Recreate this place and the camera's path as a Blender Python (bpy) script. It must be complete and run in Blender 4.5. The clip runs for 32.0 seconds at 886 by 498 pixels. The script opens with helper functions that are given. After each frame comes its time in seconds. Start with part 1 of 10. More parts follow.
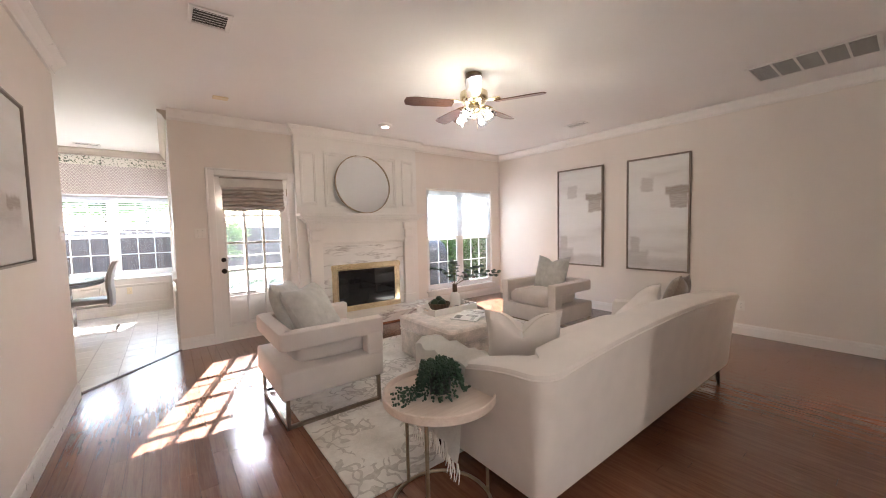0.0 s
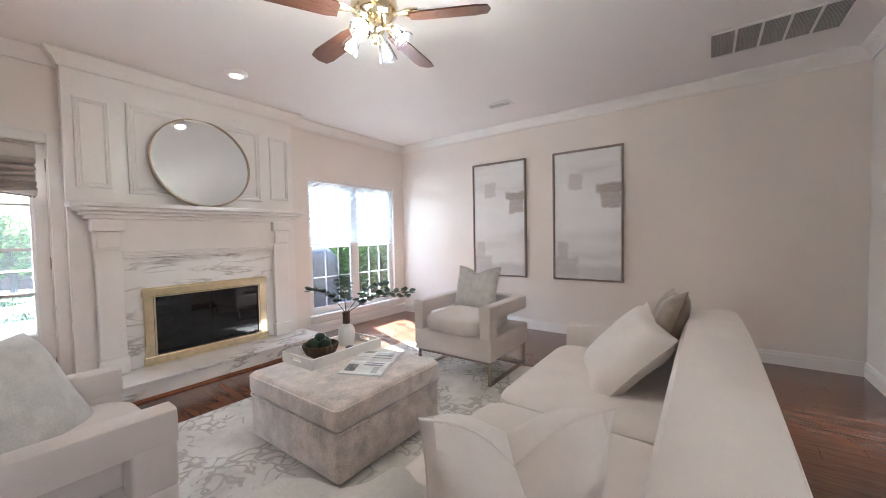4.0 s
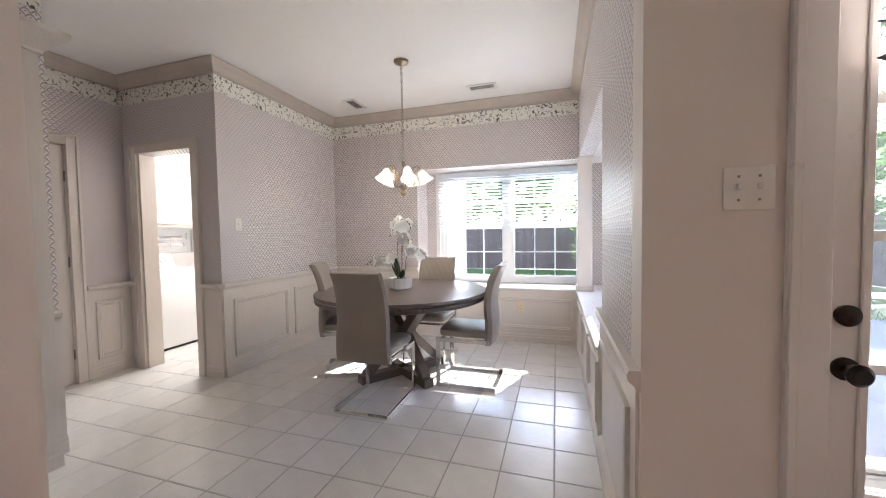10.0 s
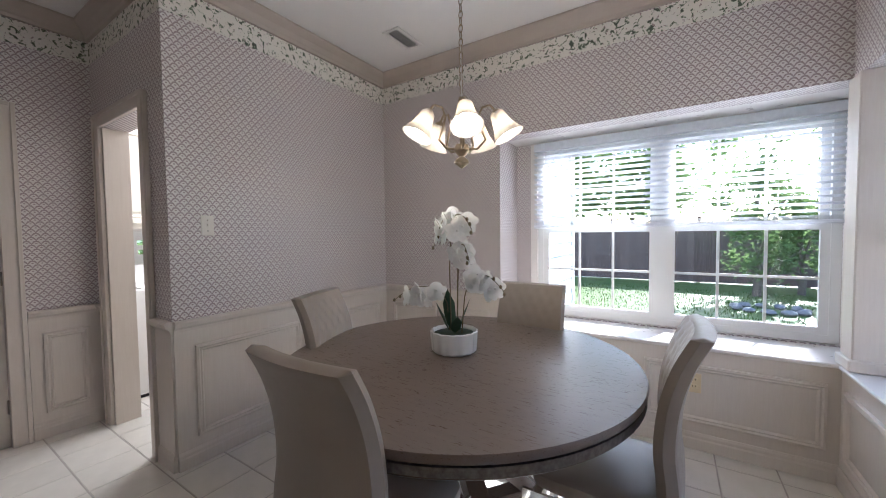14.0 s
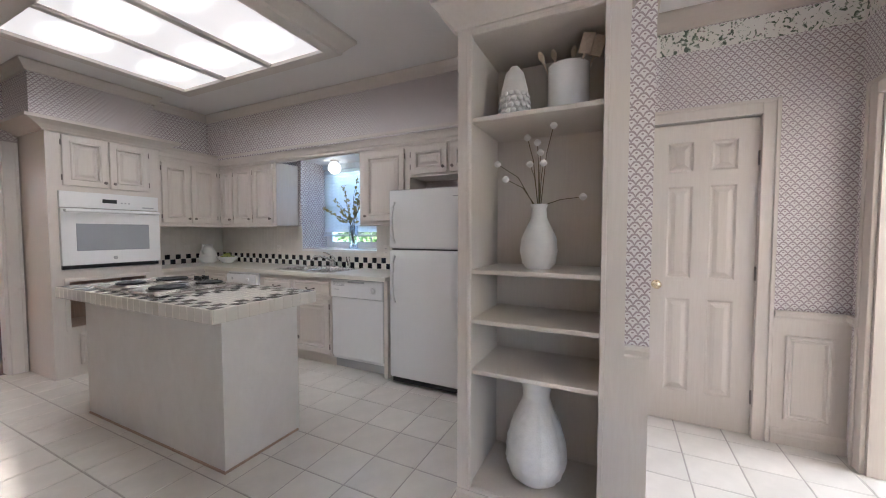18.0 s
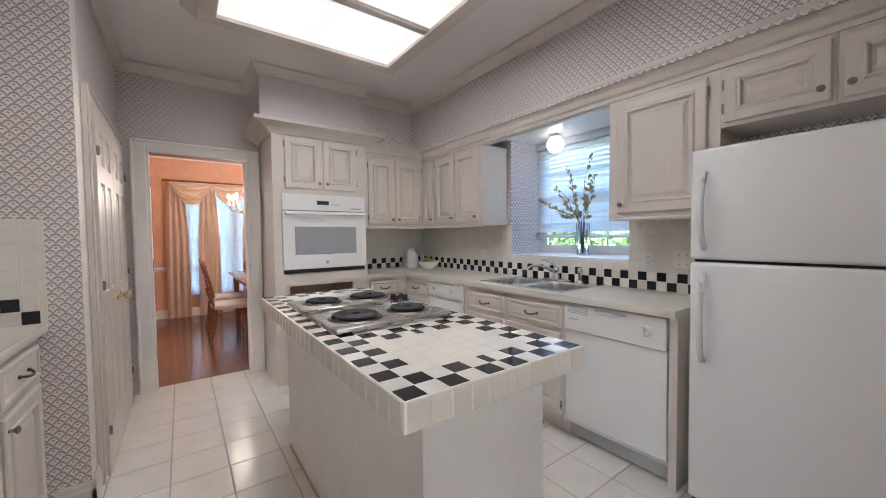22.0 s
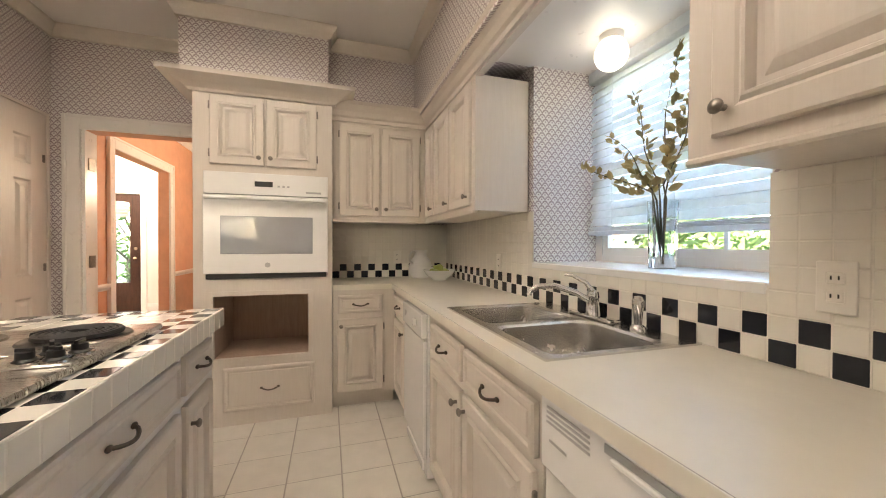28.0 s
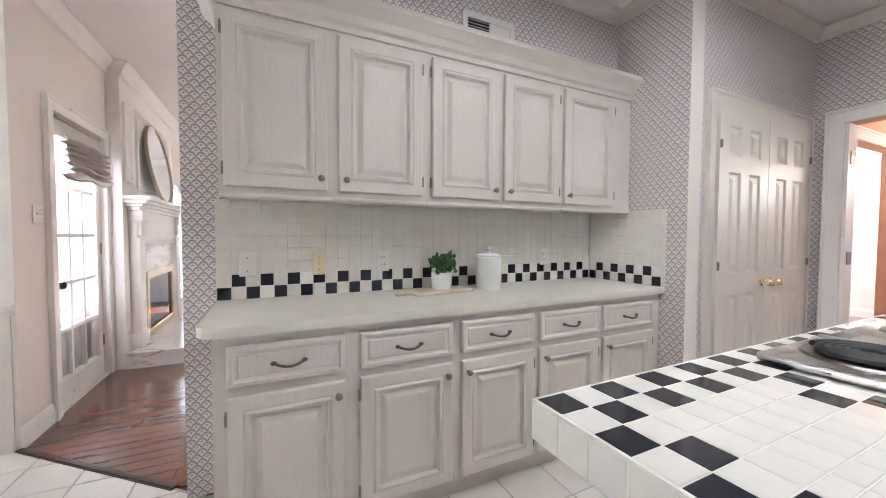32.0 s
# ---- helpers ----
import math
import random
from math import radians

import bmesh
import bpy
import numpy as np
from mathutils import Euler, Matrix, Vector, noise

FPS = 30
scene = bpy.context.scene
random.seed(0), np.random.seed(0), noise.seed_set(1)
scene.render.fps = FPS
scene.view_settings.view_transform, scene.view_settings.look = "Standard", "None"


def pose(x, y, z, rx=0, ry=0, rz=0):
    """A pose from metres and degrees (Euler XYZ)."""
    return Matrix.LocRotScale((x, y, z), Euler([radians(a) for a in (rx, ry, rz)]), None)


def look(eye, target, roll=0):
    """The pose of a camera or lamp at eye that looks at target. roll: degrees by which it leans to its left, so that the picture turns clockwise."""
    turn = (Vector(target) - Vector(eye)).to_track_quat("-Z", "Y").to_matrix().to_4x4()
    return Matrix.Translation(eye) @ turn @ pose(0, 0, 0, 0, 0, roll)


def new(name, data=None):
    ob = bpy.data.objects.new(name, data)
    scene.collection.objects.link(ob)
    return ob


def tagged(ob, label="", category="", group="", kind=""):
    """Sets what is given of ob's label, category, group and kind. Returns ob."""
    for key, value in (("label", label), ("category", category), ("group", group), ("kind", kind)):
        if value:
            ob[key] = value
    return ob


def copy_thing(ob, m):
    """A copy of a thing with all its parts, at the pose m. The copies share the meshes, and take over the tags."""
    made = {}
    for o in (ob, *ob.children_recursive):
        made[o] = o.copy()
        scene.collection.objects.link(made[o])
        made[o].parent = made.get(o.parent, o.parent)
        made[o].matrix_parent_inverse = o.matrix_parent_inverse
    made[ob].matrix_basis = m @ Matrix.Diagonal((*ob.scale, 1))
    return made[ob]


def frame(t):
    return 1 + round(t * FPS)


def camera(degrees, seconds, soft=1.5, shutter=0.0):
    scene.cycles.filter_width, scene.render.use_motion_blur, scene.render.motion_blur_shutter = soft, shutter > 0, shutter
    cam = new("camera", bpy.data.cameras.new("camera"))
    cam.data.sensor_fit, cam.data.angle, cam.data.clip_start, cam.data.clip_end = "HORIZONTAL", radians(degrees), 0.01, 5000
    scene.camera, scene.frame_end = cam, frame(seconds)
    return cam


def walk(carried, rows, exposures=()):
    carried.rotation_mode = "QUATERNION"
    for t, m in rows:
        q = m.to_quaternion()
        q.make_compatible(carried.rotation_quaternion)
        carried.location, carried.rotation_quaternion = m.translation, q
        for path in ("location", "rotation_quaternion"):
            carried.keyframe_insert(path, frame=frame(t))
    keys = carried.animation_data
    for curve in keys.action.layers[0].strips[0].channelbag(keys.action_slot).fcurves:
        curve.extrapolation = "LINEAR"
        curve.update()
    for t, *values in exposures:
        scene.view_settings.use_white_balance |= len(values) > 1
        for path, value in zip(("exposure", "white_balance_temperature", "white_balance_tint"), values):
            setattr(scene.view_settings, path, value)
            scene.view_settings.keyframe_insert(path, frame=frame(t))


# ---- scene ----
# ---- camera and walk ----
cam = camera(101.6, 32.0, soft=1.0)
PATH = [
    (0, (-0.075, -5.168, 1.364), (1.138, -3.582, 1.244), -1.3),
    (0.5, (0.089, -4.958, 1.339), (1.395, -3.447, 1.225), -1.3),
    (1, (0.251, -4.81, 1.309), (1.752, -3.493, 1.202), -1.6),
    (1.5, (0.449, -4.686, 1.295), (2.105, -3.57, 1.186), -1.8),
    (2, (0.536, -4.553, 1.292), (2.272, -3.565, 1.191), -1.8),
    (2.5, (0.619, -4.376, 1.276), (2.444, -3.563, 1.188), -1.8),
    (4.5, (0.799, -4.158, 1.269), (2.241, -2.773, 1.199), -0.9),
    (5, (0.7, -4.104, 1.278), (1.965, -2.556, 1.213), -0.6),
    (5.5, (0.445, -3.935, 1.279), (1.64, -2.332, 1.225), 0.2),
    (6, (0.335, -3.795, 1.281), (1.431, -2.124, 1.214), 0.1),
    (6.5, (0.213, -3.502, 1.221), (1.104, -1.713, 1.164), 0.0),
    (7, (0.068, -3.176, 1.173), (0.664, -1.267, 1.115), 0.4),
    (7.5, (0.043, -2.861, 1.204), (0.34, -0.885, 1.112), 0.2),
    (8, (-0.042, -2.512, 1.214), (0.059, -0.518, 1.101), -0.0),
    (8.5, (-0.074, -2.153, 1.231), (-0.308, -0.17, 1.121), -0.4),
    (9, (-0.116, -1.825, 1.228), (-0.56, 0.123, 1.126), -0.4),
    (9.5, (-0.169, -1.504, 1.245), (-0.69, 0.425, 1.155), -0.8),
    (10, (-0.235, -1.159, 1.248), (-0.832, 0.748, 1.164), -0.9),
    (10.5, (-0.267, -0.932, 1.241), (-0.959, 0.943, 1.161), -1.0),
    (11, (-0.371, -0.628, 1.264), (-1.109, 1.229, 1.174), -0.9),
    (11.5, (-0.445, -0.371, 1.252), (-1.211, 1.474, 1.16), -0.9),
    (12, (-0.495, -0.114, 1.231), (-1.297, 1.717, 1.153), -1.0),
    (12.5, (-0.557, 0.059, 1.22), (-1.396, 1.873, 1.146), -1.1),
    (13, (-0.647, 0.25, 1.253), (-1.526, 2.046, 1.179), -1.0),
    (13.5, (-0.694, 0.367, 1.284), (-1.611, 2.143, 1.207), -0.8),
    (15.5, (-0.839, 0.454, 1.311), (-2.663, 1.27, 1.23), 0.3),
    (16, (-0.838, 0.378, 1.329), (-2.795, 0.779, 1.241), 0.9),
    (16.5, (-0.938, 0.274, 1.327), (-2.934, 0.347, 1.232), 0.8),
    (17, (-1.081, 0.149, 1.31), (-3.066, -0.075, 1.213), 0.7),
    (17.5, (-1.189, 0.071, 1.308), (-3.124, -0.423, 1.208), 0.4),
    (18, (-1.282, 0.039, 1.313), (-3.08, -0.831, 1.225), 0.0),
    (18.5, (-1.316, 0.016, 1.326), (-2.942, -1.146, 1.252), -0.1),
    (19, (-1.326, -0.003, 1.341), (-2.765, -1.39, 1.278), 0.1),
    (19.5, (-1.383, -0.108, 1.338), (-2.683, -1.627, 1.28), 0.2),
    (20, (-1.506, -0.297, 1.333), (-2.762, -1.852, 1.265), -0.0),
    (20.5, (-1.595, -0.433, 1.326), (-2.848, -1.989, 1.255), -0.1),
    (21, (-1.709, -0.649, 1.334), (-2.954, -2.213, 1.259), -0.3),
    (21.5, (-1.821, -0.817, 1.326), (-3.025, -2.412, 1.25), -0.4),
    (22, (-1.973, -1.045, 1.303), (-3.145, -2.664, 1.23), -0.7),
    (22.5, (-2.212, -1.185, 1.318), (-3.331, -2.84, 1.238), -0.9),
    (23, (-2.458, -1.342, 1.322), (-3.575, -2.999, 1.249), -1.4),
    (23.5, (-2.692, -1.465, 1.31), (-3.813, -3.12, 1.238), -1.7),
    (24, (-2.937, -1.617, 1.337), (-4.089, -3.25, 1.265), -1.8),
    (24.5, (-3.153, -1.723, 1.323), (-4.341, -3.33, 1.246), -1.8),
    (26.5, (-3.589, -1.992, 1.257), (-4.721, -3.64, 1.21), -0.9),
    (27, (-3.567, -1.907, 1.248), (-4.603, -3.618, 1.215), -0.6),
    (27.5, (-3.532, -1.791, 1.236), (-4.365, -3.609, 1.216), -0.3),
    (28, (-3.459, -1.711, 1.216), (-4.06, -3.618, 1.192), 0.2),
    (28.5, (-3.39, -1.608, 1.219), (-3.681, -3.586, 1.184), 0.6),
    (29, (-3.325, -1.559, 1.221), (-3.366, -3.558, 1.176), 0.8),
    (29.5, (-3.252, -1.539, 1.228), (-3.002, -3.523, 1.168), 0.9),
    (30, (-3.147, -1.467, 1.234), (-2.572, -3.381, 1.159), 0.8),
    (30.5, (-3.066, -1.415, 1.245), (-2.186, -3.209, 1.158), 0.9),
    (31, (-2.968, -1.407, 1.246), (-1.785, -3.018, 1.166), 0.8),
    (31.5, (-2.901, -1.404, 1.231), (-1.404, -2.727, 1.136), 1.3),
    (32, (-2.863, -1.303, 1.232), (-1.059, -2.164, 1.159), 0.2),
]
EXPO = [(0.0, 4.0, 5900, 10), (1.0, 4.0, 6300, 10), (2.0, 4.1, 5000, 6), (5.0, 4.0, 5550, 6), (6.0, 3.5, 5800, 10), (7.0, 3.25, 5900, 10), (8.0, 3.0, 6300, 10), (9.0, 3.15, 5900, 10), (10.0, 3.35, 5700, 10),
        (11.0, 3.0, 5450, 10), (12.0, 2.78, 5750, 10), (13.0, 2.5, 5600, 10), (15.5, 3.45, 5450, 10), (16.0, 3.7, 5450, 8), (17.0, 3.7, 5450, 10), (18.0, 3.8, 5400, 10), (19.0, 4.12, 5400, 10), (20.0, 4.32, 5850, 10),
        (22.0, 4.0, 5500, 10), (23.0, 4.15, 5950, 10), (24.0, 4.25, 6250, 10), (27.0, 4.3, 7000, 10), (28.0, 4.25, 7100, 10), (29.0, 4.15, 5800, 10), (30.0, 4.2, 5400, 10), (31.0, 4.3, 5450, 10), (32.0, 4.5, 5250, 8)]
walk(cam, [(t, look(eye, target, roll)) for t, eye, target, roll in PATH], EXPO)

# ---- world, sun and large lights ----
SUN_AZ, SUN_EL = math.radians(20), math.radians(34)   # azimuth from north (+y) towards east
world = bpy.data.worlds.new("sky")
scene.world = world
world.use_nodes = True
_sky = world.node_tree.nodes.new("ShaderNodeTexSky")
_sky.sky_type, _sky.sun_disc = "NISHITA", False
_sky.sun_elevation, _sky.sun_rotation = SUN_EL, SUN_AZ
_bg = world.node_tree.nodes["Background"]
_bg.inputs["Strength"].default_value = 0.15
world.node_tree.links.new(_sky.outputs[0], _bg.inputs["Color"])


def lamp(name, kind, m, energy, color, size=0.1, size_y=None, label="", angle=None):
    data = bpy.data.lights.new(name, kind)
    data.energy, data.color = energy, color
    if kind == "AREA":
        data.shape = "RECTANGLE" if size_y else "SQUARE"
        data.size = size
        if size_y:
            data.size_y = size_y
    elif kind in ("POINT", "SPOT"):
        data.shadow_soft_size = size
    elif kind == "SUN":
        data.angle = angle
    ob = new(name, data)
    ob.matrix_world = m
    return ob


_d = Vector((math.sin(SUN_AZ) * math.cos(SUN_EL), math.cos(SUN_AZ) * math.cos(SUN_EL), math.sin(SUN_EL)))
lamp("sun", "SUN", look(_d * 30, (0, 0, 0)), 5.0, (1.0, 0.95, 0.87), angle=math.radians(0.5))
WARM = (1.0, 0.93, 0.84)
NEUTRAL = (1.0, 0.95, 0.88)
FAN = (2.25, -2.65)
for dx, dy in ((0.13, 0), (-0.13, 0), (0, 0.13), (0, -0.13)):
    lamp("fan_bulb_light", "POINT", pose(FAN[0] + dx, FAN[1] + dy, 2.33), 0.12, WARM, 0.035)
TABLE = (-1.52, 1.81)
for k in range(5):
    a = 2 * math.pi * k / 5 + 0.297
    lamp("chandelier_light", "POINT", pose(TABLE[0] + 0.17 * math.cos(a), TABLE[1] + 0.17 * math.sin(a), 1.71), 0.085, WARM, 0.03)
lamp("globe_light", "POINT", pose(-4.72, -3.10, 2.11), 0.014, WARM, 0.06)
lamp("dining_chandelier_light", "POINT", pose(-2.80, -6.95, 1.86), 3.5, (1.0, 0.80, 0.6), 0.12)
# Fill lamps with no fixture, added to brighten foyer, entry and hall.
lamp("foyer_fill", "POINT", pose(-0.2, -8.4, 2.45), 8, WARM, 0.12)
lamp("entry_fill", "AREA", pose(0.4, -6.1, 2.72), 0.9, WARM, 1.4, 1.2)
lamp("hall_fill", "POINT", pose(3.2, -5.9, 2.45), 2.6, (1.0, 0.76, 0.56), 0.12)
# Unseen fill panel, added in place of the laundry's daylight.
lamp("laundry_fill", "AREA", pose(-4.0, 2.2, 2.70), 6, NEUTRAL, 0.6, 0.3)
lamp("recessed_can_light", "SPOT", look((2.36, -0.76, 2.70), (2.32, -0.10, 1.75)), 2.2, WARM, 0.04)

# ---- materials ----
def _nodes(name):
    m = bpy.data.materials.new(name)
    m.use_nodes = True
    t = m.node_tree
    return m, t, t.nodes["Principled BSDF"]


def _coords(t, scale=(1, 1, 1), rot=(0, 0, 0), kind="Object", loc=(0, 0, 0)):
    c = t.nodes.new("ShaderNodeTexCoord")
    mp = t.nodes.new("ShaderNodeMapping")
    mp.inputs["Scale"].default_value = scale
    mp.inputs["Rotation"].default_value = rot
    mp.inputs["Location"].default_value = loc
    t.links.new(c.outputs[kind], mp.inputs["Vector"])
    return mp.outputs[0]


def _noise(t, vec, scale, detail=4, rough=0.55, dist=0.0):
    n = t.nodes.new("ShaderNodeTexNoise")
    n.inputs["Scale"].default_value, n.inputs["Detail"].default_value = scale, detail
    n.inputs["Roughness"].default_value, n.inputs["Distortion"].default_value = rough, dist
    if vec is not None:
        t.links.new(vec, n.inputs["Vector"])
    return n.outputs["Fac"]


def _ramp(t, fac, stops):
    r = t.nodes.new("ShaderNodeValToRGB")
    el = r.color_ramp.elements
    while len(el) < len(stops):
        el.new(0.5)
    for e, (p, c) in zip(el, stops):
        e.position = p
        e.color = (*c, 1)
    t.links.new(fac, r.inputs["Fac"])
    return r.outputs["Color"]


def _mix(t, fac, a, b, blend="MIX"):
    m = t.nodes.new("ShaderNodeMix")
    m.data_type, m.blend_type = "RGBA", blend
    if isinstance(fac, (int, float)):
        m.inputs["Factor"].default_value = fac
    else:
        t.links.new(fac, m.inputs["Factor"])
    for key, v in (("A", a), ("B", b)):
        if isinstance(v, tuple):
            m.inputs[6 if key == "A" else 7].default_value = (*v, 1)
        else:
            t.links.new(v, m.inputs[6 if key == "A" else 7])
    return m.outputs[2]


def _math(t, op, a, b=None, c=None):
    m = t.nodes.new("ShaderNodeMath")
    m.operation = op
    for i, v in enumerate((a, b, c)):
        if v is None:
            continue
        if isinstance(v, (int, float)):
            m.inputs[i].default_value = v
        else:
            t.links.new(v, m.inputs[i])
    return m.outputs[0]


def _bump(t, b, height, strength=0.2, dist=0.01):
    n = t.nodes.new("ShaderNodeBump")
    n.inputs["Strength"].default_value, n.inputs["Distance"].default_value = strength, dist
    t.links.new(height, n.inputs["Height"])
    t.links.new(n.outputs[0], b.inputs["Normal"])


def _rand(t):
    return t.nodes.new("ShaderNodeObjectInfo").outputs["Random"]


def paint(name, col, rough=0.5, var=0.05, scale=3.0, bump=0.06, bscale=180, metal=0.0, coat=0.0, spec=0.5):
    """Paint, plaster, plastic or fabric-like plain surface with two scales of variation."""
    m, t, b = _nodes(name)
    v = _coords(t)
    lo = tuple(max(0, c * (1 - var)) for c in col)
    hi = tuple(min(1, c * (1 + var)) for c in col)
    big = _ramp(t, _noise(t, v, scale, 5), [(0.3, lo), (0.7, hi)])
    t.links.new(big, b.inputs["Base Color"])
    fine = _noise(t, v, bscale, 3)
    rr = _math(t, "MULTIPLY_ADD", _noise(t, v, scale * 6, 4), 0.16, rough - 0.08)
    t.links.new(rr, b.inputs["Roughness"])
    b.inputs["Metallic"].default_value = metal
    b.inputs["Coat Weight"].default_value = coat
    b.inputs["Specular IOR Level"].default_value = spec
    if bump:
        _bump(t, b, fine, bump, 0.004)
    return m


def fabric(name, col, scale=420, var=0.1, bump=0.35, big=6, sheen=0.3, rough=0.9):
    m, t, b = _nodes(name)
    v = _coords(t)
    lo = tuple(c * (1 - var) for c in col)
    hi = tuple(min(1, c * (1 + var)) for c in col)
    f = _math(t, "MULTIPLY_ADD", _noise(t, v, big, 5), 0.6, _math(t, "MULTIPLY", _noise(t, v, scale, 2), 0.4))
    t.links.new(_ramp(t, f, [(0.35, lo), (0.65, hi)]), b.inputs["Base Color"])
    b.inputs["Roughness"].default_value = rough
    b.inputs["Sheen Weight"].default_value = sheen
    b.inputs["Specular IOR Level"].default_value = 0.2
    _bump(t, b, _noise(t, v, scale, 2), bump, 0.003)
    return m


def metal(name, col, rough=0.25, var=0.12, scale=40):
    m, t, b = _nodes(name)
    v = _coords(t)
    lo = tuple(c * (1 - var) for c in col)
    t.links.new(_ramp(t, _noise(t, v, scale, 4), [(0.35, lo), (0.65, col)]), b.inputs["Base Color"])
    b.inputs["Metallic"].default_value = 1.0
    t.links.new(_math(t, "MULTIPLY_ADD", _noise(t, v, scale * 2, 3), 0.15, max(0.02, rough - 0.07)), b.inputs["Roughness"])
    return m


def brushed(name, col, rough=0.3, stretch=(1, 60, 1)):
    m, t, b = _nodes(name)
    v = _coords(t, stretch)
    n = _noise(t, v, 12, 4)
    t.links.new(_ramp(t, n, [(0.3, tuple(c * 0.85 for c in col)), (0.7, col)]), b.inputs["Base Color"])
    b.inputs["Metallic"].default_value = 1.0
    t.links.new(_math(t, "MULTIPLY_ADD", n, 0.2, rough - 0.1), b.inputs["Roughness"])
    return m


def wood(name, dark, light, stretch=(1, 14, 14), scale=6, rough=0.4, bump=0.15, rnd=0.0, coat=0.0):
    """Grain runs along local x by default."""
    m, t, b = _nodes(name)
    c = t.nodes.new("ShaderNodeTexCoord")
    mp = t.nodes.new("ShaderNodeMapping")
    mp.inputs["Scale"].default_value = stretch
    src = c.outputs["Object"]
    if rnd:
        off = t.nodes.new("ShaderNodeCombineXYZ")
        r = _math(t, "MULTIPLY", _rand(t), 37.0)
        for i in range(3):
            t.links.new(r, off.inputs[i])
        add = t.nodes.new("ShaderNodeVectorMath")
        t.links.new(src, add.inputs[0])
        t.links.new(off.outputs[0], add.inputs[1])
        src = add.outputs[0]
    t.links.new(src, mp.inputs["Vector"])
    v = mp.outputs[0]
    g = _noise(t, v, scale, 8, 0.65, 0.6)
    g2 = _noise(t, v, scale * 5, 4, 0.6)
    f = _math(t, "MULTIPLY_ADD", g, 0.75, _math(t, "MULTIPLY", g2, 0.25))
    col = _ramp(t, f, [(0.32, dark), (0.5, tuple((a + d) / 2 for a, d in zip(dark, light))), (0.68, light)])
    if rnd:
        hsv = t.nodes.new("ShaderNodeHueSaturation")
        t.links.new(_math(t, "MULTIPLY_ADD", _rand(t), rnd, 1 - rnd / 2), hsv.inputs["Value"])
        t.links.new(col, hsv.inputs["Color"])
        col = hsv.outputs[0]
    t.links.new(col, b.inputs["Base Color"])
    t.links.new(_math(t, "MULTIPLY_ADD", g2, 0.2, rough - 0.1), b.inputs["Roughness"])
    b.inputs["Coat Weight"].default_value = coat
    b.inputs["Coat Roughness"].default_value = 0.15
    _bump(t, b, f, bump, 0.004)
    return m


def tile_mat(name, col, rough=0.25, rnd=0.08, bump=0.08):
    m, t, b = _nodes(name)
    v = _coords(t)
    base = _ramp(t, _noise(t, v, 9, 5), [(0.3, tuple(c * 0.92 for c in col)), (0.7, col)])
    hsv = t.nodes.new("ShaderNodeHueSaturation")
    t.links.new(_math(t, "MULTIPLY_ADD", _rand(t), rnd, 1 - rnd / 2), hsv.inputs["Value"])
    t.links.new(base, hsv.inputs["Color"])
    t.links.new(hsv.outputs[0], b.inputs["Base Color"])
    t.links.new(_math(t, "MULTIPLY_ADD", _noise(t, v, 25, 4), 0.2, rough - 0.1), b.inputs["Roughness"])
    _bump(t, b, _noise(t, v, 30, 3), bump, 0.004)
    return m


def marble(name, base, vein, rough=0.12):
    """White stone with thin slanting veins that come and go."""
    m, t, b = _nodes(name)
    v = _coords(t, (0.55, 1.0, 2.4), (0.2, 0.62, 0.1))
    warp = _noise(t, v, 2.1, 6, 0.55, 0.7)
    band = _math(t, "ABSOLUTE", _math(t, "SUBTRACT", warp, 0.5))
    thin = _ramp(t, band, [(0.0, (1, 1, 1)), (0.010, (0.55, 0.55, 0.55)), (0.034, (0, 0, 0))])
    where = _ramp(t, _noise(t, _coords(t), 2.6, 3), [(0.42, (0, 0, 0)), (0.60, (1, 1, 1))])
    fac = _math(t, "MULTIPLY", thin, where)
    soft = _ramp(t, _noise(t, v, 1.6, 4), [(0.35, tuple(c * 0.93 for c in base)), (0.6, base)])
    t.links.new(_mix(t, fac, soft, vein), b.inputs["Base Color"])
    b.inputs["Roughness"].default_value = rough
    return m


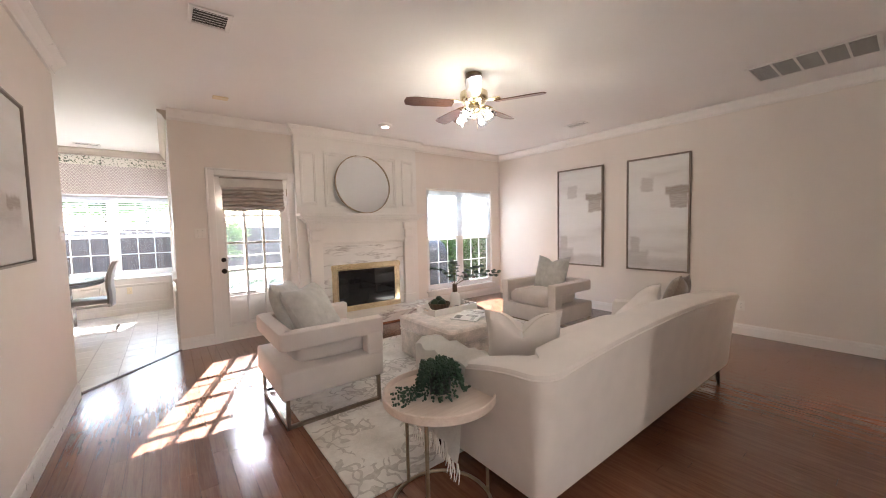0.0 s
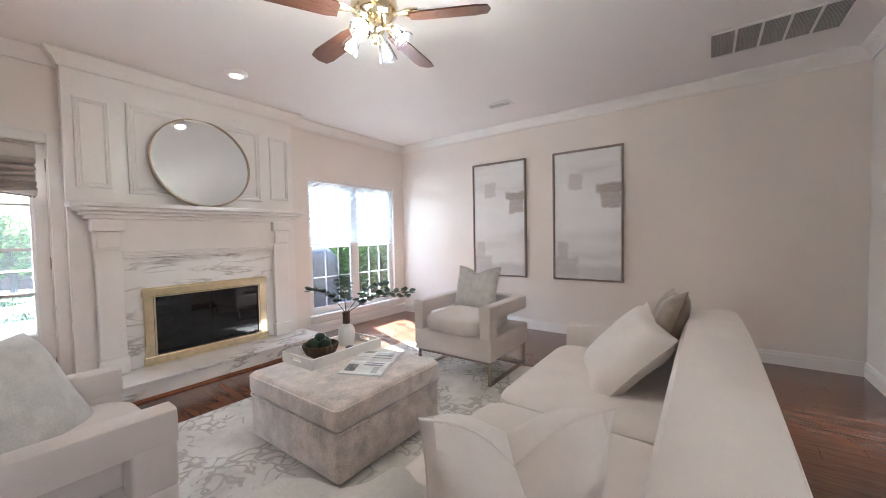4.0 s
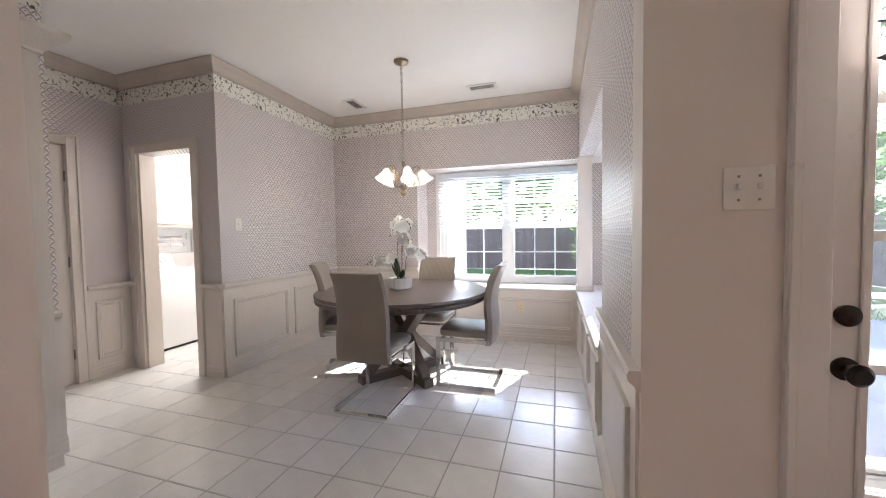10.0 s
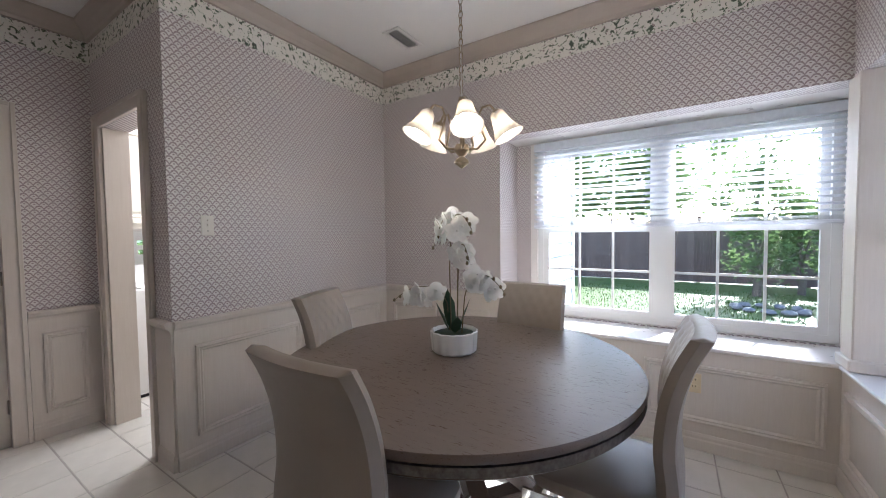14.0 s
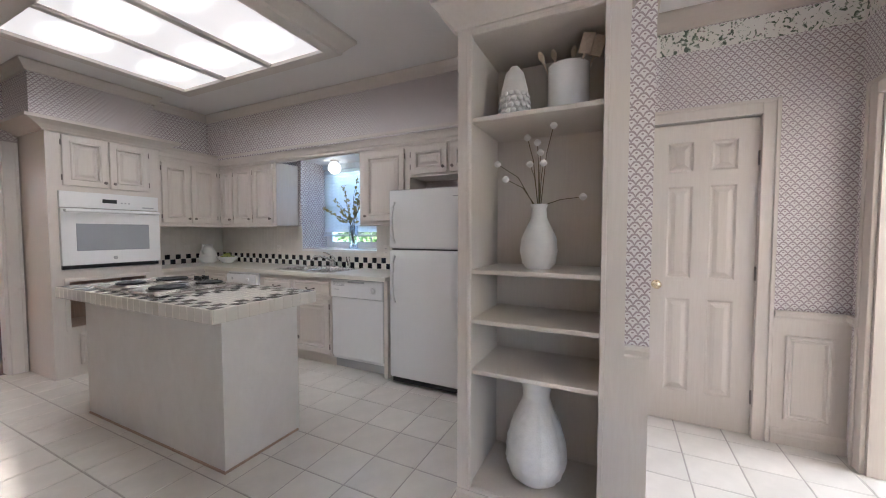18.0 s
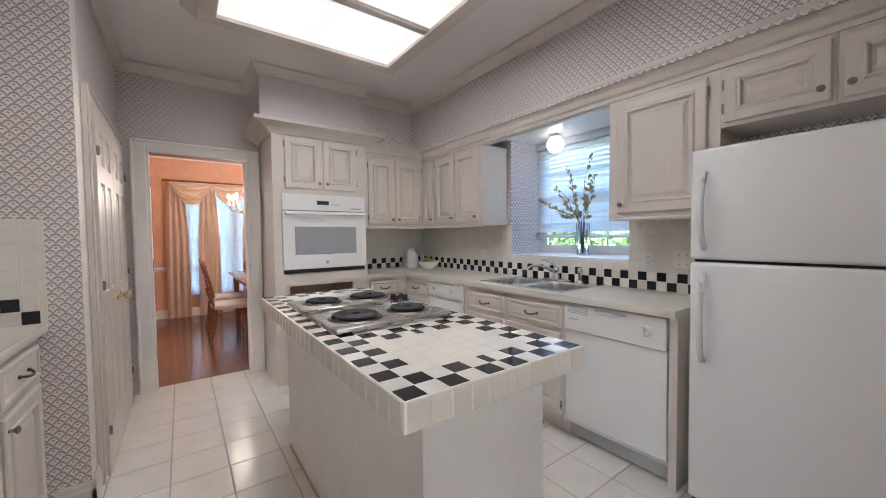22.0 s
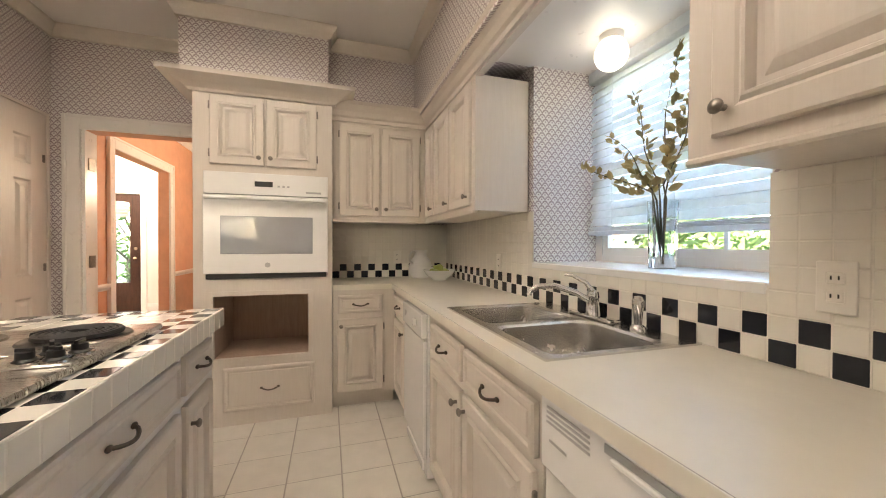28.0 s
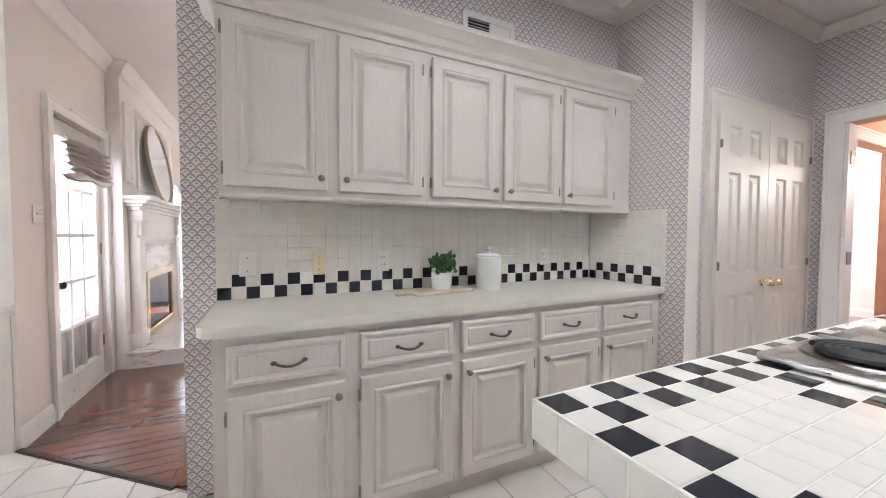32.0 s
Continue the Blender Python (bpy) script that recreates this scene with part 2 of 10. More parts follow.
def wallpaper(name, ground, ink, cell=0.042):
    """Small scalloped lattice in rows, for walls that run along x or y."""
    m, t, b = _nodes(name)
    c = t.nodes.new("ShaderNodeTexCoord")
    s = t.nodes.new("ShaderNodeSeparateXYZ")
    t.links.new(c.outputs["Object"], s.inputs[0])
    u = _math(t, "DIVIDE", _math(t, "ADD", s.outputs[0], s.outputs[1]), cell)
    w = _math(t, "DIVIDE", s.outputs[2], cell * 0.60)
    row = _math(t, "FLOOR", w)
    odd = _math(t, "MULTIPLY", _math(t, "FRACT", _math(t, "MULTIPLY", row, 0.5)), 1.0)
    fu = _math(t, "SUBTRACT", _math(t, "FRACT", _math(t, "ADD", u, odd)), 0.5)
    fw = _math(t, "FRACT", w)
    # an arch line: height of the arch over the cell
    arch = _math(t, "SUBTRACT", 0.95, _math(t, "MULTIPLY", _math(t, "MULTIPLY", fu, fu), 3.4))
    d = _math(t, "ABSOLUTE", _math(t, "SUBTRACT", fw, arch))
    line = _math(t, "LESS_THAN", d, 0.23)
    dot = _math(t, "LESS_THAN", _math(t, "ADD", _math(t, "MULTIPLY", fu, fu), _math(t, "POWER", _math(t, "SUBTRACT", fw, 0.32), 2.0)), 0.016)
    fac = _math(t, "MAXIMUM", _math(t, "MULTIPLY", line, 0.85), dot)
    v = _coords(t)
    fac = _math(t, "MULTIPLY", fac, _math(t, "MULTIPLY_ADD", _noise(t, v, 60, 3), 0.5, 0.7))
    g = _ramp(t, _noise(t, v, 2.5, 4), [(0.3, tuple(x * 0.95 for x in ground)), (0.7, ground)])
    t.links.new(_mix(t, fac, g, ink), b.inputs["Base Color"])
    b.inputs["Roughness"].default_value = 0.40
    _bump(t, b, _math(t, "ADD", fac, _noise(t, v, 300, 2)), 0.06, 0.002)
    return m


def border_paper(name):
    m, t, b = _nodes(name)
    v = _coords(t)
    leaf = _noise(t, v, 34, 3, 0.5, 0.8)
    berry = _noise(t, v, 55, 2, 0.5)
    col = _ramp(t, leaf, [(0.36, (0.08, 0.10, 0.075)), (0.41, (0.30, 0.34, 0.25)), (0.45, (0.80, 0.77, 0.71))])
    col2 = _ramp(t, berry, [(0.30, (0.42, 0.33, 0.36)), (0.36, (1, 1, 1))])
    t.links.new(_mix(t, 1.0, col, col2, "MULTIPLY"), b.inputs["Base Color"])
    b.inputs["Roughness"].default_value = 0.55
    return m


def glass_pane(name, tint=(1, 1, 1), gloss=0.6):
    m, t, b = _nodes(name)
    t.nodes.remove(b)
    tr = t.nodes.new("ShaderNodeBsdfTransparent")
    tr.inputs[0].default_value = (*tint, 1)
    gl = t.nodes.new("ShaderNodeBsdfGlossy")
    gl.inputs["Roughness"].default_value = 0.02
    fr = t.nodes.new("ShaderNodeFresnel")
    fr.inputs["IOR"].default_value = 1.45
    mix = t.nodes.new("ShaderNodeMixShader")
    t.links.new(_math(t, "MULTIPLY", fr.outputs[0], gloss), mix.inputs[0])
    t.links.new(tr.outputs[0], mix.inputs[1])
    t.links.new(gl.outputs[0], mix.inputs[2])
    t.links.new(mix.outputs[0], t.nodes["Material Output"].inputs[0])
    return m


def dusty_pane(name, dust):
    """Glass under a thin, uneven translucent film, which turns hazy in the sun."""
    m = glass_pane(name)
    t = m.node_tree
    clear = t.nodes["Mix Shader"]
    film = t.nodes.new("ShaderNodeBsdfTranslucent")
    film.inputs[0].default_value = (0.86, 0.88, 0.92, 1)
    mix = t.nodes.new("ShaderNodeMixShader")
    v = _coords(t)
    t.links.new(_math(t, "MULTIPLY_ADD", _noise(t, v, 9, 4), dust, dust * 0.5), mix.inputs[0])
    t.links.new(clear.outputs[0], mix.inputs[1])
    t.links.new(film.outputs[0], mix.inputs[2])
    t.links.new(mix.outputs[0], t.nodes["Material Output"].inputs[0])
    return m


def glass_solid(name, tint=(1, 1, 1), rough=0.02):
    m, t, b = _nodes(name)
    b.inputs["Base Color"].default_value = (*tint, 1)
    b.inputs["Transmission Weight"].default_value = 1.0
    b.inputs["Roughness"].default_value = rough
    b.inputs["IOR"].default_value = 1.3
    return m


def glow(name, col, strength):
    m, t, b = _nodes(name)
    b.inputs["Base Color"].default_value = (*col, 1)
    b.inputs["Emission Color"].default_value = (*col, 1)
    b.inputs["Emission Strength"].default_value = strength
    return m


def cloth_sheer(name, col, trans=0.5):
    m, t, b = _nodes(name)
    v = _coords(t, (1, 1, 1))
    d = t.nodes.new("ShaderNodeBsdfDiffuse")
    tl = t.nodes.new("ShaderNodeBsdfTranslucent")
    cc = _ramp(t, _noise(t, v, 30, 4), [(0.3, tuple(x * 0.9 for x in col)), (0.7, col)])
    t.links.new(cc, d.inputs[0])
    t.links.new(cc, tl.inputs[0])
    mix = t.nodes.new("ShaderNodeMixShader")
    mix.inputs[0].default_value = trans
    t.links.new(d.outputs[0], mix.inputs[1])
    t.links.new(tl.outputs[0], mix.inputs[2])
    t.nodes.remove(b)
    t.links.new(mix.outputs[0], t.nodes["Material Output"].inputs[0])
    return m


def rug_mat(name):
    m, t, b = _nodes(name)
    v = _coords(t)
    vor = t.nodes.new("ShaderNodeTexVoronoi")
    vor.feature = "DISTANCE_TO_EDGE"
    vor.inputs["Scale"].default_value = 9.0
    wv = t.nodes.new("ShaderNodeVectorMath")
    nz = t.nodes.new("ShaderNodeTexNoise")
    nz.inputs["Scale"].default_value = 4.0
    t.links.new(v, nz.inputs["Vector"])
    sc = t.nodes.new("ShaderNodeVectorMath")
    sc.operation = "SCALE"
    sc.inputs["Scale"].default_value = 0.45
    t.links.new(nz.outputs["Color"], sc.inputs[0])
    t.links.new(v, wv.inputs[0])
    t.links.new(sc.outputs[0], wv.inputs[1])
    t.links.new(wv.outputs[0], vor.inputs["Vector"])
    edge = _math(t, "LESS_THAN", vor.outputs["Distance"], 0.085)
    patch = _math(t, "GREATER_THAN", _noise(t, v, 2.3, 3), 0.50)
    fac = _math(t, "MULTIPLY", edge, _math(t, "MULTIPLY_ADD", patch, 0.75, 0.12))
    fac = _math(t, "MULTIPLY", fac, _math(t, "MULTIPLY_ADD", _noise(t, v, 40, 4), 1.2, 0.1))
    ground = _ramp(t, _noise(t, v, 3.5, 6, 0.6), [(0.3, (0.52, 0.48, 0.43)), (0.55, (0.70, 0.66, 0.61)), (0.75, (0.80, 0.78, 0.74))])
    t.links.new(_mix(t, fac, ground, (0.33, 0.29, 0.25)), b.inputs["Base Color"])
    b.inputs["Roughness"].default_value = 0.95
    b.inputs["Sheen Weight"].default_value = 0.2
    _bump(t, b, _math(t, "ADD", _noise(t, v, 350, 2), _math(t, "MULTIPLY", fac, 0.6)), 0.5, 0.006)
    return m


def _soft(t, coord, centre, half, edge):
    """One inside a band of a coordinate, fading to nought over its edge."""
    a = _math(t, "ABSOLUTE", _math(t, "SUBTRACT", coord, centre))
    d = _math(t, "DIVIDE", _math(t, "SUBTRACT", half + edge, a), edge)
    d.node.use_clamp = True
    return d


def canvas_art(name, seed, blocks=()):
    """Soft abstract canvas: pale grey ground in hazy bands, with brushed blocks (x, z, half width, half height, edge, colour, strength)."""
    m, t, b = _nodes(name)
    v = _coords(t, (1, 1, 1), (0, 0, 0), "Object", (seed, seed * 0.7, 0))
    band = _noise(t, _coords(t, (0.5, 1, 2.6), (0, 0, 0), "Object", (seed, 0, seed)), 1.5, 4, 0.5, 0.2)
    col = _ramp(t, band, [(0.30, (0.60, 0.57, 0.545)), (0.46, (0.73, 0.715, 0.695)), (0.70, (0.80, 0.79, 0.775))])
    s = t.nodes.new("ShaderNodeSeparateXYZ")
    c = t.nodes.new("ShaderNodeTexCoord")
    t.links.new(c.outputs["Object"], s.inputs[0])
    wob = _math(t, "MULTIPLY_ADD", _noise(t, v, 9, 4), 0.08, -0.04)
    x, z = _math(t, "ADD", s.outputs[0], wob), _math(t, "ADD", s.outputs[2], wob)
    brush = _noise(t, _coords(t, (1.5, 1, 16)), 6, 4)
    for cx, cz, hw, hh, edge, ink, amt in blocks:
        f = _math(t, "MULTIPLY", _soft(t, x, cx, hw, edge), _soft(t, z, cz, hh, edge))
        f = _math(t, "MULTIPLY", f, _math(t, "MULTIPLY_ADD", brush, 0.9 * amt, 0.55 * amt))
        f.node.use_clamp = True
        col = _mix(t, f, col, ink)
    t.links.new(col, b.inputs["Base Color"])
    b.inputs["Roughness"].default_value = 0.8
    _bump(t, b, _math(t, "ADD", _noise(t, v, 260, 2), brush), 0.25, 0.003)
    return m


def leafy(name, dark, light):
    m, t, b = _nodes(name)
    v = _coords(t)
    t.links.new(_ramp(t, _noise(t, v, 6, 3), [(0.3, dark), (0.7, light)]), b.inputs["Base Color"])
    b.inputs["Roughness"].default_value = 0.5
    b.inputs["Specular IOR Level"].default_value = 0.3
    return m


M = {}
M["wall_cream"] = paint("cream_wall_paint", (0.775, 0.71, 0.65), 0.55, 0.03, 1.2, 0.05, 120)
M["ceiling"] = paint("white_ceiling_paint", (0.80, 0.77, 0.745), 0.8, 0.02, 1.0, 0.1, 90)
M["trim"] = paint("white_gloss_trim", (0.80, 0.765, 0.73), 0.3, 0.03, 3, 0.02, 60)
M["paper"] = wallpaper("lattice_wallpaper", (0.77, 0.725, 0.705), (0.30, 0.225, 0.235))
M["border"] = border_paper("leaf_border_paper")
M["pickled"] = wood("pickled_oak", (0.635, 0.57, 0.51), (0.685, 0.625, 0.565), (14, 14, 0.9), 6, 0.38, 0.03)
M["taupe_trim"] = paint("taupe_trim_paint", (0.50, 0.43, 0.37), 0.4, 0.05, 4, 0.03, 60)
M["plank"] = wood("red_oak_floor", (0.13, 0.050, 0.027), (0.24, 0.105, 0.058), (12, 0.7, 12), 4, 0.22, 0.02, 0.3, 0.55)
M["floor_joint"] = paint("dark_joint", (0.06, 0.025, 0.012), 0.6)
M["tile"] = tile_mat("ivory_floor_tile", (0.74, 0.70, 0.645), 0.22)
M["grout"] = paint("grey_grout", (0.40, 0.37, 0.34), 0.9, 0.1, 8)
M["white_tile"] = tile_mat("glazed_white_tile", (0.80, 0.76, 0.69), 0.12, 0.04, 0.03)
M["black_tile"] = tile_mat("glazed_black_tile", (0.012, 0.014, 0.022), 0.10, 0.3, 0.02)
M["white_grout"] = paint("white_grout", (0.755, 0.715, 0.645), 0.9, 0.06, 12)
M["laminate"] = paint("cream_laminate", (0.74, 0.695, 0.61), 0.32, 0.03, 10, 0.02, 400)
M["seam"] = paint("brown_glue_line", (0.20, 0.15, 0.11), 0.7, 0.1, 30)
M["appliance"] = paint("white_enamel", (0.82, 0.81, 0.80), 0.16, 0.015, 2, 0.0)
M["appliance_grey"] = paint("grey_plastic", (0.42, 0.42, 0.42), 0.35, 0.05)
M["oven_glass"] = paint("oven_window_glass", (0.36, 0.37, 0.39), 0.06, 0.05, 3, 0.0, 60)
M["black"] = paint("black_plastic", (0.014, 0.014, 0.015), 0.35, 0.2)
M["steel"] = brushed("brushed_steel", (0.60, 0.58, 0.55), 0.28)
M["chrome"] = metal("chrome", (0.78, 0.77, 0.75), 0.08)
M["pewter"] = metal("aged_pewter", (0.30, 0.27, 0.24), 0.35, 0.3, 90)
M["pull_bronze"] = metal("oiled_bronze", (0.13, 0.105, 0.085), 0.35, 0.3, 90)
M["brass"] = metal("polished_brass", (0.84, 0.72, 0.48), 0.18, 0.15, 25)
M["bronze"] = metal("dark_bronze", (0.05, 0.042, 0.038), 0.35, 0.3)
M["antique_brass"] = metal("antique_brass", (0.42, 0.34, 0.24), 0.3, 0.2)
M["coil"] = paint("burner_coil", (0.03, 0.03, 0.032), 0.5, 0.3, 60, 0.1, 200, 0.3)
M["marble"] = marble("white_veined_marble", (0.82, 0.79, 0.765), (0.40, 0.35, 0.33))
M["soot"] = paint("firebox_black", (0.010, 0.010, 0.011), 0.8, 0.3, 10)
M["fire_glass"] = paint("dark_fire_glass", (0.006, 0.006, 0.007), 0.05, 0.1, 3, 0.0)
M["mirror"] = metal("mirror_silver", (0.80, 0.83, 0.83), 0.02, 0.0)
M["mirror"].node_tree.nodes["Principled BSDF"].inputs["Roughness"].default_value = 0.01
for _l in list(M["mirror"].node_tree.links):
    if _l.to_socket.name == "Roughness":
        M["mirror"].node_tree.links.remove(_l)
M["glass"] = glass_pane("window_glass")
M["storm_glass"] = dusty_pane("hazy_storm_glass", 0.008)
M["vase_glass"] = glass_solid("clear_vase_glass", (0.86, 0.90, 0.95))
M["bulb"] = glow("lit_bulb", (1.0, 0.85, 0.62), 6.0)
M["globe"] = glow("lit_globe_glass", (1.0, 0.93, 0.80), 0.3)


def diffuser_mat(name, col, low, high):
    """Acrylic sheet lit from behind by lamps: soft hot spots on an even glow."""
    m, t, b = _nodes(name)
    c = t.nodes.new("ShaderNodeTexCoord")
    s = t.nodes.new("ShaderNodeSeparateXYZ")
    t.links.new(c.outputs["Object"], s.inputs[0])
    gx = _math(t, "POWER", _math(t, "ABSOLUTE", _math(t, "COSINE", _math(t, "MULTIPLY", _math(t, "ADD", s.outputs[0], 0.28), 5.6))), 8.0)
    gy = _math(t, "POWER", _math(t, "ABSOLUTE", _math(t, "COSINE", _math(t, "MULTIPLY", s.outputs[1], 5.5))), 5.0)
    e = _math(t, "MULTIPLY_ADD", _math(t, "MULTIPLY", gx, gy), high, low)
    b.inputs["Base Color"].default_value = (*col, 1)
    b.inputs["Emission Color"].default_value = (*col, 1)
    t.links.new(e, b.inputs["Emission Strength"])
    return m


M["diffuser"] = diffuser_mat("lit_acrylic_diffuser", (1.0, 0.90, 0.79), 0.05, 2.7)
M["fabric"] = fabric("ivory_linen", (0.70, 0.63, 0.575), 380, 0.06)
M["fabric_chair"] = fabric("blush_linen", (0.66, 0.59, 0.55), 380, 0.06)
M["velvet"] = fabric("beige_crushed_velvet", (0.58, 0.495, 0.44), 120, 0.34, 0.25, 11, 0.9)
M["pillow_grey"] = fabric("grey_striped_weave", (0.52, 0.50, 0.47), 160, 0.16, 0.5, 14)
M["pillow_brown"] = fabric("taupe_velvet", (0.27, 0.21, 0.165), 150, 0.25, 0.3, 18, 0.7)
M["throw"] = fabric("cream_waffle_knit", (0.84, 0.80, 0.74), 130, 0.05, 0.6, 60)
M["rug"] = rug_mat("ivory_patterned_rug")
M["leather"] = paint("taupe_leatherette", (0.27, 0.222, 0.183), 0.38, 0.06, 5, 0.1, 260)
M["table_wood"] = wood("grey_brown_oak", (0.130, 0.096, 0.078), (0.152, 0.114, 0.092), (1, 10, 10), 5, 0.30, 0.03)
M["light_wood"] = wood("pale_wood", (0.55, 0.43, 0.32), (0.72, 0.60, 0.47), (1, 10, 10), 6, 0.4)
M["blush_wood"] = wood("blush_wood", (0.56, 0.44, 0.36), (0.70, 0.58, 0.49), (1, 8, 8), 5, 0.4, 0.05)
M["cut_wood"] = wood("walnut_blade", (0.065, 0.026, 0.014), (0.15, 0.062, 0.034), (1, 14, 14), 5, 0.3)
M["ceramic"] = paint("white_ceramic", (0.80, 0.79, 0.77), 0.22, 0.02, 6, 0.03, 90)
M["ceramic_matte"] = paint("chalk_white_ceramic", (0.76, 0.74, 0.71), 0.6, 0.04, 12, 0.25, 120)
M["wicker"] = wood("brown_bowl", (0.05, 0.028, 0.016), (0.15, 0.09, 0.05), (10, 10, 10), 8, 0.5, 0.4)
M["moss"] = leafy("dark_moss", (0.012, 0.022, 0.012), (0.035, 0.06, 0.028))
M["succulent"] = leafy("dark_succulent", (0.014, 0.035, 0.02), (0.06, 0.10, 0.055))
M["eucalyptus"] = leafy("eucalyptus_leaf", (0.035, 0.06, 0.045), (0.10, 0.14, 0.10))
M["gold_leaf"] = leafy("golden_leaf", (0.34, 0.25, 0.09), (0.60, 0.48, 0.24))
M["herb"] = leafy("green_herb_leaf", (0.03, 0.08, 0.02), (0.09, 0.2, 0.05))
M["orchid_petal"] = cloth_sheer("orchid_petal", (0.92, 0.91, 0.89), 0.42)
M["petal"] = paint("white_petal", (0.82, 0.80, 0.78), 0.5, 0.03, 30, 0.05)
M["stem"] = paint("brown_stem", (0.14, 0.11, 0.06), 0.6, 0.2, 40)
M["paper_white"] = paint("printed_page", (0.72, 0.70, 0.68), 0.5, 0.12, 22, 0.02)
M["page_dark"] = paint("dark_photo_print", (0.16, 0.14, 0.13), 0.4, 0.6, 30, 0.0)
M["blind"] = cloth_sheer("white_blind_slat", (0.86, 0.87, 0.90), 0.65)
M["shade_cloth"] = cloth_sheer("roller_shade_cloth", (0.70, 0.72, 0.74), 0.42)
M["shade_top"] = fabric("pale_satin_linen", (0.62, 0.575, 0.53), 260, 0.08, 0.2, 5, 0.4, 0.5)
M["roman"] = fabric("taupe_roman_linen", (0.42, 0.36, 0.32), 260, 0.12, 0.4)
M["peach"] = paint("peach_wallpaper", (0.66, 0.36, 0.235), 0.6, 0.06, 8, 0.08, 120)
M["drape"] = fabric("peach_silk_drape", (0.62, 0.45, 0.34), 90, 0.1, 0.2, 5, 0.6, 0.5)
M["sheer"] = cloth_sheer("white_sheer", (0.80, 0.80, 0.82), 0.7)
M["cherry"] = wood("cherry_wood", (0.16, 0.06, 0.03), (0.34, 0.15, 0.08), (1, 10, 10), 6, 0.25)
M["dark_door"] = wood("dark_mahogany", (0.035, 0.015, 0.010), (0.09, 0.04, 0.025), (9, 9, 0.8), 5, 0.3)
M["plate"] = paint("white_plate_plastic", (0.80, 0.76, 0.70), 0.35, 0.03, 20, 0.0)
M["ivory_plate"] = paint("ivory_plate_plastic", (0.72, 0.60, 0.40), 0.35, 0.03, 20, 0.0)
M["vent"] = paint("vent_enamel", (0.76, 0.73, 0.70), 0.4, 0.04, 12, 0.0)
M["grille_grey"] = paint("grey_filter_mesh", (0.40, 0.39, 0.375), 0.6, 0.1, 20)
M["vent_dark"] = paint("duct_dark", (0.05, 0.045, 0.042), 0.8, 0.3)
M["frame_taupe"] = wood("taupe_picture_frame", (0.20, 0.16, 0.13), (0.34, 0.28, 0.23), (10, 10, 1), 6, 0.4)
M["pear"] = paint("green_pear_skin", (0.36, 0.40, 0.10), 0.4, 0.2, 18, 0.05)
M["grass"] = leafy("lawn_grass", (0.045, 0.075, 0.012), (0.09, 0.135, 0.028))
M["concrete"] = paint("patio_concrete", (0.16, 0.155, 0.15), 0.9, 0.25, 2.5, 0.3, 60)
M["brick"] = tile_mat("red_brick", (0.34, 0.225, 0.19), 0.85, 0.4, 0.5)
M["mortar"] = paint("mortar", (0.42, 0.39, 0.36), 0.95, 0.1, 12, 0.3)
M["fence_wood"] = wood("weathered_fence", (0.085, 0.055, 0.045), (0.17, 0.115, 0.09), (9, 9, 0.8), 4, 0.8, 0.4, 0.3)
M["siding"] = paint("white_siding", (0.66, 0.66, 0.66), 0.5, 0.04, 3, 0.03)
M["bark"] = wood("bark", (0.06, 0.045, 0.035), (0.16, 0.13, 0.10), (6, 6, 1), 8, 0.9, 0.6)
M["foliage"] = cloth_sheer("tree_foliage", (0.13, 0.19, 0.07), 0.45)
M["grill_cover"] = fabric("black_vinyl_cover", (0.022, 0.022, 0.025), 120, 0.2, 0.2, 5, 0.0, 0.5)
M["white_vinyl"] = paint("white_vinyl_window", (0.80, 0.80, 0.79), 0.35, 0.02, 4, 0.0)

# Browner, darker wood for the oven cubby and the island's foot strip.
M["pickled_dark"] = wood("dark_brown_wood", (0.36, 0.25, 0.19), (0.47, 0.345, 0.265), (9, 9, 0.7), 5, 0.5, 0.08)
M["whitewash"] = wood("whitewashed_plywood", (0.70, 0.665, 0.63), (0.78, 0.75, 0.72), (1.6, 1.6, 1.0), 3.2, 0.5, 0.02)

M["pewter_band"] = metal("studded_band", (0.22, 0.20, 0.19), 0.35, 0.4, 60)
M["shade_glass"] = cloth_sheer("pressed_shade_glass", (0.60, 0.56, 0.51), 0.5)

M["can_glow"] = glow("lit_can_lamp", (1.0, 0.9, 0.76), 1.5)
M["sink_steel"] = metal("sink_steel", (0.74, 0.72, 0.69), 0.24, 0.06, 8)

# ---- building helpers ----
def box(bm, x0, x1, y0, y1, z0, z1, bev=0.0, seg=1):
    vs = [bm.verts.new((x, y, z)) for x in (x0, x1) for y in (y0, y1) for z in (z0, z1)]
    fs = [bm.faces.new([vs[i] for i in q]) for q in ((0, 1, 3, 2), (4, 6, 7, 5), (0, 4, 5, 1), (2, 3, 7, 6), (0, 2, 6, 4), (1, 5, 7, 3))]
    if bev:
        es = list({e for f in fs for e in f.edges})
        bmesh.ops.bevel(bm, geom=es, offset=bev, segments=seg, affect="EDGES", profile=0.5)
    return fs


def boxbm(x0, x1, y0, y1, z0, z1, bev=0.0, seg=1):
    bm = bmesh.new()
    box(bm, x0, x1, y0, y1, z0, z1, bev, seg)
    return bm


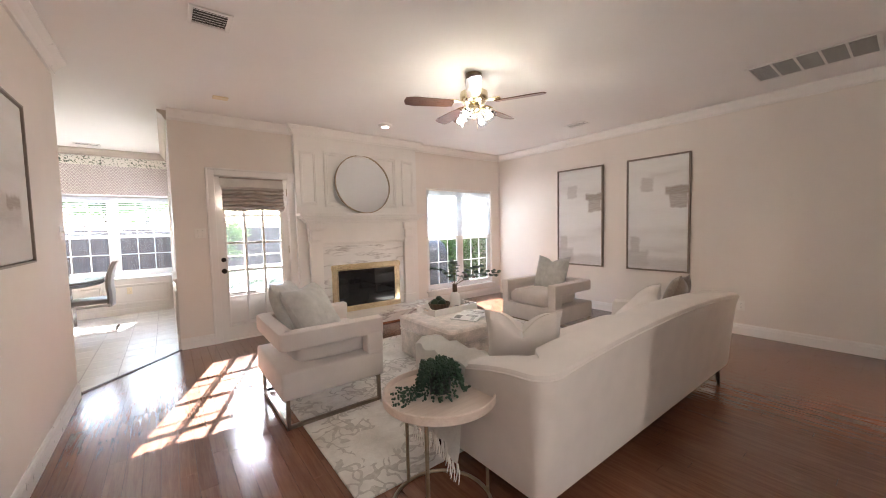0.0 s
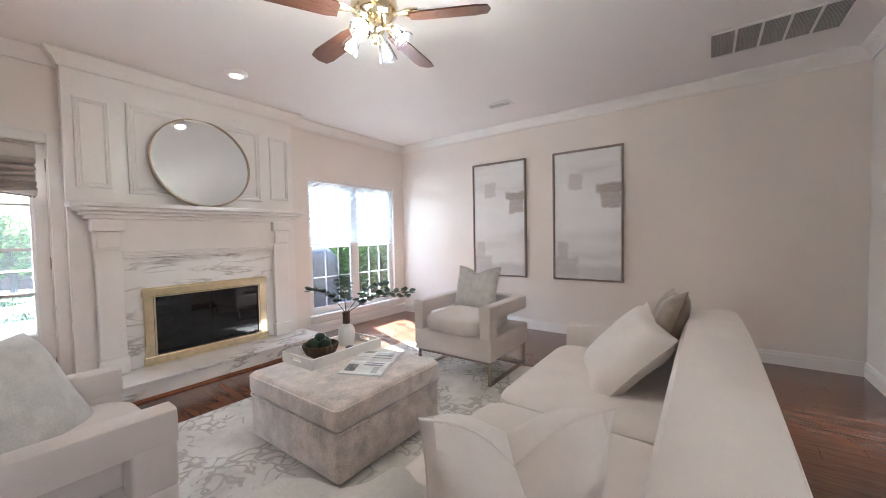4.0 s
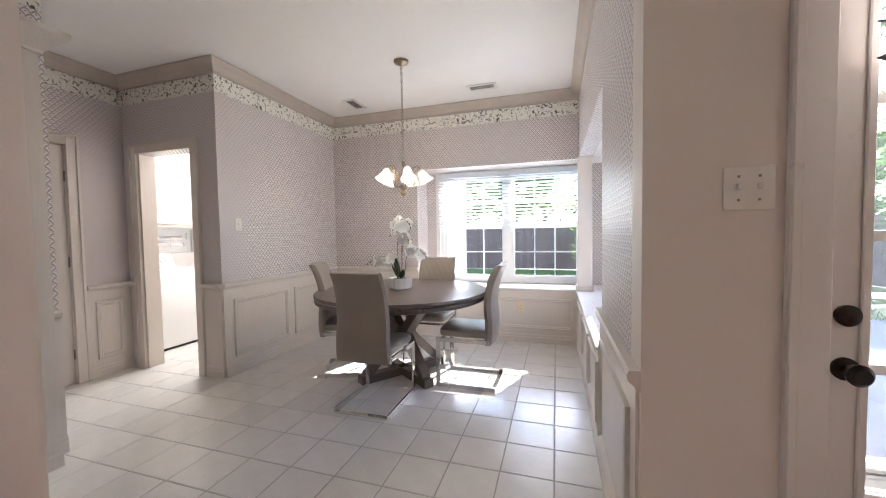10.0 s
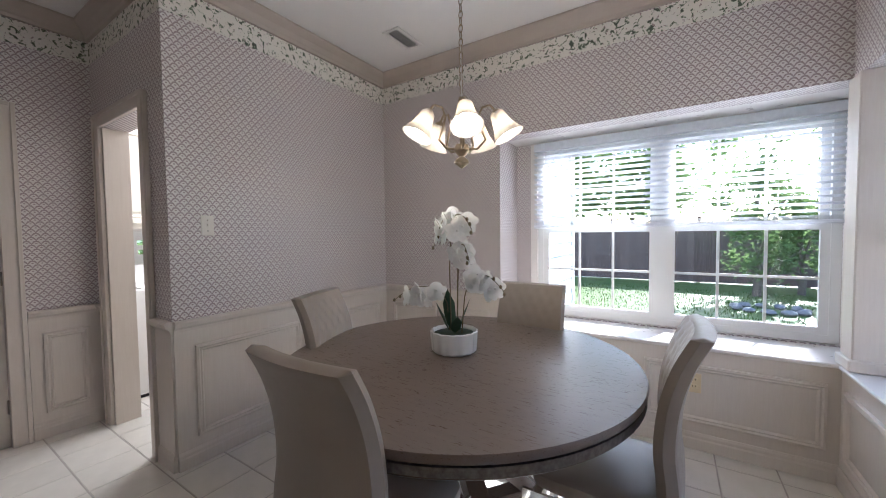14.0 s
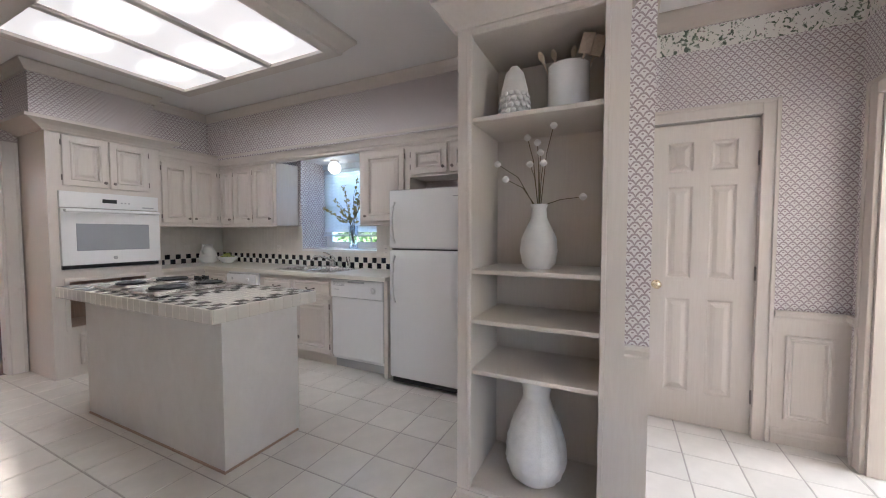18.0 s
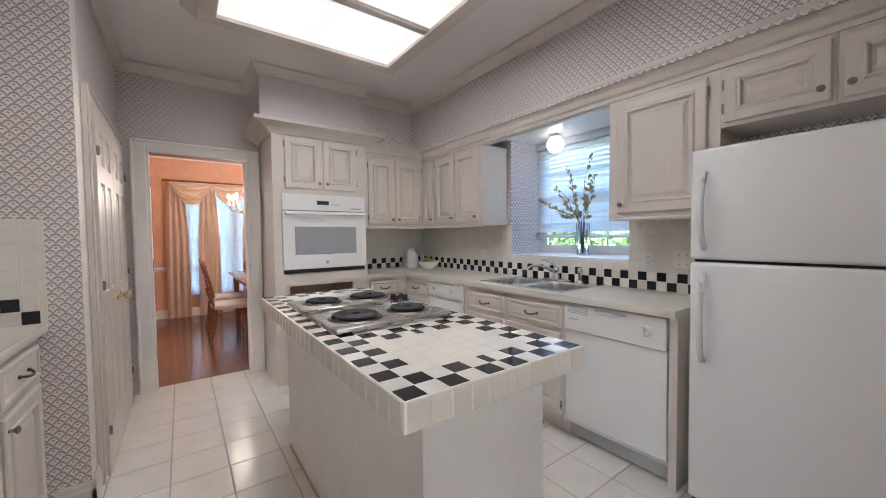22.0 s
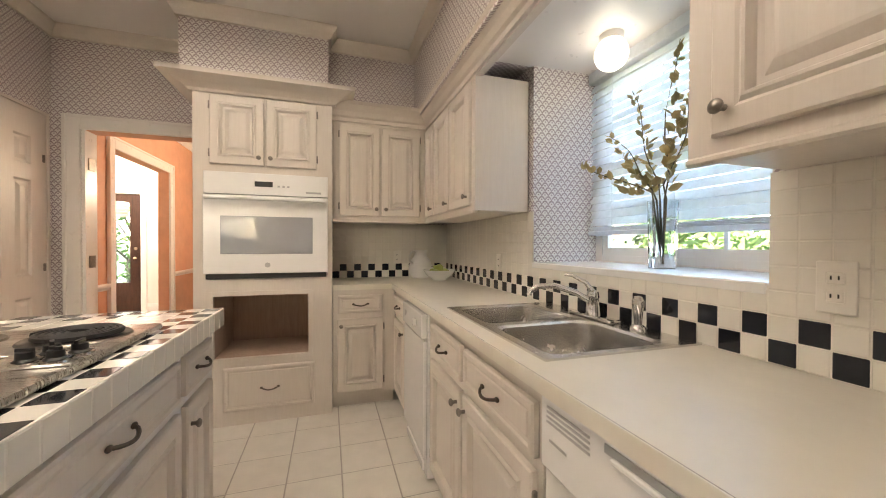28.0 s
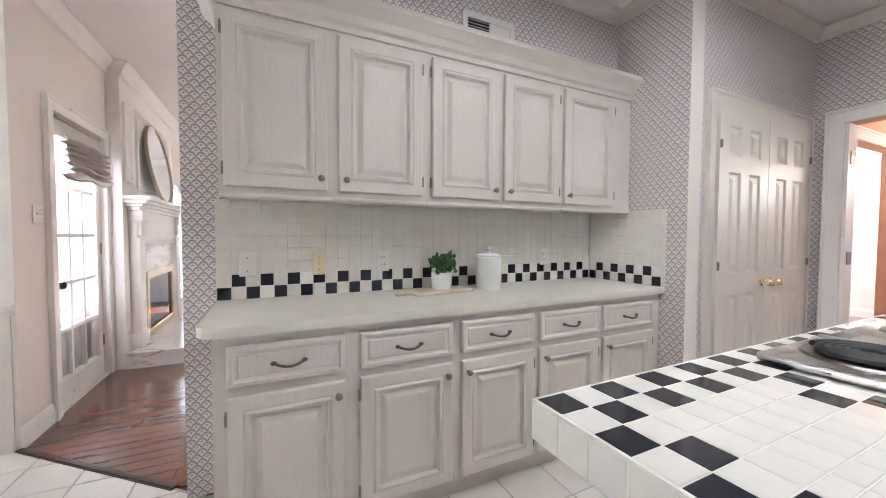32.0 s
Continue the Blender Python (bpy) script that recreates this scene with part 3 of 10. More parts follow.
def lathe(bm, profile, n=24, cx=0.0, cy=0.0, cap=True):
    """Turns (radius, z) pairs about the upright axis."""
    rings = []
    for r, z in profile:
        rings.append([bm.verts.new((cx + r * math.cos(2 * math.pi * k / n), cy + r * math.sin(2 * math.pi * k / n), z)) for k in range(n)])
    for a, c in zip(rings, rings[1:]):
        for k in range(n):
            bm.faces.new((a[k], a[(k + 1) % n], c[(k + 1) % n], c[k]))
    if cap:
        if profile[0][0] > 1e-4:
            bm.faces.new(rings[0][::-1])
        if profile[-1][0] > 1e-4:
            bm.faces.new(rings[-1])
    return bm


def tube(bm, pts, r, n=8, close=False, r1=None):
    """A round bar along a line of points."""
    pts = [Vector(p) for p in pts]
    rings = []
    up = Vector((0.123, 0.271, 0.955))
    for i, p in enumerate(pts):
        d = (pts[(i + 1) % len(pts)] - pts[i - 1]) if close else (pts[min(i + 1, len(pts) - 1)] - pts[max(i - 1, 0)])
        d.normalize()
        a = d.cross(up)
        if a.length < 1e-3:
            a = d.cross(Vector((1, 0, 0)))
        a.normalize()
        c = d.cross(a)
        rr = r if r1 is None else r + (r1 - r) * i / (len(pts) - 1)
        rings.append([bm.verts.new(p + rr * (math.cos(2 * math.pi * k / n) * a + math.sin(2 * math.pi * k / n) * c)) for k in range(n)])
    pairs = list(zip(rings, rings[1:])) + ([(rings[-1], rings[0])] if close else [])
    for a, c in pairs:
        for k in range(n):
            bm.faces.new((a[k], a[(k + 1) % n], c[(k + 1) % n], c[k]))
    if not close:
        bm.faces.new(rings[0][::-1])
        bm.faces.new(rings[-1])
    return bm


def bar(bm, pts, w, h, close=False):
    """A flat rectangular bar along points (metal frames); w sideways, h upright or across."""
    pts = [Vector(p) for p in pts]
    for a, c in zip(pts, pts[1:] + ([pts[0]] if close else [])):
        lo = [min(a[i], c[i]) for i in range(3)]
        hi = [max(a[i], c[i]) for i in range(3)]
        box(bm, lo[0] - w / 2, hi[0] + w / 2, lo[1] - w / 2, hi[1] + w / 2, lo[2] - h / 2, hi[2] + h / 2)
    return bm


def rings_rect(bm, w, h, profile, back=0.0, cap=True):
    """Nested rectangles in the xz plane, facing -y: profile of (inset, how far proud). Base at y = -back."""
    loops = []
    for ins, d in profile:
        loops.append([bm.verts.new(p) for p in ((ins, -d, ins), (w - ins, -d, ins), (w - ins, -d, h - ins), (ins, -d, h - ins))])
    for a, c in zip(loops, loops[1:]):
        for k in range(4):
            bm.faces.new((a[k], a[(k + 1) % 4], c[(k + 1) % 4], c[k]))
    if cap:
        bm.faces.new(loops[-1])
    return bm


CAB_DOOR = ((0, 0), (0, 0.015), (0.005, 0.020), (0.046, 0.020), (0.052, 0.017), (0.060, 0.024), (0.066, 0.024), (0.074, 0.005), (0.086, 0.005), (0.106, 0.016), (0.114, 0.017))
CAB_DRAWER = ((0, 0), (0, 0.015), (0.006, 0.020), (0.018, 0.020), (0.023, 0.014), (0.032, 0.012), (0.037, 0.015))
WAINSCOT = ((0, 0), (0.002, 0.014), (0.014, 0.017), (0.022, 0.010), (0.03, 0.012), (0.04, 0.0005))
DOOR_PANEL = ((0, 0.0), (0.012, -0.010), (0.024, -0.010), (0.048, -0.001), (0.05, -0.001))


def cushion(bm, w, d, h, e=0.35, n=14, m=10, cx=0, cy=0, cz=0, sag=0.0):
    """A soft block: superellipsoid of size w, d, h about its centre."""
    def s(v, p):
        return math.copysign(abs(v) ** p, v)
    rings = []
    for j in range(m + 1):
        ph = -math.pi / 2 + math.pi * j / m
        ring = []
        for i in range(n * 2):
            th = math.pi * i / n
            x = s(math.cos(ph), e) * s(math.cos(th), e) * w / 2
            y = s(math.cos(ph), e) * s(math.sin(th), e) * d / 2
            z = s(math.sin(ph), e * 1.6) * h / 2
            ring.append((cx + x, cy + y, cz + z - sag * (1 - (2 * x / w) ** 2)))
        rings.append(ring)
    vr = [[bm.verts.new(p) for p in r] for r in rings]
    k = n * 2
    for a, c in zip(vr, vr[1:]):
        for i in range(k):
            bm.faces.new((a[i], a[(i + 1) % k], c[(i + 1) % k], c[i]))
    bmesh.ops.remove_doubles(bm, verts=bm.verts, dist=1e-4)
    return bm


def pillow_bm(w, h, t, n=14, chop=0.0, seed=0):
    """A square scatter cushion standing in the xz plane, pinched corners, with an optional chop in its top."""
    bm = bmesh.new()
    rnd = random.Random(seed)
    ph = rnd.random() * 6
    sides = []
    for sgn in (1, -1):
        g = []
        for j in range(n + 1):
            row = []
            for i in range(n + 1):
                u, v = 2 * i / n - 1, 2 * j / n - 1
                prof = max(0.0, (1 - u ** 4) * (1 - v ** 4)) ** 0.55
                bow = 1 - 0.07 * (1 - v * v) * abs(u) ** 2 - 0.0
                bow2 = 1 - 0.07 * (1 - u * u) * abs(v) ** 2
                x, z = u * w / 2 * bow, v * h / 2 * bow2
                if v > 0 and chop:
                    z -= chop * h * math.exp(-abs(u / 0.34) ** 1.3) * v * v
                y = sgn * t / 2 * prof * (1 + 0.06 * math.sin(5 * u + ph) * math.cos(4 * v + ph)) + 0.004 * sgn
                row.append(bm.verts.new((x, y, z)))
            g.append(row)
        for j in range(n):
            for i in range(n):
                q = (g[j][i], g[j][i + 1], g[j + 1][i + 1], g[j + 1][i])
                bm.faces.new(q if sgn < 0 else q[::-1])
        sides.append(g)
    a, c = sides
    edge = [(0, i) for i in range(n)] + [(j, n) for j in range(n)] + [(n, i) for i in range(n, 0, -1)] + [(j, 0) for j in range(n, 0, -1)]
    for (j, i), (jj, ii) in zip(edge, edge[1:] + edge[:1]):
        bm.faces.new((a[j][i], a[jj][ii], c[jj][ii], c[j][i]))
    rim = [((a[j][i].co + c[j][i].co) / 2) for j, i in edge]
    return bm, rim


def finish(bm):
    me = bpy.data.meshes.new("mesh")
    bmesh.ops.recalc_face_normals(bm, faces=bm.faces)
    bm.to_mesh(me)
    bm.free()
    return me


def smooth(me, angle=40):
    me.polygons.foreach_set("use_smooth", [True] * len(me.polygons))
    bm = bmesh.new()
    bm.from_mesh(me)
    lim = math.radians(angle)
    for e in bm.edges:
        if len(e.link_faces) == 2 and e.calc_face_angle(0) > lim:
            e.smooth = False
    bm.to_mesh(me)
    bm.free()
    return me


def part(name, bm, material, parent, label="", m=None, soft=True):
    """One mesh under a thing or a part."""
    if name in ("chimney_breast", "marble_surround", "pilaster", "cross_rail"):
        bmesh.ops.remove_doubles(bm, verts=bm.verts, dist=1e-4)
    me = bm if isinstance(bm, bpy.types.Mesh) else finish(bm)
    if not me.materials:
        me.materials.append(material)
        if soft:
            smooth(me)
    me.name = name
    ob = new(name, me)
    ob.parent = parent
    if m is not None:
        ob.matrix_local = m
    if label:
        ob["label"] = label
    return ob


def thing(name, m, label, category, group=""):
    ob = new(name)
    ob.empty_display_size = 0.1
    ob.matrix_world = m
    return tagged(ob, label, category, group)


def solo(name, bm, material, label, category, m=None, group="", soft=True):
    ob = part(name, bm, material, None, "", m, soft)
    return tagged(ob, label, category, group)


def structure(name, bm, material, label, m=None, soft=False):
    ob = part(name, bm, material, None, "", m, soft)
    return tagged(ob, label, "", "", "structure")


def wall_boxes(bm, axis, c0, c1, a0, a1, z0, z1, holes=()):
    """A wall between c0 and c1 on the axis, from a0 to a1 along the other, with rectangular holes (a0, a1, z0, z1)."""
    cuts = sorted({a0, a1, *(v for h in holes for v in h[:2])})
    for lo, hi in zip(cuts, cuts[1:]):
        here = sorted((h[2], h[3]) for h in holes if h[0] <= lo + 1e-6 and h[1] >= hi - 1e-6)
        z = z0
        for b, t in here + [(z1, z1)]:
            if b > z + 1e-6:
                if axis == "x":
                    box(bm, c0, c1, lo, hi, z, b)
                else:
                    box(bm, lo, hi, c0, c1, z, b)
            z = t


def wall(name, axis, c0, c1, a0, a1, z0, z1, holes, lowmat, highmat, label, edge=0):
    """Walls have one finish on the face towards lower values of the axis, one on the other."""
    bm = bmesh.new()
    wall_boxes(bm, axis, c0, c1, a0, a1, z0, z1, holes)
    bmesh.ops.remove_doubles(bm, verts=bm.verts, dist=1e-5)
    dup = {}
    for f in bm.faces:
        dup.setdefault(tuple(round(c, 4) for c in f.calc_center_median()), []).append(f)
    bmesh.ops.delete(bm, geom=[f for fs in dup.values() if len(fs) > 1 for f in fs], context="FACES_ONLY")
    bmesh.ops.recalc_face_normals(bm, faces=bm.faces)
    i = 0 if axis == "x" else 1
    for f in bm.faces:
        f.material_index = 1 if f.normal[i] > 0.5 else (0 if f.normal[i] < -0.5 else edge)
    me = bpy.data.meshes.new("mesh")
    bm.to_mesh(me)
    bm.free()
    me.materials.append(lowmat)
    me.materials.append(highmat)
    me.name = name
    return tagged(new(name, me), label, "", "", "structure")


def strip(bm, profile, p0, p1, normal):
    """A moulding of (out, z) profile points drawn from p0 to p1 along a wall whose face looks along normal (2D)."""
    nx, ny = normal
    a = [bm.verts.new((p0[0] + o * nx, p0[1] + o * ny, z)) for o, z in profile]
    c = [bm.verts.new((p1[0] + o * nx, p1[1] + o * ny, z)) for o, z in profile]
    k = len(profile)
    for i in range(k):
        bm.faces.new((a[i], a[(i + 1) % k], c[(i + 1) % k], c[i]))
    bm.faces.new(a[::-1])
    bm.faces.new(c)


def crown(h, d=0.09, drop=0.11):
    return [(0.0, h), (d, h), (d, h - 0.015), (d * 0.82, h - 0.03), (d * 0.55, h - 0.05), (d * 0.36, h - 0.075), (0.022, h - drop + 0.02), (0.018, h - drop), (0.0, h - drop)]


def base(h=0.13, t=0.016):
    return [(0, 0), (t, 0), (t, h - 0.04), (t * 0.7, h - 0.03), (t * 0.7, h - 0.015), (t * 0.3, h), (0, h)]


def sweep(bm, profile, path, side=1, close=False):
    """A moulding of (out, z) points drawn along a flat path with mitred corners; it stands out to the left (side 1) or right (-1)."""
    pts = [Vector(p) for p in path]
    n = len(pts)
    segs = [(pts[(k + 1) % n] - pts[k]).normalized() for k in range(n if close else n - 1)]
    nrm = [Vector((-d.y, d.x)) * side for d in segs]
    rings = []
    for k, p in enumerate(pts):
        if close:
            a, c = nrm[k - 1], nrm[k]
        else:
            a, c = nrm[max(0, k - 1)], nrm[min(len(nrm) - 1, k)]
        m = (a + c) / (1 + a.dot(c))
        rings.append([bm.verts.new((p.x + o * m.x, p.y + o * m.y, z)) for o, z in profile])
    k = len(profile)
    for a, c in zip(rings, rings[1:] + ([rings[0]] if close else [])):
        for i in range(k):
            bm.faces.new((a[i], a[(i + 1) % k], c[(i + 1) % k], c[i]))
    if not close:
        bm.faces.new(rings[0][::-1])
        bm.faces.new(rings[-1])
    return bm


RAIL = [(0, 0.775), (0.012, 0.775), (0.016, 0.79), (0.034, 0.805), (0.038, 0.825), (0.030, 0.838), (0.0, 0.838)]
H = 2.76


def mould(name, runs, profile, material, label):
    """One moulding object for several runs of ((x0, y0), (x1, y1), (nx, ny))."""
    bm = bmesh.new()
    for p0, p1, nrm in runs:
        strip(bm, profile, p0, p1, nrm)
    return structure(name, bm, material, label)


def casing(bm, axis, c, a0, a1, top, out, w=0.085, t=0.022, bottom=0.0):
    """Door or window casing round an opening on the face at c, standing out by t in the direction out (+1 or -1)."""
    def b(u0, u1, z0, z1, t0=0.0, tt=t):
        lo, hi = sorted((c + out * t0, c + out * tt))
        if axis == "y":
            box(bm, u0, u1, lo, hi, z0, z1, 0.003)
        else:
            box(bm, lo, hi, u0, u1, z0, z1, 0.003)
    b(a0 - w, a0, bottom, top + w)
    b(a1, a1 + w, bottom, top + w)
    b(a0, a1, top, top + w)
    b(a0 - w, a0 - w + 0.022, bottom, top + w, t, t + 0.010)
    b(a1 + w - 0.022, a1 + w, bottom, top + w, t, t + 0.010)
    b(a0 - w + 0.022, a1 + w - 0.022, top + w - 0.022, top + w, t, t + 0.010)


def six_panel(w, h, t=0.035):
    """A six-panel door slab in its own frame: width along x, front towards -y, base at z 0."""
    bm = bmesh.new()
    st, mid = 0.11 * w / 0.62, 0.10 * w / 0.62
    xs = [0, st, w / 2 - mid / 2, w / 2 + mid / 2, w - st, w]
    zs = [0, 0.22, 0.86, 1.0, 1.62, 1.72, h - 0.12, h]
    for s in (-1, 1):
        f = s * t / 2
        g = [[bm.verts.new((x, f, z)) for x in xs] for z in zs]
        for j in range(len(zs) - 1):
            for i in range(len(xs) - 1):
                loop = [g[j][i], g[j][i + 1], g[j + 1][i + 1], g[j + 1][i]]
                if i in (1, 3) and j in (1, 3, 5):
                    x0, x1, z0, z1 = xs[i], xs[i + 1], zs[j], zs[j + 1]
                    for ins, d in DOOR_PANEL[1:]:
                        inner = [bm.verts.new(p) for p in ((x0 + ins, f + s * d, z0 + ins), (x1 - ins, f + s * d, z0 + ins), (x1 - ins, f + s * d, z1 - ins), (x0 + ins, f + s * d, z1 - ins))]
                        for k in range(4):
                            bm.faces.new((loop[k], loop[(k + 1) % 4], inner[(k + 1) % 4], inner[k]))
                        loop = inner
                bm.faces.new(loop)
    b = [[v for v in bm.verts if abs(v.co.y - s * t / 2) < 1e-6] for s in (-1, 1)]
    rim = lambda v: v.co.x < 1e-6 or v.co.x > w - 1e-6 or v.co.z < 1e-6 or v.co.z > h - 1e-6
    back = {(round(v.co.x, 5), round(v.co.z, 5)): v for v in b[1]}
    for e in [e for e in bm.edges if e.is_boundary and e.verts[0].co.y < 0 and rim(e.verts[0]) and rim(e.verts[1])]:
        p, q = e.verts
        bm.faces.new((p, q, back[(round(q.co.x, 5), round(q.co.z, 5))], back[(round(p.co.x, 5), round(p.co.z, 5))]))
    return bm

# ---- floors, ceiling, walls ----
XE, YS, XW = 5.34, -5.26, -0.73          # living room: east, south and west faces (north face is y = 0)
KW = -4.53                               # kitchen sink wall
structure("floor_breakfast", boxbm(-5.6, 0.44, 0.14, 3.45, -0.12, -0.012), M["floor_joint"], "dark subfloor under the tiles")
structure("floor", boxbm(-5.6, 5.6, -10.2, 0.14, -0.12, -0.012), M["floor_joint"], "dark subfloor under the boards and tiles")
structure("ceiling_breakfast", boxbm(-5.6, 0.14, 0.14, 3.15, H, H + 0.12), M["ceiling"], "white painted flat ceiling")
structure("ceiling", boxbm(-4.85, 5.6, -10.2, 0.14, H, H + 0.12), M["ceiling"], "white painted flat ceiling")

DOOR_N = (0.42, 1.26, 0.0, 2.05)
WIN_N = (3.53, 5.12, 0.22, 2.06)
wall("wall_living_north", "y", 0.0, 0.14, 0.0, XE + 0.14, 0, H, [DOOR_N, WIN_N], M["wall_cream"], M["brick"], "cream painted wall with glazed door, fireplace and window")
wall("wall_living_east", "x", XE, XE + 0.14, YS - 0.14, 0.0, 0, H, [], M["wall_cream"], M["siding"], "cream painted wall hung with two canvases")
wall("wall_living_south", "y", YS - 0.14, YS, 1.5, XE, 0, H, [(3.34, 4.12, 0, 2.14)], M["wall_cream"], M["wall_cream"], "cream painted wall with a cased opening")
wall("wall_living_west", "x", -0.87, XW, -6.9, -0.938, 0, H, [], M["paper"], M["wall_cream"], "wall between living room and kitchen, cream on one side and papered on the other", 1)
wall("wall_entry_south", "y", -7.04, -6.9, XW, 1.64, 0, H, [(-0.2, 0.9, 0, 2.14)], M["wall_cream"], M["wall_cream"], "plain cream wall of the entry")
wall("wall_entry_east", "x", 1.5, 1.64, -6.9, YS - 0.14, 0, H, [], M["wall_cream"], M["wall_cream"], "plain cream wall of the entry")
wall("wall_hall_back", "y", -6.6, -6.46, 1.64, XE + 0.14, 0, H, [], M["wall_cream"], M["wall_cream"], "plain cream wall behind the cased opening")
wall("wall_hall_east", "x", XE, XE + 0.14, -6.46, YS - 0.14, 0, H, [], M["wall_cream"], M["wall_cream"], "plain cream wall closing the hall")

# breakfast corner with its boxed-out window seat
BN, BW, SOFF, SEAT = 3.01, -3.03, 2.03, 0.62
RX0, RX1, RY1, RY0 = -1.86, 0.36, 3.37, 0.94
wall("wall_breakfast_east", "x", 0.0, 0.14, 0.14, BN + 0.14, 0, H, [(RY0, BN + 0.14, SEAT - 0.012, SOFF)], M["paper"], M["siding"], "papered wall over the window seat")
wall("wall_breakfast_north", "y", BN, BN + 0.14, BW - 0.14, 0.0, 0, H, [(RX0, 0.0, SEAT - 0.012, SOFF)], M["paper"], M["siding"], "papered wall over the window seat")
wall("wall_breakfast_west", "x", BW - 0.14, BW, 1.41, BN, 0, H, [], M["wall_cream"], M["paper"], "papered wall with a light switch")
wall("wall_laundry_south", "y", 1.27, 1.41, -4.33, BW, 0, H, [(-4.0, -3.32, 0, 2.04)], M["paper"], M["wall_cream"], "papered wall with the laundry doorway")
wall("wall_alcove_west", "x", -4.33, -4.19, 0.165, 1.27, 0, H, [(0.235, 0.83, 0, 2.05)], M["wall_cream"], M["paper"], "papered wall with a six-panel door")
wall("wall_alcove_south", "y", 0.045, 0.165, -4.33, -3.0, 0, H, [], M["paper"], M["paper"], "papered wall beside the display shelves")
wall("wall_pantry_east", "x", -3.12, -3.0, -0.70, 0.045, 0, H, [(-0.63, 0.045, 0.02, 2.32)], M["paper"], M["paper"], "papered wall in which the display shelves stand")
wall("wall_fridge_side", "y", -0.70, -0.66, KW, -3.12, 0, H, [], M["paper"], M["paper"], "papered wall beside the refrigerator")
wall("wall_pantry_back", "x", -3.36, -3.28, -0.66, 0.045, 0, H, [], M["wall_cream"], M["pickled"], "pickled oak back behind the shelves")
# kitchen
REC = (-3.46, -2.335, 1.115, 2.20)
wall("wall_kitchen_west", "x", KW - 0.14, KW, -5.14, -0.66, 0, H, [REC], M["siding"], M["paper"], "papered kitchen wall with the sink window", 1)
wall("wall_kitchen_south", "y", -5.14, -5.0, KW, -1.46, 0, H, [(-2.51, -1.75, 0, 2.04)], M["peach"], M["paper"], "papered kitchen wall with the dining room doorway")
wall("wall_closet_front", "x", -1.58, -1.46, -5.0, -3.60, 0, H, [(-4.85, -3.71, 0, 2.03)], M["paper"], M["wall_cream"], "papered wall with closet double doors")
wall("wall_closet_side", "y", -3.60, -3.48, -1.58, -0.87, 0, H, [], M["wall_cream"], M["paper"], "papered end wall of the counter")
# boxed-out sink window
bm = bmesh.new()
box(bm, -5.02, KW - 0.14, REC[0] - 0.10, REC[0], 1.0, 2.30)
box(bm, -5.02, KW - 0.14, REC[1], REC[1] + 0.10, 1.0, 2.30)
structure("wall_sink_window_reveal", bm, M["paper"], "papered reveals of the boxed-out sink window")
structure("ceiling_sink_window", boxbm(-5.02, KW - 0.14, REC[0], REC[1], REC[3], 2.30), M["trim"], "white soffit of the sink window")
structure("wall_sink_window_apron", boxbm(-5.02, KW - 0.14, REC[0], REC[1], 1.0, 1.09), M["siding"], "sill block of the sink window")
wall("wall_sink_window", "x", -5.02, -4.95, REC[0], REC[1], 1.09, 2.20, [(REC[0] + 0.05, REC[1] - 0.05, 1.13, 2.16)], M["siding"], M["trim"], "white window wall of the sink recess")
# window seat boxes
bm = bmesh.new()
wall_boxes(bm, "y", RY1, RY1 + 0.08, RX0 - 0.1, RX1 + 0.08, 0, 2.2, [(-1.68, 0.08, SEAT + 0.01, SOFF - 0.02)])
structure("wall_bay_north", bm, M["paper"], "papered outer wall of the window seat")
bm = bmesh.new()
wall_boxes(bm, "x", RX1, RX1 + 0.08, RY0 - 0.1, RY1, 0, 2.2, [(1.06, 2.92, SEAT + 0.01, SOFF - 0.02)])
structure("wall_bay_east", bm, M["paper"], "papered outer wall of the window seat")
bm = bmesh.new()
box(bm, RX0 - 0.1, RX0, BN + 0.14, RY1, 0, 2.2)
box(bm, 0.14, RX1, RY0 - 0.1, RY0, 0, 2.2)
structure("wall_bay_reveal", bm, M["paper"], "papered reveals of the window seat")
bm = bmesh.new()
box(bm, RX0, 0.14, BN + 0.14, RY1, SOFF, 2.2)
box(bm, 0.14, RX1, RY0, RY1, SOFF, 2.2)
structure("ceiling_bay", bm, M["trim"], "white soffit over the window seat")
# other rooms seen through the doors
wall("wall_laundry_west", "x", -5.2, -5.06, 1.41, BN + 0.14, 0, H, [(1.70, 2.60, 1.05, 1.36)], M["siding"], M["ceiling"], "white laundry wall with a small window")
wall("wall_laundry_north", "y", BN, BN + 0.14, -5.06, BW - 0.14, 0, H, [], M["ceiling"], M["siding"], "white laundry wall")
wall("wall_laundry_corner", "y", 1.27, 1.41, -5.2, -4.33, 0, H, [], M["ceiling"], M["ceiling"], "white laundry wall")
wall("wall_pantry_closet", "x", -4.67, -4.6, -0.66, 1.27, 0, H, [], M["siding"], M["ceiling"], "plain closet back wall")
wall("wall_dining_west", "x", -4.8, -4.66, -8.5, -5.14, 0, H, [], M["siding"], M["peach"], "peach papered dining room wall")
wall("wall_dining_east", "x", -1.46, -1.34, -8.5, -5.0, 0, H, [(-7.30, -6.02, 0, 2.14)], M["peach"], M["wall_cream"], "peach papered dining room wall with a cased opening")
wall("wall_dining_south", "y", -8.64, -8.5, -4.8, -1.34, 0, H, [(-3.55, -2.0, 0.35, 2.25)], M["siding"], M["peach"], "peach papered dining room wall with a draped window")
wall("wall_foyer_south", "y", -9.64, -9.5, -1.46, 2.2, 0, H, [(-0.25, 0.75, 0, 2.1)], M["siding"], M["wall_cream"], "cream foyer wall with the front door")
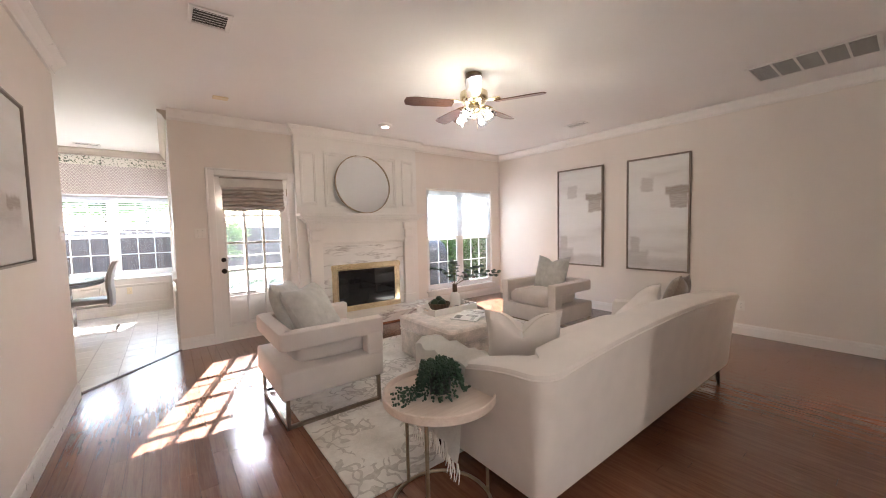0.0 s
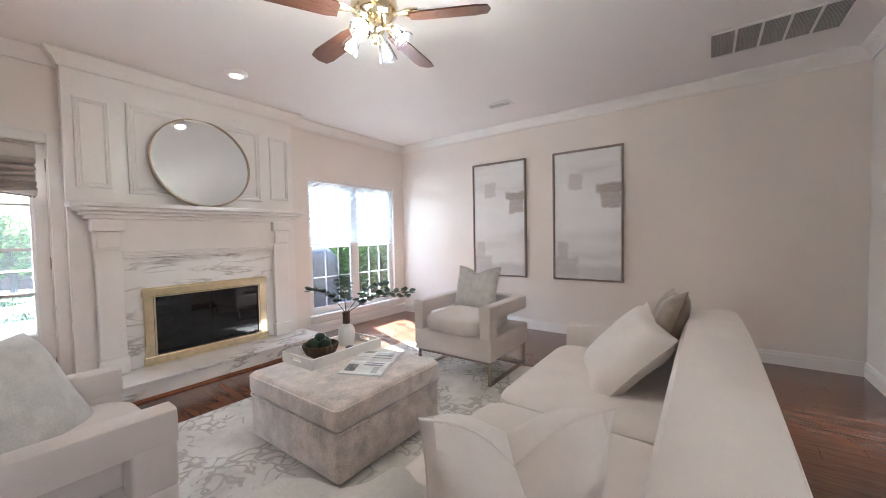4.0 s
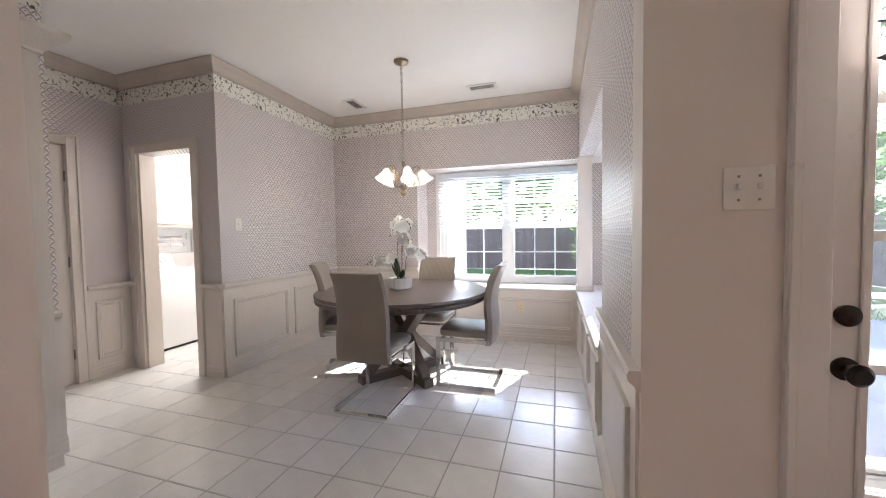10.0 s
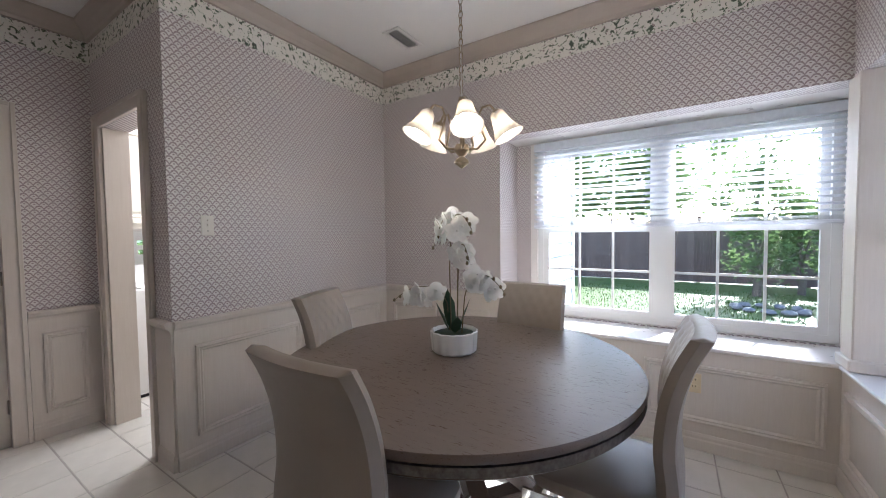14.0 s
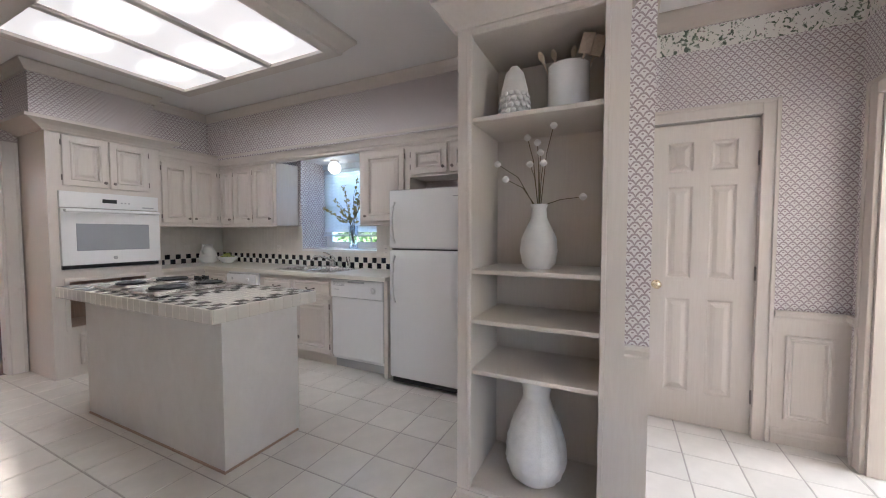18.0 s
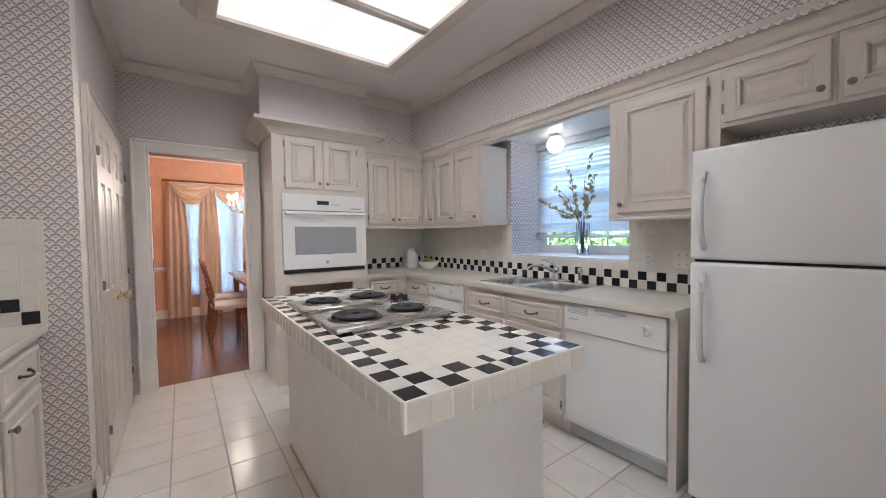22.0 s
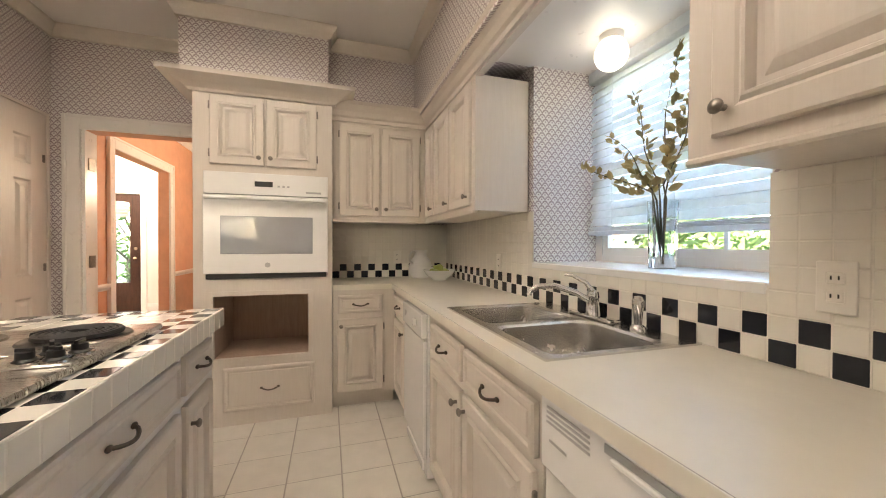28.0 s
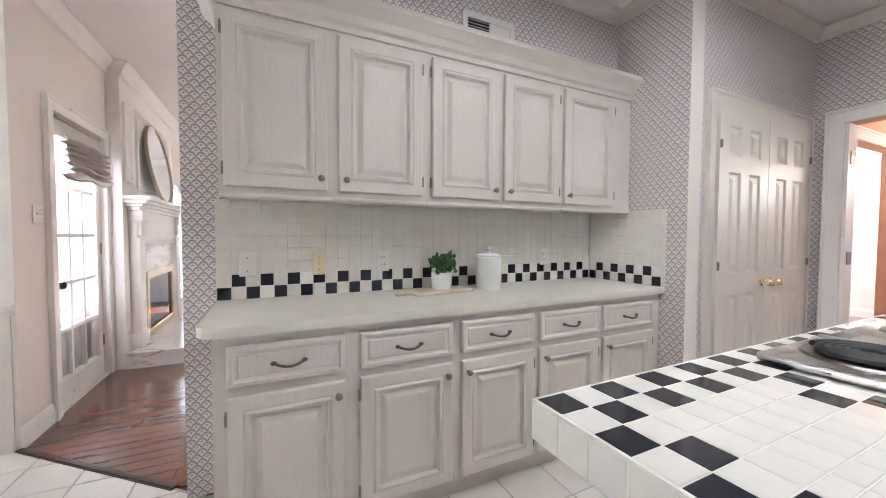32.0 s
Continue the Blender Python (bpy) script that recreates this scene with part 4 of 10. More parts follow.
wall("wall_foyer_east", "x", 2.2, 2.34, -9.64, -6.9, 0, H, [], M["wall_cream"], M["siding"], "plain cream foyer wall")
wall("wall_foyer_west", "x", -1.46, -1.34, -9.5, -8.5, 0, H, [], M["siding"], M["wall_cream"], "plain cream foyer wall")
wall("wall_foyer_north", "y", -7.04, -6.9, 1.64, 2.34, 0, H, [], M["wall_cream"], M["wall_cream"], "plain cream foyer wall")
wall("wall_closet_back", "x", -0.99, -0.89, -6.9, -3.60, 0, H, [], M["wall_cream"], M["wall_cream"], "plain closet back wall")

# ---- mouldings ----
P = M["pickled"]
mould("crown_moulding_living", [((0.0, 0.0), (1.34, 0.0), (0, -1)), ((3.27, 0.0), (XE, 0.0), (0, -1)), ((XE, 0.0), (XE, YS), (-1, 0)), ((1.5, YS), (XE, YS), (0, 1)),
                               ((XW, -0.938), (XW, -6.9), (1, 0))], crown(H), M["trim"], "white crown moulding under the living room ceiling")
mould("baseboard_living", [((0.0, 0.0), (0.33, 0.0), (0, -1)), ((3.36, 0.0), (XE, 0.0), (0, -1)), ((XE, 0.0), (XE, YS), (-1, 0)), ((1.5, YS), (3.255, YS), (0, 1)), ((4.205, YS), (XE, YS), (0, 1)),
                          ((XW, -0.938), (XW, -6.9), (1, 0))], base(), M["trim"], "white baseboard")
BREAKFAST = [(0.0, BN), (BW, BN), (BW, 1.27), (-4.19, 1.27), (-4.19, 0.165), (-3.0, 0.165)]
structure("crown_moulding_breakfast", sweep(bmesh.new(), crown(H, 0.085, 0.105), [(0.0, 0.05)] + BREAKFAST), M["taupe_trim"], "taupe crown moulding of the breakfast corner")
structure("wallpaper_border", sweep(bmesh.new(), [(0, 2.505), (0.003, 2.505), (0.003, 2.65), (0, 2.65)], BREAKFAST), M["border"], "leafy wallpaper border under the crown")
mould("chair_rail", [((BW, 1.27), (BW, BN), (1, 0)), ((BW, BN), (RX0, BN), (0, -1)), ((0.0, 0.0), (0.0, RY0), (-1, 0)), ((-3.235, 1.27), (BW, 1.27), (0, -1)), ((-4.19, 0.92), (-4.19, 1.27), (1, 0)), ((-4.19, 1.27), (-4.085, 1.27), (0, -1)),
                     ((-3.0, -0.0), (-3.0, 0.165), (1, 0))], RAIL, P, "pickled oak chair rail")


def wainscot(name, axis, c, a0, a1, out, z1, panels, label):
    """Wall panelling: a 12 mm board face with a plinth and raised moulding frames."""
    bm = bmesh.new()
    lo, hi = sorted((c, c + out * 0.010))
    if axis == "x":
        box(bm, lo, hi, a0, a1, 0, z1)
    else:
        box(bm, a0, a1, lo, hi, 0, z1)
    ob = structure(name, bm, P, label)
    bm = bmesh.new()
    nrm = (out, 0) if axis == "x" else (0, out)
    p0, p1 = ((c + out * 0.01, a0), (c + out * 0.01, a1)) if axis == "x" else ((a0, c + out * 0.01), (a1, c + out * 0.01))
    strip(bm, base(0.10, 0.012), p0, p1, nrm)
    part("plinth", bm, P, ob, soft=False)
    for b0, b1 in panels:
        bm = bmesh.new()
        rings_rect(bm, b1 - b0, z1 - 0.09 - 0.16, WAINSCOT, cap=False)
        rz = {("y", -1): 0, ("y", 1): 180, ("x", 1): 90, ("x", -1): -90}[(axis, out)]
        cc = c + out * 0.0104
        org = {("y", -1): (b0, cc), ("y", 1): (b1, cc), ("x", 1): (cc, b0), ("x", -1): (cc, b1)}[(axis, out)]
        part("panel", bm, P, ob, m=pose(org[0], org[1], 0.16, 0, 0, rz), soft=False)
    return ob


wainscot("wainscot_west", "x", BW, 1.27, BN, 1, 0.775, [(1.37, 2.06), (2.16, 2.90)], "pickled oak wainscot with raised frames")
wainscot("wainscot_north", "y", BN, BW, RX0, -1, 0.775, [(-2.93, -2.45), (-2.36, -1.95)], "pickled oak wainscot with raised frames")
wainscot("window_seat_front_north", "y", BN, RX0, 0.0, -1, 0.60, [(-1.78, -0.96), (-0.88, -0.06)], "pickled oak window seat front with raised frames")
wainscot("window_seat_front_east", "x", 0.0, RY0, BN, -1, 0.60, [(2.26, 2.92), (1.62, 2.18), (1.02, 1.54)], "pickled oak window seat front with raised frames")
wainscot("wainscot_east", "x", 0.0, 0.02, RY0, -1, 0.775, [(0.10, 0.86)], "pickled oak wainscot with raised frames")
wainscot("wainscot_alcove_west", "x", -4.19, 0.92, 1.27, 1, 0.775, [(0.98, 1.20)], "pickled oak wainscot with raised frame")
wainscot("wainscot_pantry", "x", -3.0, 0.07, 0.165, 1, 0.775, [], "pickled oak wainscot")
wainscot("wainscot_corner", "y", 1.27, -3.235, BW, -1, 0.775, [], "pickled oak wainscot beside the laundry door")
bm = bmesh.new()
box(bm, RX0, RX1, BN - 0.03, RY1, SEAT - 0.02, SEAT + 0.002, 0.006)
structure("window_seat_north", bm, M["trim"], "white painted window seat top")
bm = bmesh.new()
box(bm, -0.03, RX1, RY0, BN - 0.03, SEAT - 0.02, SEAT, 0.006)
structure("window_seat_east", bm, M["trim"], "white painted window seat top")
bm = boxbm(-0.015, 0.125, 2.88, 3.02, SEAT + 0.002, SOFF, 0.006)
box(bm, -0.03, 0.14, 2.865, 3.035, SEAT + 0.003, SEAT + 0.06, 0.006)
structure("column_bay", bm, P, "pickled oak corner post of the window seat")
bm = bmesh.new()
casing(bm, "x", -4.19, 0.235, 0.83, 2.05, 1)
structure("door_casing_closet", bm, P, "pickled oak casing of the panel door")
bm = bmesh.new()
casing(bm, "y", 1.27, -4.0, -3.32, 2.04, -1)
box(bm, -4.0, -3.98, 1.27, 1.41, 0, 2.04)
box(bm, -3.34, -3.32, 1.27, 1.41, 0, 2.04)
structure("door_casing_laundry", bm, P, "pickled oak casing of the laundry doorway")
bm = bmesh.new()
casing(bm, "y", 0.0, 0.42, 1.26, 2.05, -1, 0.09)
structure("door_casing_patio", bm, M["trim"], "white casing of the glazed patio door")
bm = bmesh.new()
casing(bm, "y", -5.0, -2.51, -1.75, 2.04, 1, 0.10)
box(bm, -2.51, -2.49, -5.14, -5.0, 0, 2.04)
box(bm, -1.77, -1.75, -5.14, -5.0, 0, 2.04)
structure("door_casing_dining", bm, M["trim"], "white casing of the dining room doorway")
bm = bmesh.new()
casing(bm, "x", -1.58, -4.85, -3.71, 2.03, -1, 0.08)
structure("door_casing_pantry", bm, P, "pickled oak casing of the closet doors")
bm = bmesh.new()
casing(bm, "y", YS, 3.34, 4.12, 2.14, 1, 0.085)
structure("door_casing_hall", bm, M["trim"], "white casing of the hall opening")
bm = bmesh.new()
casing(bm, "x", -1.46, -7.30, -6.02, 2.14, -1, 0.11)
structure("door_casing_foyer", bm, M["trim"], "white casing between dining room and foyer")
mould("crown_moulding_dining", [((-4.66, -5.14), (-1.46, -5.14), (0, -1)), ((-1.46, -8.5), (-1.46, -5.14), (-1, 0)), ((-4.66, -8.5), (-1.46, -8.5), (0, 1)), ((-4.66, -8.5), (-4.66, -5.14), (1, 0))], crown(H, 0.12, 0.14), M["trim"], "white dining room crown moulding")
mould("chair_rail_dining", [((-1.46, -5.91), (-1.46, -5.14), (-1, 0)), ((-1.46, -8.5), (-1.46, -7.41), (-1, 0)), ((-4.66, -8.5), (-3.9, -8.5), (0, 1)), ((-2.4, -8.5), (-1.46, -8.5), (0, 1))], RAIL, M["trim"], "white dining room chair rail")
mould("baseboard_dining", [((-1.46, -5.91), (-1.46, -5.14), (-1, 0)), ((-1.46, -8.5), (-1.46, -7.41), (-1, 0)), ((-4.66, -8.5), (-1.46, -8.5), (0, 1))], base(0.14), M["trim"], "white dining room baseboard")

# ---- living room: fireplace ----
T = M["trim"]
fp = thing("fireplace", pose(2.305, 0, 0), "white painted fireplace with marble surround and brass screen", "fireplace")
bm = bmesh.new()
for x0, x1 in ((-0.965, -0.66), (0.66, 0.965)):
    box(bm, x0, x1, -0.10, -0.002, 0, 1.2)
box(bm, -0.965, 0.965, -0.10, -0.002, 1.2, H - 0.002)
part("chimney_breast", bm, T, fp, soft=False)
for x0 in (-0.905, 0.685):
    part("side_panel", rings_rect(bmesh.new(), 0.22, 0.72, WAINSCOT, cap=False), T, fp, m=pose(x0, -0.1004, 1.72), soft=False)
bm = bmesh.new()
rings_rect(bm, 1.16, 0.78, ((0, 0), (0.003, 0.022), (0.02, 0.026), (0.034, 0.014), (0.05, 0.016), (0.06, 0.0005)), cap=False)
part("overmantel_frame", bm, T, fp, m=pose(-0.58, -0.1004, 1.69), soft=False)
bm = bmesh.new()
sweep(bm, crown(H, 0.09, 0.11), [(-0.965, 0.0), (-0.965, -0.10), (0.965, -0.10), (0.965, 0.0)], -1)
part("crown", bm, T, fp, soft=False)
bm = bmesh.new()
box(bm, -0.98, 0.98, -0.31, -0.10, 1.555, 1.592, 0.006, 2)
box(bm, -0.95, 0.95, -0.275, -0.10, 1.525, 1.555, 0.004)
box(bm, -0.915, 0.915, -0.235, -0.10, 1.495, 1.525, 0.008, 2)
box(bm, -0.885, 0.885, -0.205, -0.10, 1.462, 1.495, 0.004)
part("mantel_shelf", bm, T, fp, soft=False)
bm = bmesh.new()
box(bm, -0.84, 0.84, -0.165, -0.10, 1.20, 1.462)
for k, z in enumerate((1.13, 1.155, 1.18)):
    box(bm, -0.72, 0.72, -0.150 - 0.008 * k, -0.10, z, z + 0.022, 0.003)
part("frieze", bm, T, fp, soft=False)
for s in (-1, 1):
    bm = bmesh.new()
    x0, x1 = sorted((s * 0.66, s * 0.83))
    box(bm, x0, x1, -0.18, -0.10, 0.155, 1.20, 0.003)
    box(bm, x0 - 0.012, x1 + 0.012, -0.195, -0.10, 0.155, 0.30, 0.004)
    box(bm, x0 - 0.02, x1 + 0.02, -0.215, -0.10, 1.36, 1.462, 0.006)
    box(bm, x0 + 0.01, x1 - 0.01, -0.195, -0.10, 1.22, 1.36, 0.006)
    part("pilaster", bm, T, fp, soft=False)
bm = bmesh.new()
wall_boxes(bm, "y", -0.125, -0.10, -0.66, 0.66, 0.155, 1.13, [(-0.445, 0.475, 0.20, 0.80)])
part("marble_surround", bm, M["marble"], fp, "white marble slab with grey veins", soft=False)
bm = bmesh.new()
wall_boxes(bm, "y", -0.15, -0.125, -0.53, 0.56, 0.155, 0.855, [(-0.445, 0.475, 0.24, 0.765)])
box(bm, -0.545, 0.575, -0.165, -0.125, 0.775, 0.845, 0.006)
box(bm, -0.545, 0.575, -0.165, -0.125, 0.160, 0.235, 0.006)
for x in (-0.535, 0.49):
    box(bm, x, x + 0.075, -0.16, -0.125, 0.16, 0.845, 0.005)
part("brass_frame", bm, M["brass"], fp, "polished brass screen frame", soft=False)
bm = bmesh.new()
box(bm, -0.44, 0.015, -0.137, -0.130, 0.245, 0.76)
box(bm, 0.02, 0.47, -0.137, -0.130, 0.245, 0.76)
part("glass_front", bm, M["fire_glass"], fp, "dark smoked glass doors", soft=False)
bm = bmesh.new()
box(bm, -0.445, 0.475, -0.125, 0.0, 0.20, 0.235)
box(bm, -0.50, 0.53, -0.098, -0.01, 0.2, 0.8)
part("firebox", bm, M["soot"], fp, soft=False)
he = thing("marble_hearth", pose(2.315, -0.335, 0), "raised white marble hearth in front of the fireplace", "hearth")
part("riser", boxbm(-1.005, 1.005, -0.225, 0.232, 0, 0.128, 0.002), M["marble"], he, soft=False)
part("slab", boxbm(-1.02, 1.02, -0.24, 0.232, 0.128, 0.153, 0.005, 2), M["marble"], he, soft=False)
bm = bmesh.new()
box(bm, -1.02, 1.02, -0.242, -0.227, 0, 0.02)
part("shoe_strip", bm, M["cherry"], he, soft=False)
# round mirror on the mantel
mi = thing("round_mirror", pose(2.29, -0.225, 1.592, -8.0), "large round mirror with thin champagne rim leaning on the mantel", "mirror")
bm = lathe(bmesh.new(), [(0.0, 0.0), (0.425, 0.0), (0.425, 0.012), (0.0, 0.012)], 64)
part("mirror_glass", bm, M["mirror"], mi, m=pose(0, 0.005, 0.436, 90))
bm = lathe(bmesh.new(), [(0.423, -0.006), (0.436, -0.006), (0.436, 0.024), (0.423, 0.024), (0.423, -0.006)], 64, cap=False)
part("rim", bm, M["antique_brass"], mi, m=pose(0, 0.005, 0.436, 90))

# ---- patio door ----
pd = thing("patio_door", pose(0.42, 0.055, 0.012), "white glazed patio door with fifteen panes, closed", "door")
bm = bmesh.new()
gx0, gx1, gz0, gz1 = 0.104, 0.736, 0.185, 1.90
wall_boxes(bm, "y", -0.022, 0.022, 0.005, 0.835, 0, 2.033, [(gx0, gx1, gz0, gz1)])
part("door_frame", bm, T, pd, soft=False)
bm = bmesh.new()
pw, phh = (gx1 - gx0) / 3, (gz1 - gz0) / 5
for k in (1, 2):
    box(bm, gx0 + k * pw - 0.013, gx0 + k * pw + 0.013, -0.018, 0.018, gz0, gz1)
for k in range(1, 5):
    box(bm, gx0, gx1, -0.017, 0.017, gz0 + k * phh - 0.013, gz0 + k * phh + 0.013)
part("muntins", bm, T, pd, soft=False)
bm = bmesh.new()
for a, b, c, d in ((gx0 - 0.02, gx0, gz0 - 0.02, gz1 + 0.02), (gx1, gx1 + 0.02, gz0 - 0.02, gz1 + 0.02), (gx0, gx1, gz0 - 0.02, gz0), (gx0, gx1, gz1, gz1 + 0.02)):
    box(bm, a, b, -0.032, -0.022, c, d, 0.003)
part("glazing_bead", bm, T, pd, soft=False)
pane_me = None
for i in range(3):
    for j in range(5):
        g = part("pane", pane_me or boxbm(0.013, pw - 0.013, -0.002, 0.002, 0.013, phh - 0.013), M["glass"], pd, m=pose(gx0 + i * pw, 0, gz0 + j * phh), soft=False)
        pane_me = g.data
        g.visible_shadow = False
for z, nm in ((0.87, "door_knob"), (1.01, "deadbolt")):
    bm = lathe(bmesh.new(), [(0.0, 0.0), (0.030, 0.0), (0.030, 0.006), (0.012, 0.010), (0.011, 0.03), (0.026, 0.042), (0.028, 0.055), (0.018, 0.066), (0.0, 0.068)] if nm == "door_knob" else [(0, 0), (0.026, 0), (0.028, 0.012), (0.02, 0.02), (0, 0.022)], 20)
    part(nm, bm, M["bronze"], pd, "dark bronze hardware", m=pose(0.058, -0.022, z, 90))
for z in (0.25, 1.05, 1.82):
    part("hinge", boxbm(0.828, 0.845, -0.032, -0.018, z, z + 0.10, 0.003), M["antique_brass"], pd, soft=False)
structure("door_jamb_patio", (lambda b: (box(b, 0.42, 0.425, 0.0, 0.14, 0, 2.05), box(b, 1.255, 1.26, 0.0, 0.14, 0, 2.05), box(b, 0.425, 1.255, 0.0, 0.14, 2.046, 2.05), box(b, 0.425, 1.255, 0.0, 0.14, 0, 0.012), b)[-1])(bmesh.new()), T, "white door jamb and sill")
# storm door outside the glazed door
sd_ = thing("storm_door", pose(0.42, 0.121, 0.012), "white storm door with a grid and solid lower panel", "door")
for a, b in ((0.008, 0.075), (0.765, 0.832)):
    part("stile", boxbm(a, b, -0.014, 0.014, 0.004, 2.03, 0.004), T, sd_, soft=False)
for z0, z1 in ((0.004, 0.10), (0.545, 0.595), (1.955, 2.03)):
    part("rail", boxbm(0.075, 0.765, -0.014, 0.014, z0, z1, 0.003), T, sd_, soft=False)
part("kick_panel", boxbm(0.075, 0.765, -0.006, 0.006, 0.10, 0.545), T, sd_, soft=False)
sg = part("glass", boxbm(0.075, 0.765, -0.003, 0.003, 0.595, 1.955), M["storm_glass"], sd_, soft=False)
sg.visible_shadow = False
for k in (1, 2):
    part("grid_bar", boxbm(0.075 + 0.23 * k - 0.008, 0.075 + 0.23 * k + 0.008, 0.004, 0.009, 0.595, 1.955), T, sd_, soft=False)
    part("grid_bar", boxbm(0.075, 0.765, 0.0095, 0.0135, 0.595 + 0.453 * k - 0.008, 0.595 + 0.453 * k + 0.008), T, sd_, soft=False)
part("door_closer", tube(bmesh.new(), [(0.10, -0.022, 0.57), (0.42, -0.022, 0.57)], 0.008, 8), M["pewter"], sd_)
# roman shade on the door
rs = thing("roman_shade", pose(0.84, 0.0, 0), "taupe linen roman shade gathered in folds on the patio door", "window shade")


def fold_sheet(w, rows, nx=22, amp=0.012, seed=1):
    bm = bmesh.new()
    rnd = random.Random(seed)
    ph = [rnd.random() * 6 for _ in range(40)]
    g = []
    for j, (z, y) in enumerate(rows):
        g.append([bm.verts.new((w * (i / nx - 0.5) * (1 + 0.012 * math.sin(j)), y + amp * math.sin(i * 0.9 + ph[j % 40]), z + amp * 1.5 * math.sin(i * 0.35 + ph[(j // 4) % 40]) * (1 if j > 4 else 0.2))) for i in range(nx + 1)])
    for a, b in zip(g, g[1:]):
        for i in range(nx):
            bm.faces.new((a[i], a[i + 1], b[i + 1], b[i]))
    return bm


part("valance", fold_sheet(0.72, [(2.035, 0.012), (1.98, 0.008), (1.93, 0.0), (1.915, -0.004)], amp=0.003), M["shade_top"], rs, "pale satin top of the shade")
rows = []
z = 1.925
for k in range(6):
    rows += [(z, -0.012), (z - 0.016, -0.050 - 0.004 * k), (z - 0.036, -0.066 - 0.004 * k), (z - 0.052, -0.048), (z - 0.050, -0.02)]
    z -= 0.046
rows.append((z - 0.02, -0.03))
part("folds", fold_sheet(0.70, rows, amp=0.008, seed=5), M["roman"], rs)
part("cord", tube(bmesh.new(), [(0.33, -0.04, 1.66), (0.335, -0.035, 1.2), (0.33, -0.03, 0.30)], 0.003, 6), M["ceramic"], rs)
part("headrail", boxbm(-0.36, 0.36, -0.012, 0.03, 2.025, 2.043, 0.003), M["roman"], rs)

# ---- living room window ----
def sash_window(name, x0, x1, z0, z1, m, label, cols=3, rows=(2, 2), units=2, depth=0.06):
    """A row of double-hung units in a white frame: width along x, inside towards -y."""
    w = thing(name, m, label, "window")
    bm = bmesh.new()
    fw = 0.045
    wall_boxes(bm, "y", -depth / 2, depth / 2, x0, x1, z0, z1, [(x0 + fw, x1 - fw, z0 + fw, z1 - fw)])
    uw = (x1 - x0 - 2 * fw) / units
    for u in range(1, units):
        c = x0 + fw + u * uw
        box(bm, c - 0.035, c + 0.035, -depth / 2, depth / 2, z0 + fw, z1 - fw)
    part("window_frame", bm, M["white_vinyl"], w, soft=False)
    zm = z0 + (z1 - z0) * 0.5
    for u in range(units):
        a = x0 + fw + u * uw + (0.035 if u else 0)
        b = x0 + fw + (u + 1) * uw - (0.035 if u < units - 1 else 0)
        for k, (za, zb, y) in enumerate(((z0 + fw, zm + 0.02, -0.012), (zm - 0.02, z1 - fw, 0.014))):
            s = 0.042
            bm = bmesh.new()
            wall_boxes(bm, "y", y - 0.012, y + 0.012, a, b, za, zb, [(a + s, b - s, za + s, zb - s)])
            nr = rows[k]
            for c in range(1, cols):
                xx = a + s + (b - a - 2 * s) * c / cols
                box(bm, xx - 0.008, xx + 0.008, y - 0.006, y + 0.006, za + s, zb - s)
            for r in range(1, nr):
                zz = za + s + (zb - za - 2 * s) * r / nr
                box(bm, a + s, b - s, y - 0.0055, y + 0.0055, zz - 0.008, zz + 0.008)
            sh = part("sash", bm, M["white_vinyl"], w, soft=False)
            g = part("pane", boxbm(a + s, b - s, y + 0.007, y + 0.010, za + s, zb - s), M["glass"], sh, soft=False)
            g.visible_shadow = False
    return w


sash_window("window_living", 3.53, 5.12, 0.25, 2.06, pose(0, 0.08, 0), "white double-hung window pair with grid muntins")
bm = bmesh.new()
box(bm, 3.50, 5.16, -0.045, 0.05, 0.215, 0.25, 0.006, 2)
box(bm, 3.53, 5.12, -0.018, 0.0, 0.15, 0.215, 0.004)
box(bm, 3.53, 3.545, 0.0, 0.05, 0.25, 2.06)
box(bm, 5.105, 5.12, 0.0, 0.05, 0.25, 2.06)
box(bm, 3.545, 5.105, 0.0, 0.05, 2.045, 2.06)
structure("window_sill_living", bm, T, "white window sill and reveal")
ro = thing("roller_shade", pose(4.325, 0.03, 0), "translucent grey roller shade half down", "window shade")
bm = bmesh.new()
n = 48
for k in range(n):
    z0, z1 = 1.20 + 0.82 * k / n, 1.20 + 0.82 * (k + 1) / n
    zm = (z0 + z1) / 2
    vs = [bm.verts.new(p) for p in ((-0.775, 0, z0), (0.775, 0, z0), (0.775, -0.007, zm), (-0.775, -0.007, zm), (0.775, 0, z1), (-0.775, 0, z1))]
    bm.faces.new(vs[:4])
    bm.faces.new((vs[3], vs[2], vs[4], vs[5]))
bmesh.ops.remove_doubles(bm, verts=bm.verts, dist=1e-5)
part("shade_cloth", bm, M["shade_cloth"], ro, "grey pleated cloth", soft=False)
part("bottom_rail", boxbm(-0.775, 0.775, -0.014, 0.008, 1.175, 1.20, 0.003), M["vent"], ro, soft=False)
part("headrail", boxbm(-0.78, 0.78, -0.02, 0.02, 2.01, 2.044, 0.003), M["vent"], ro, soft=False)

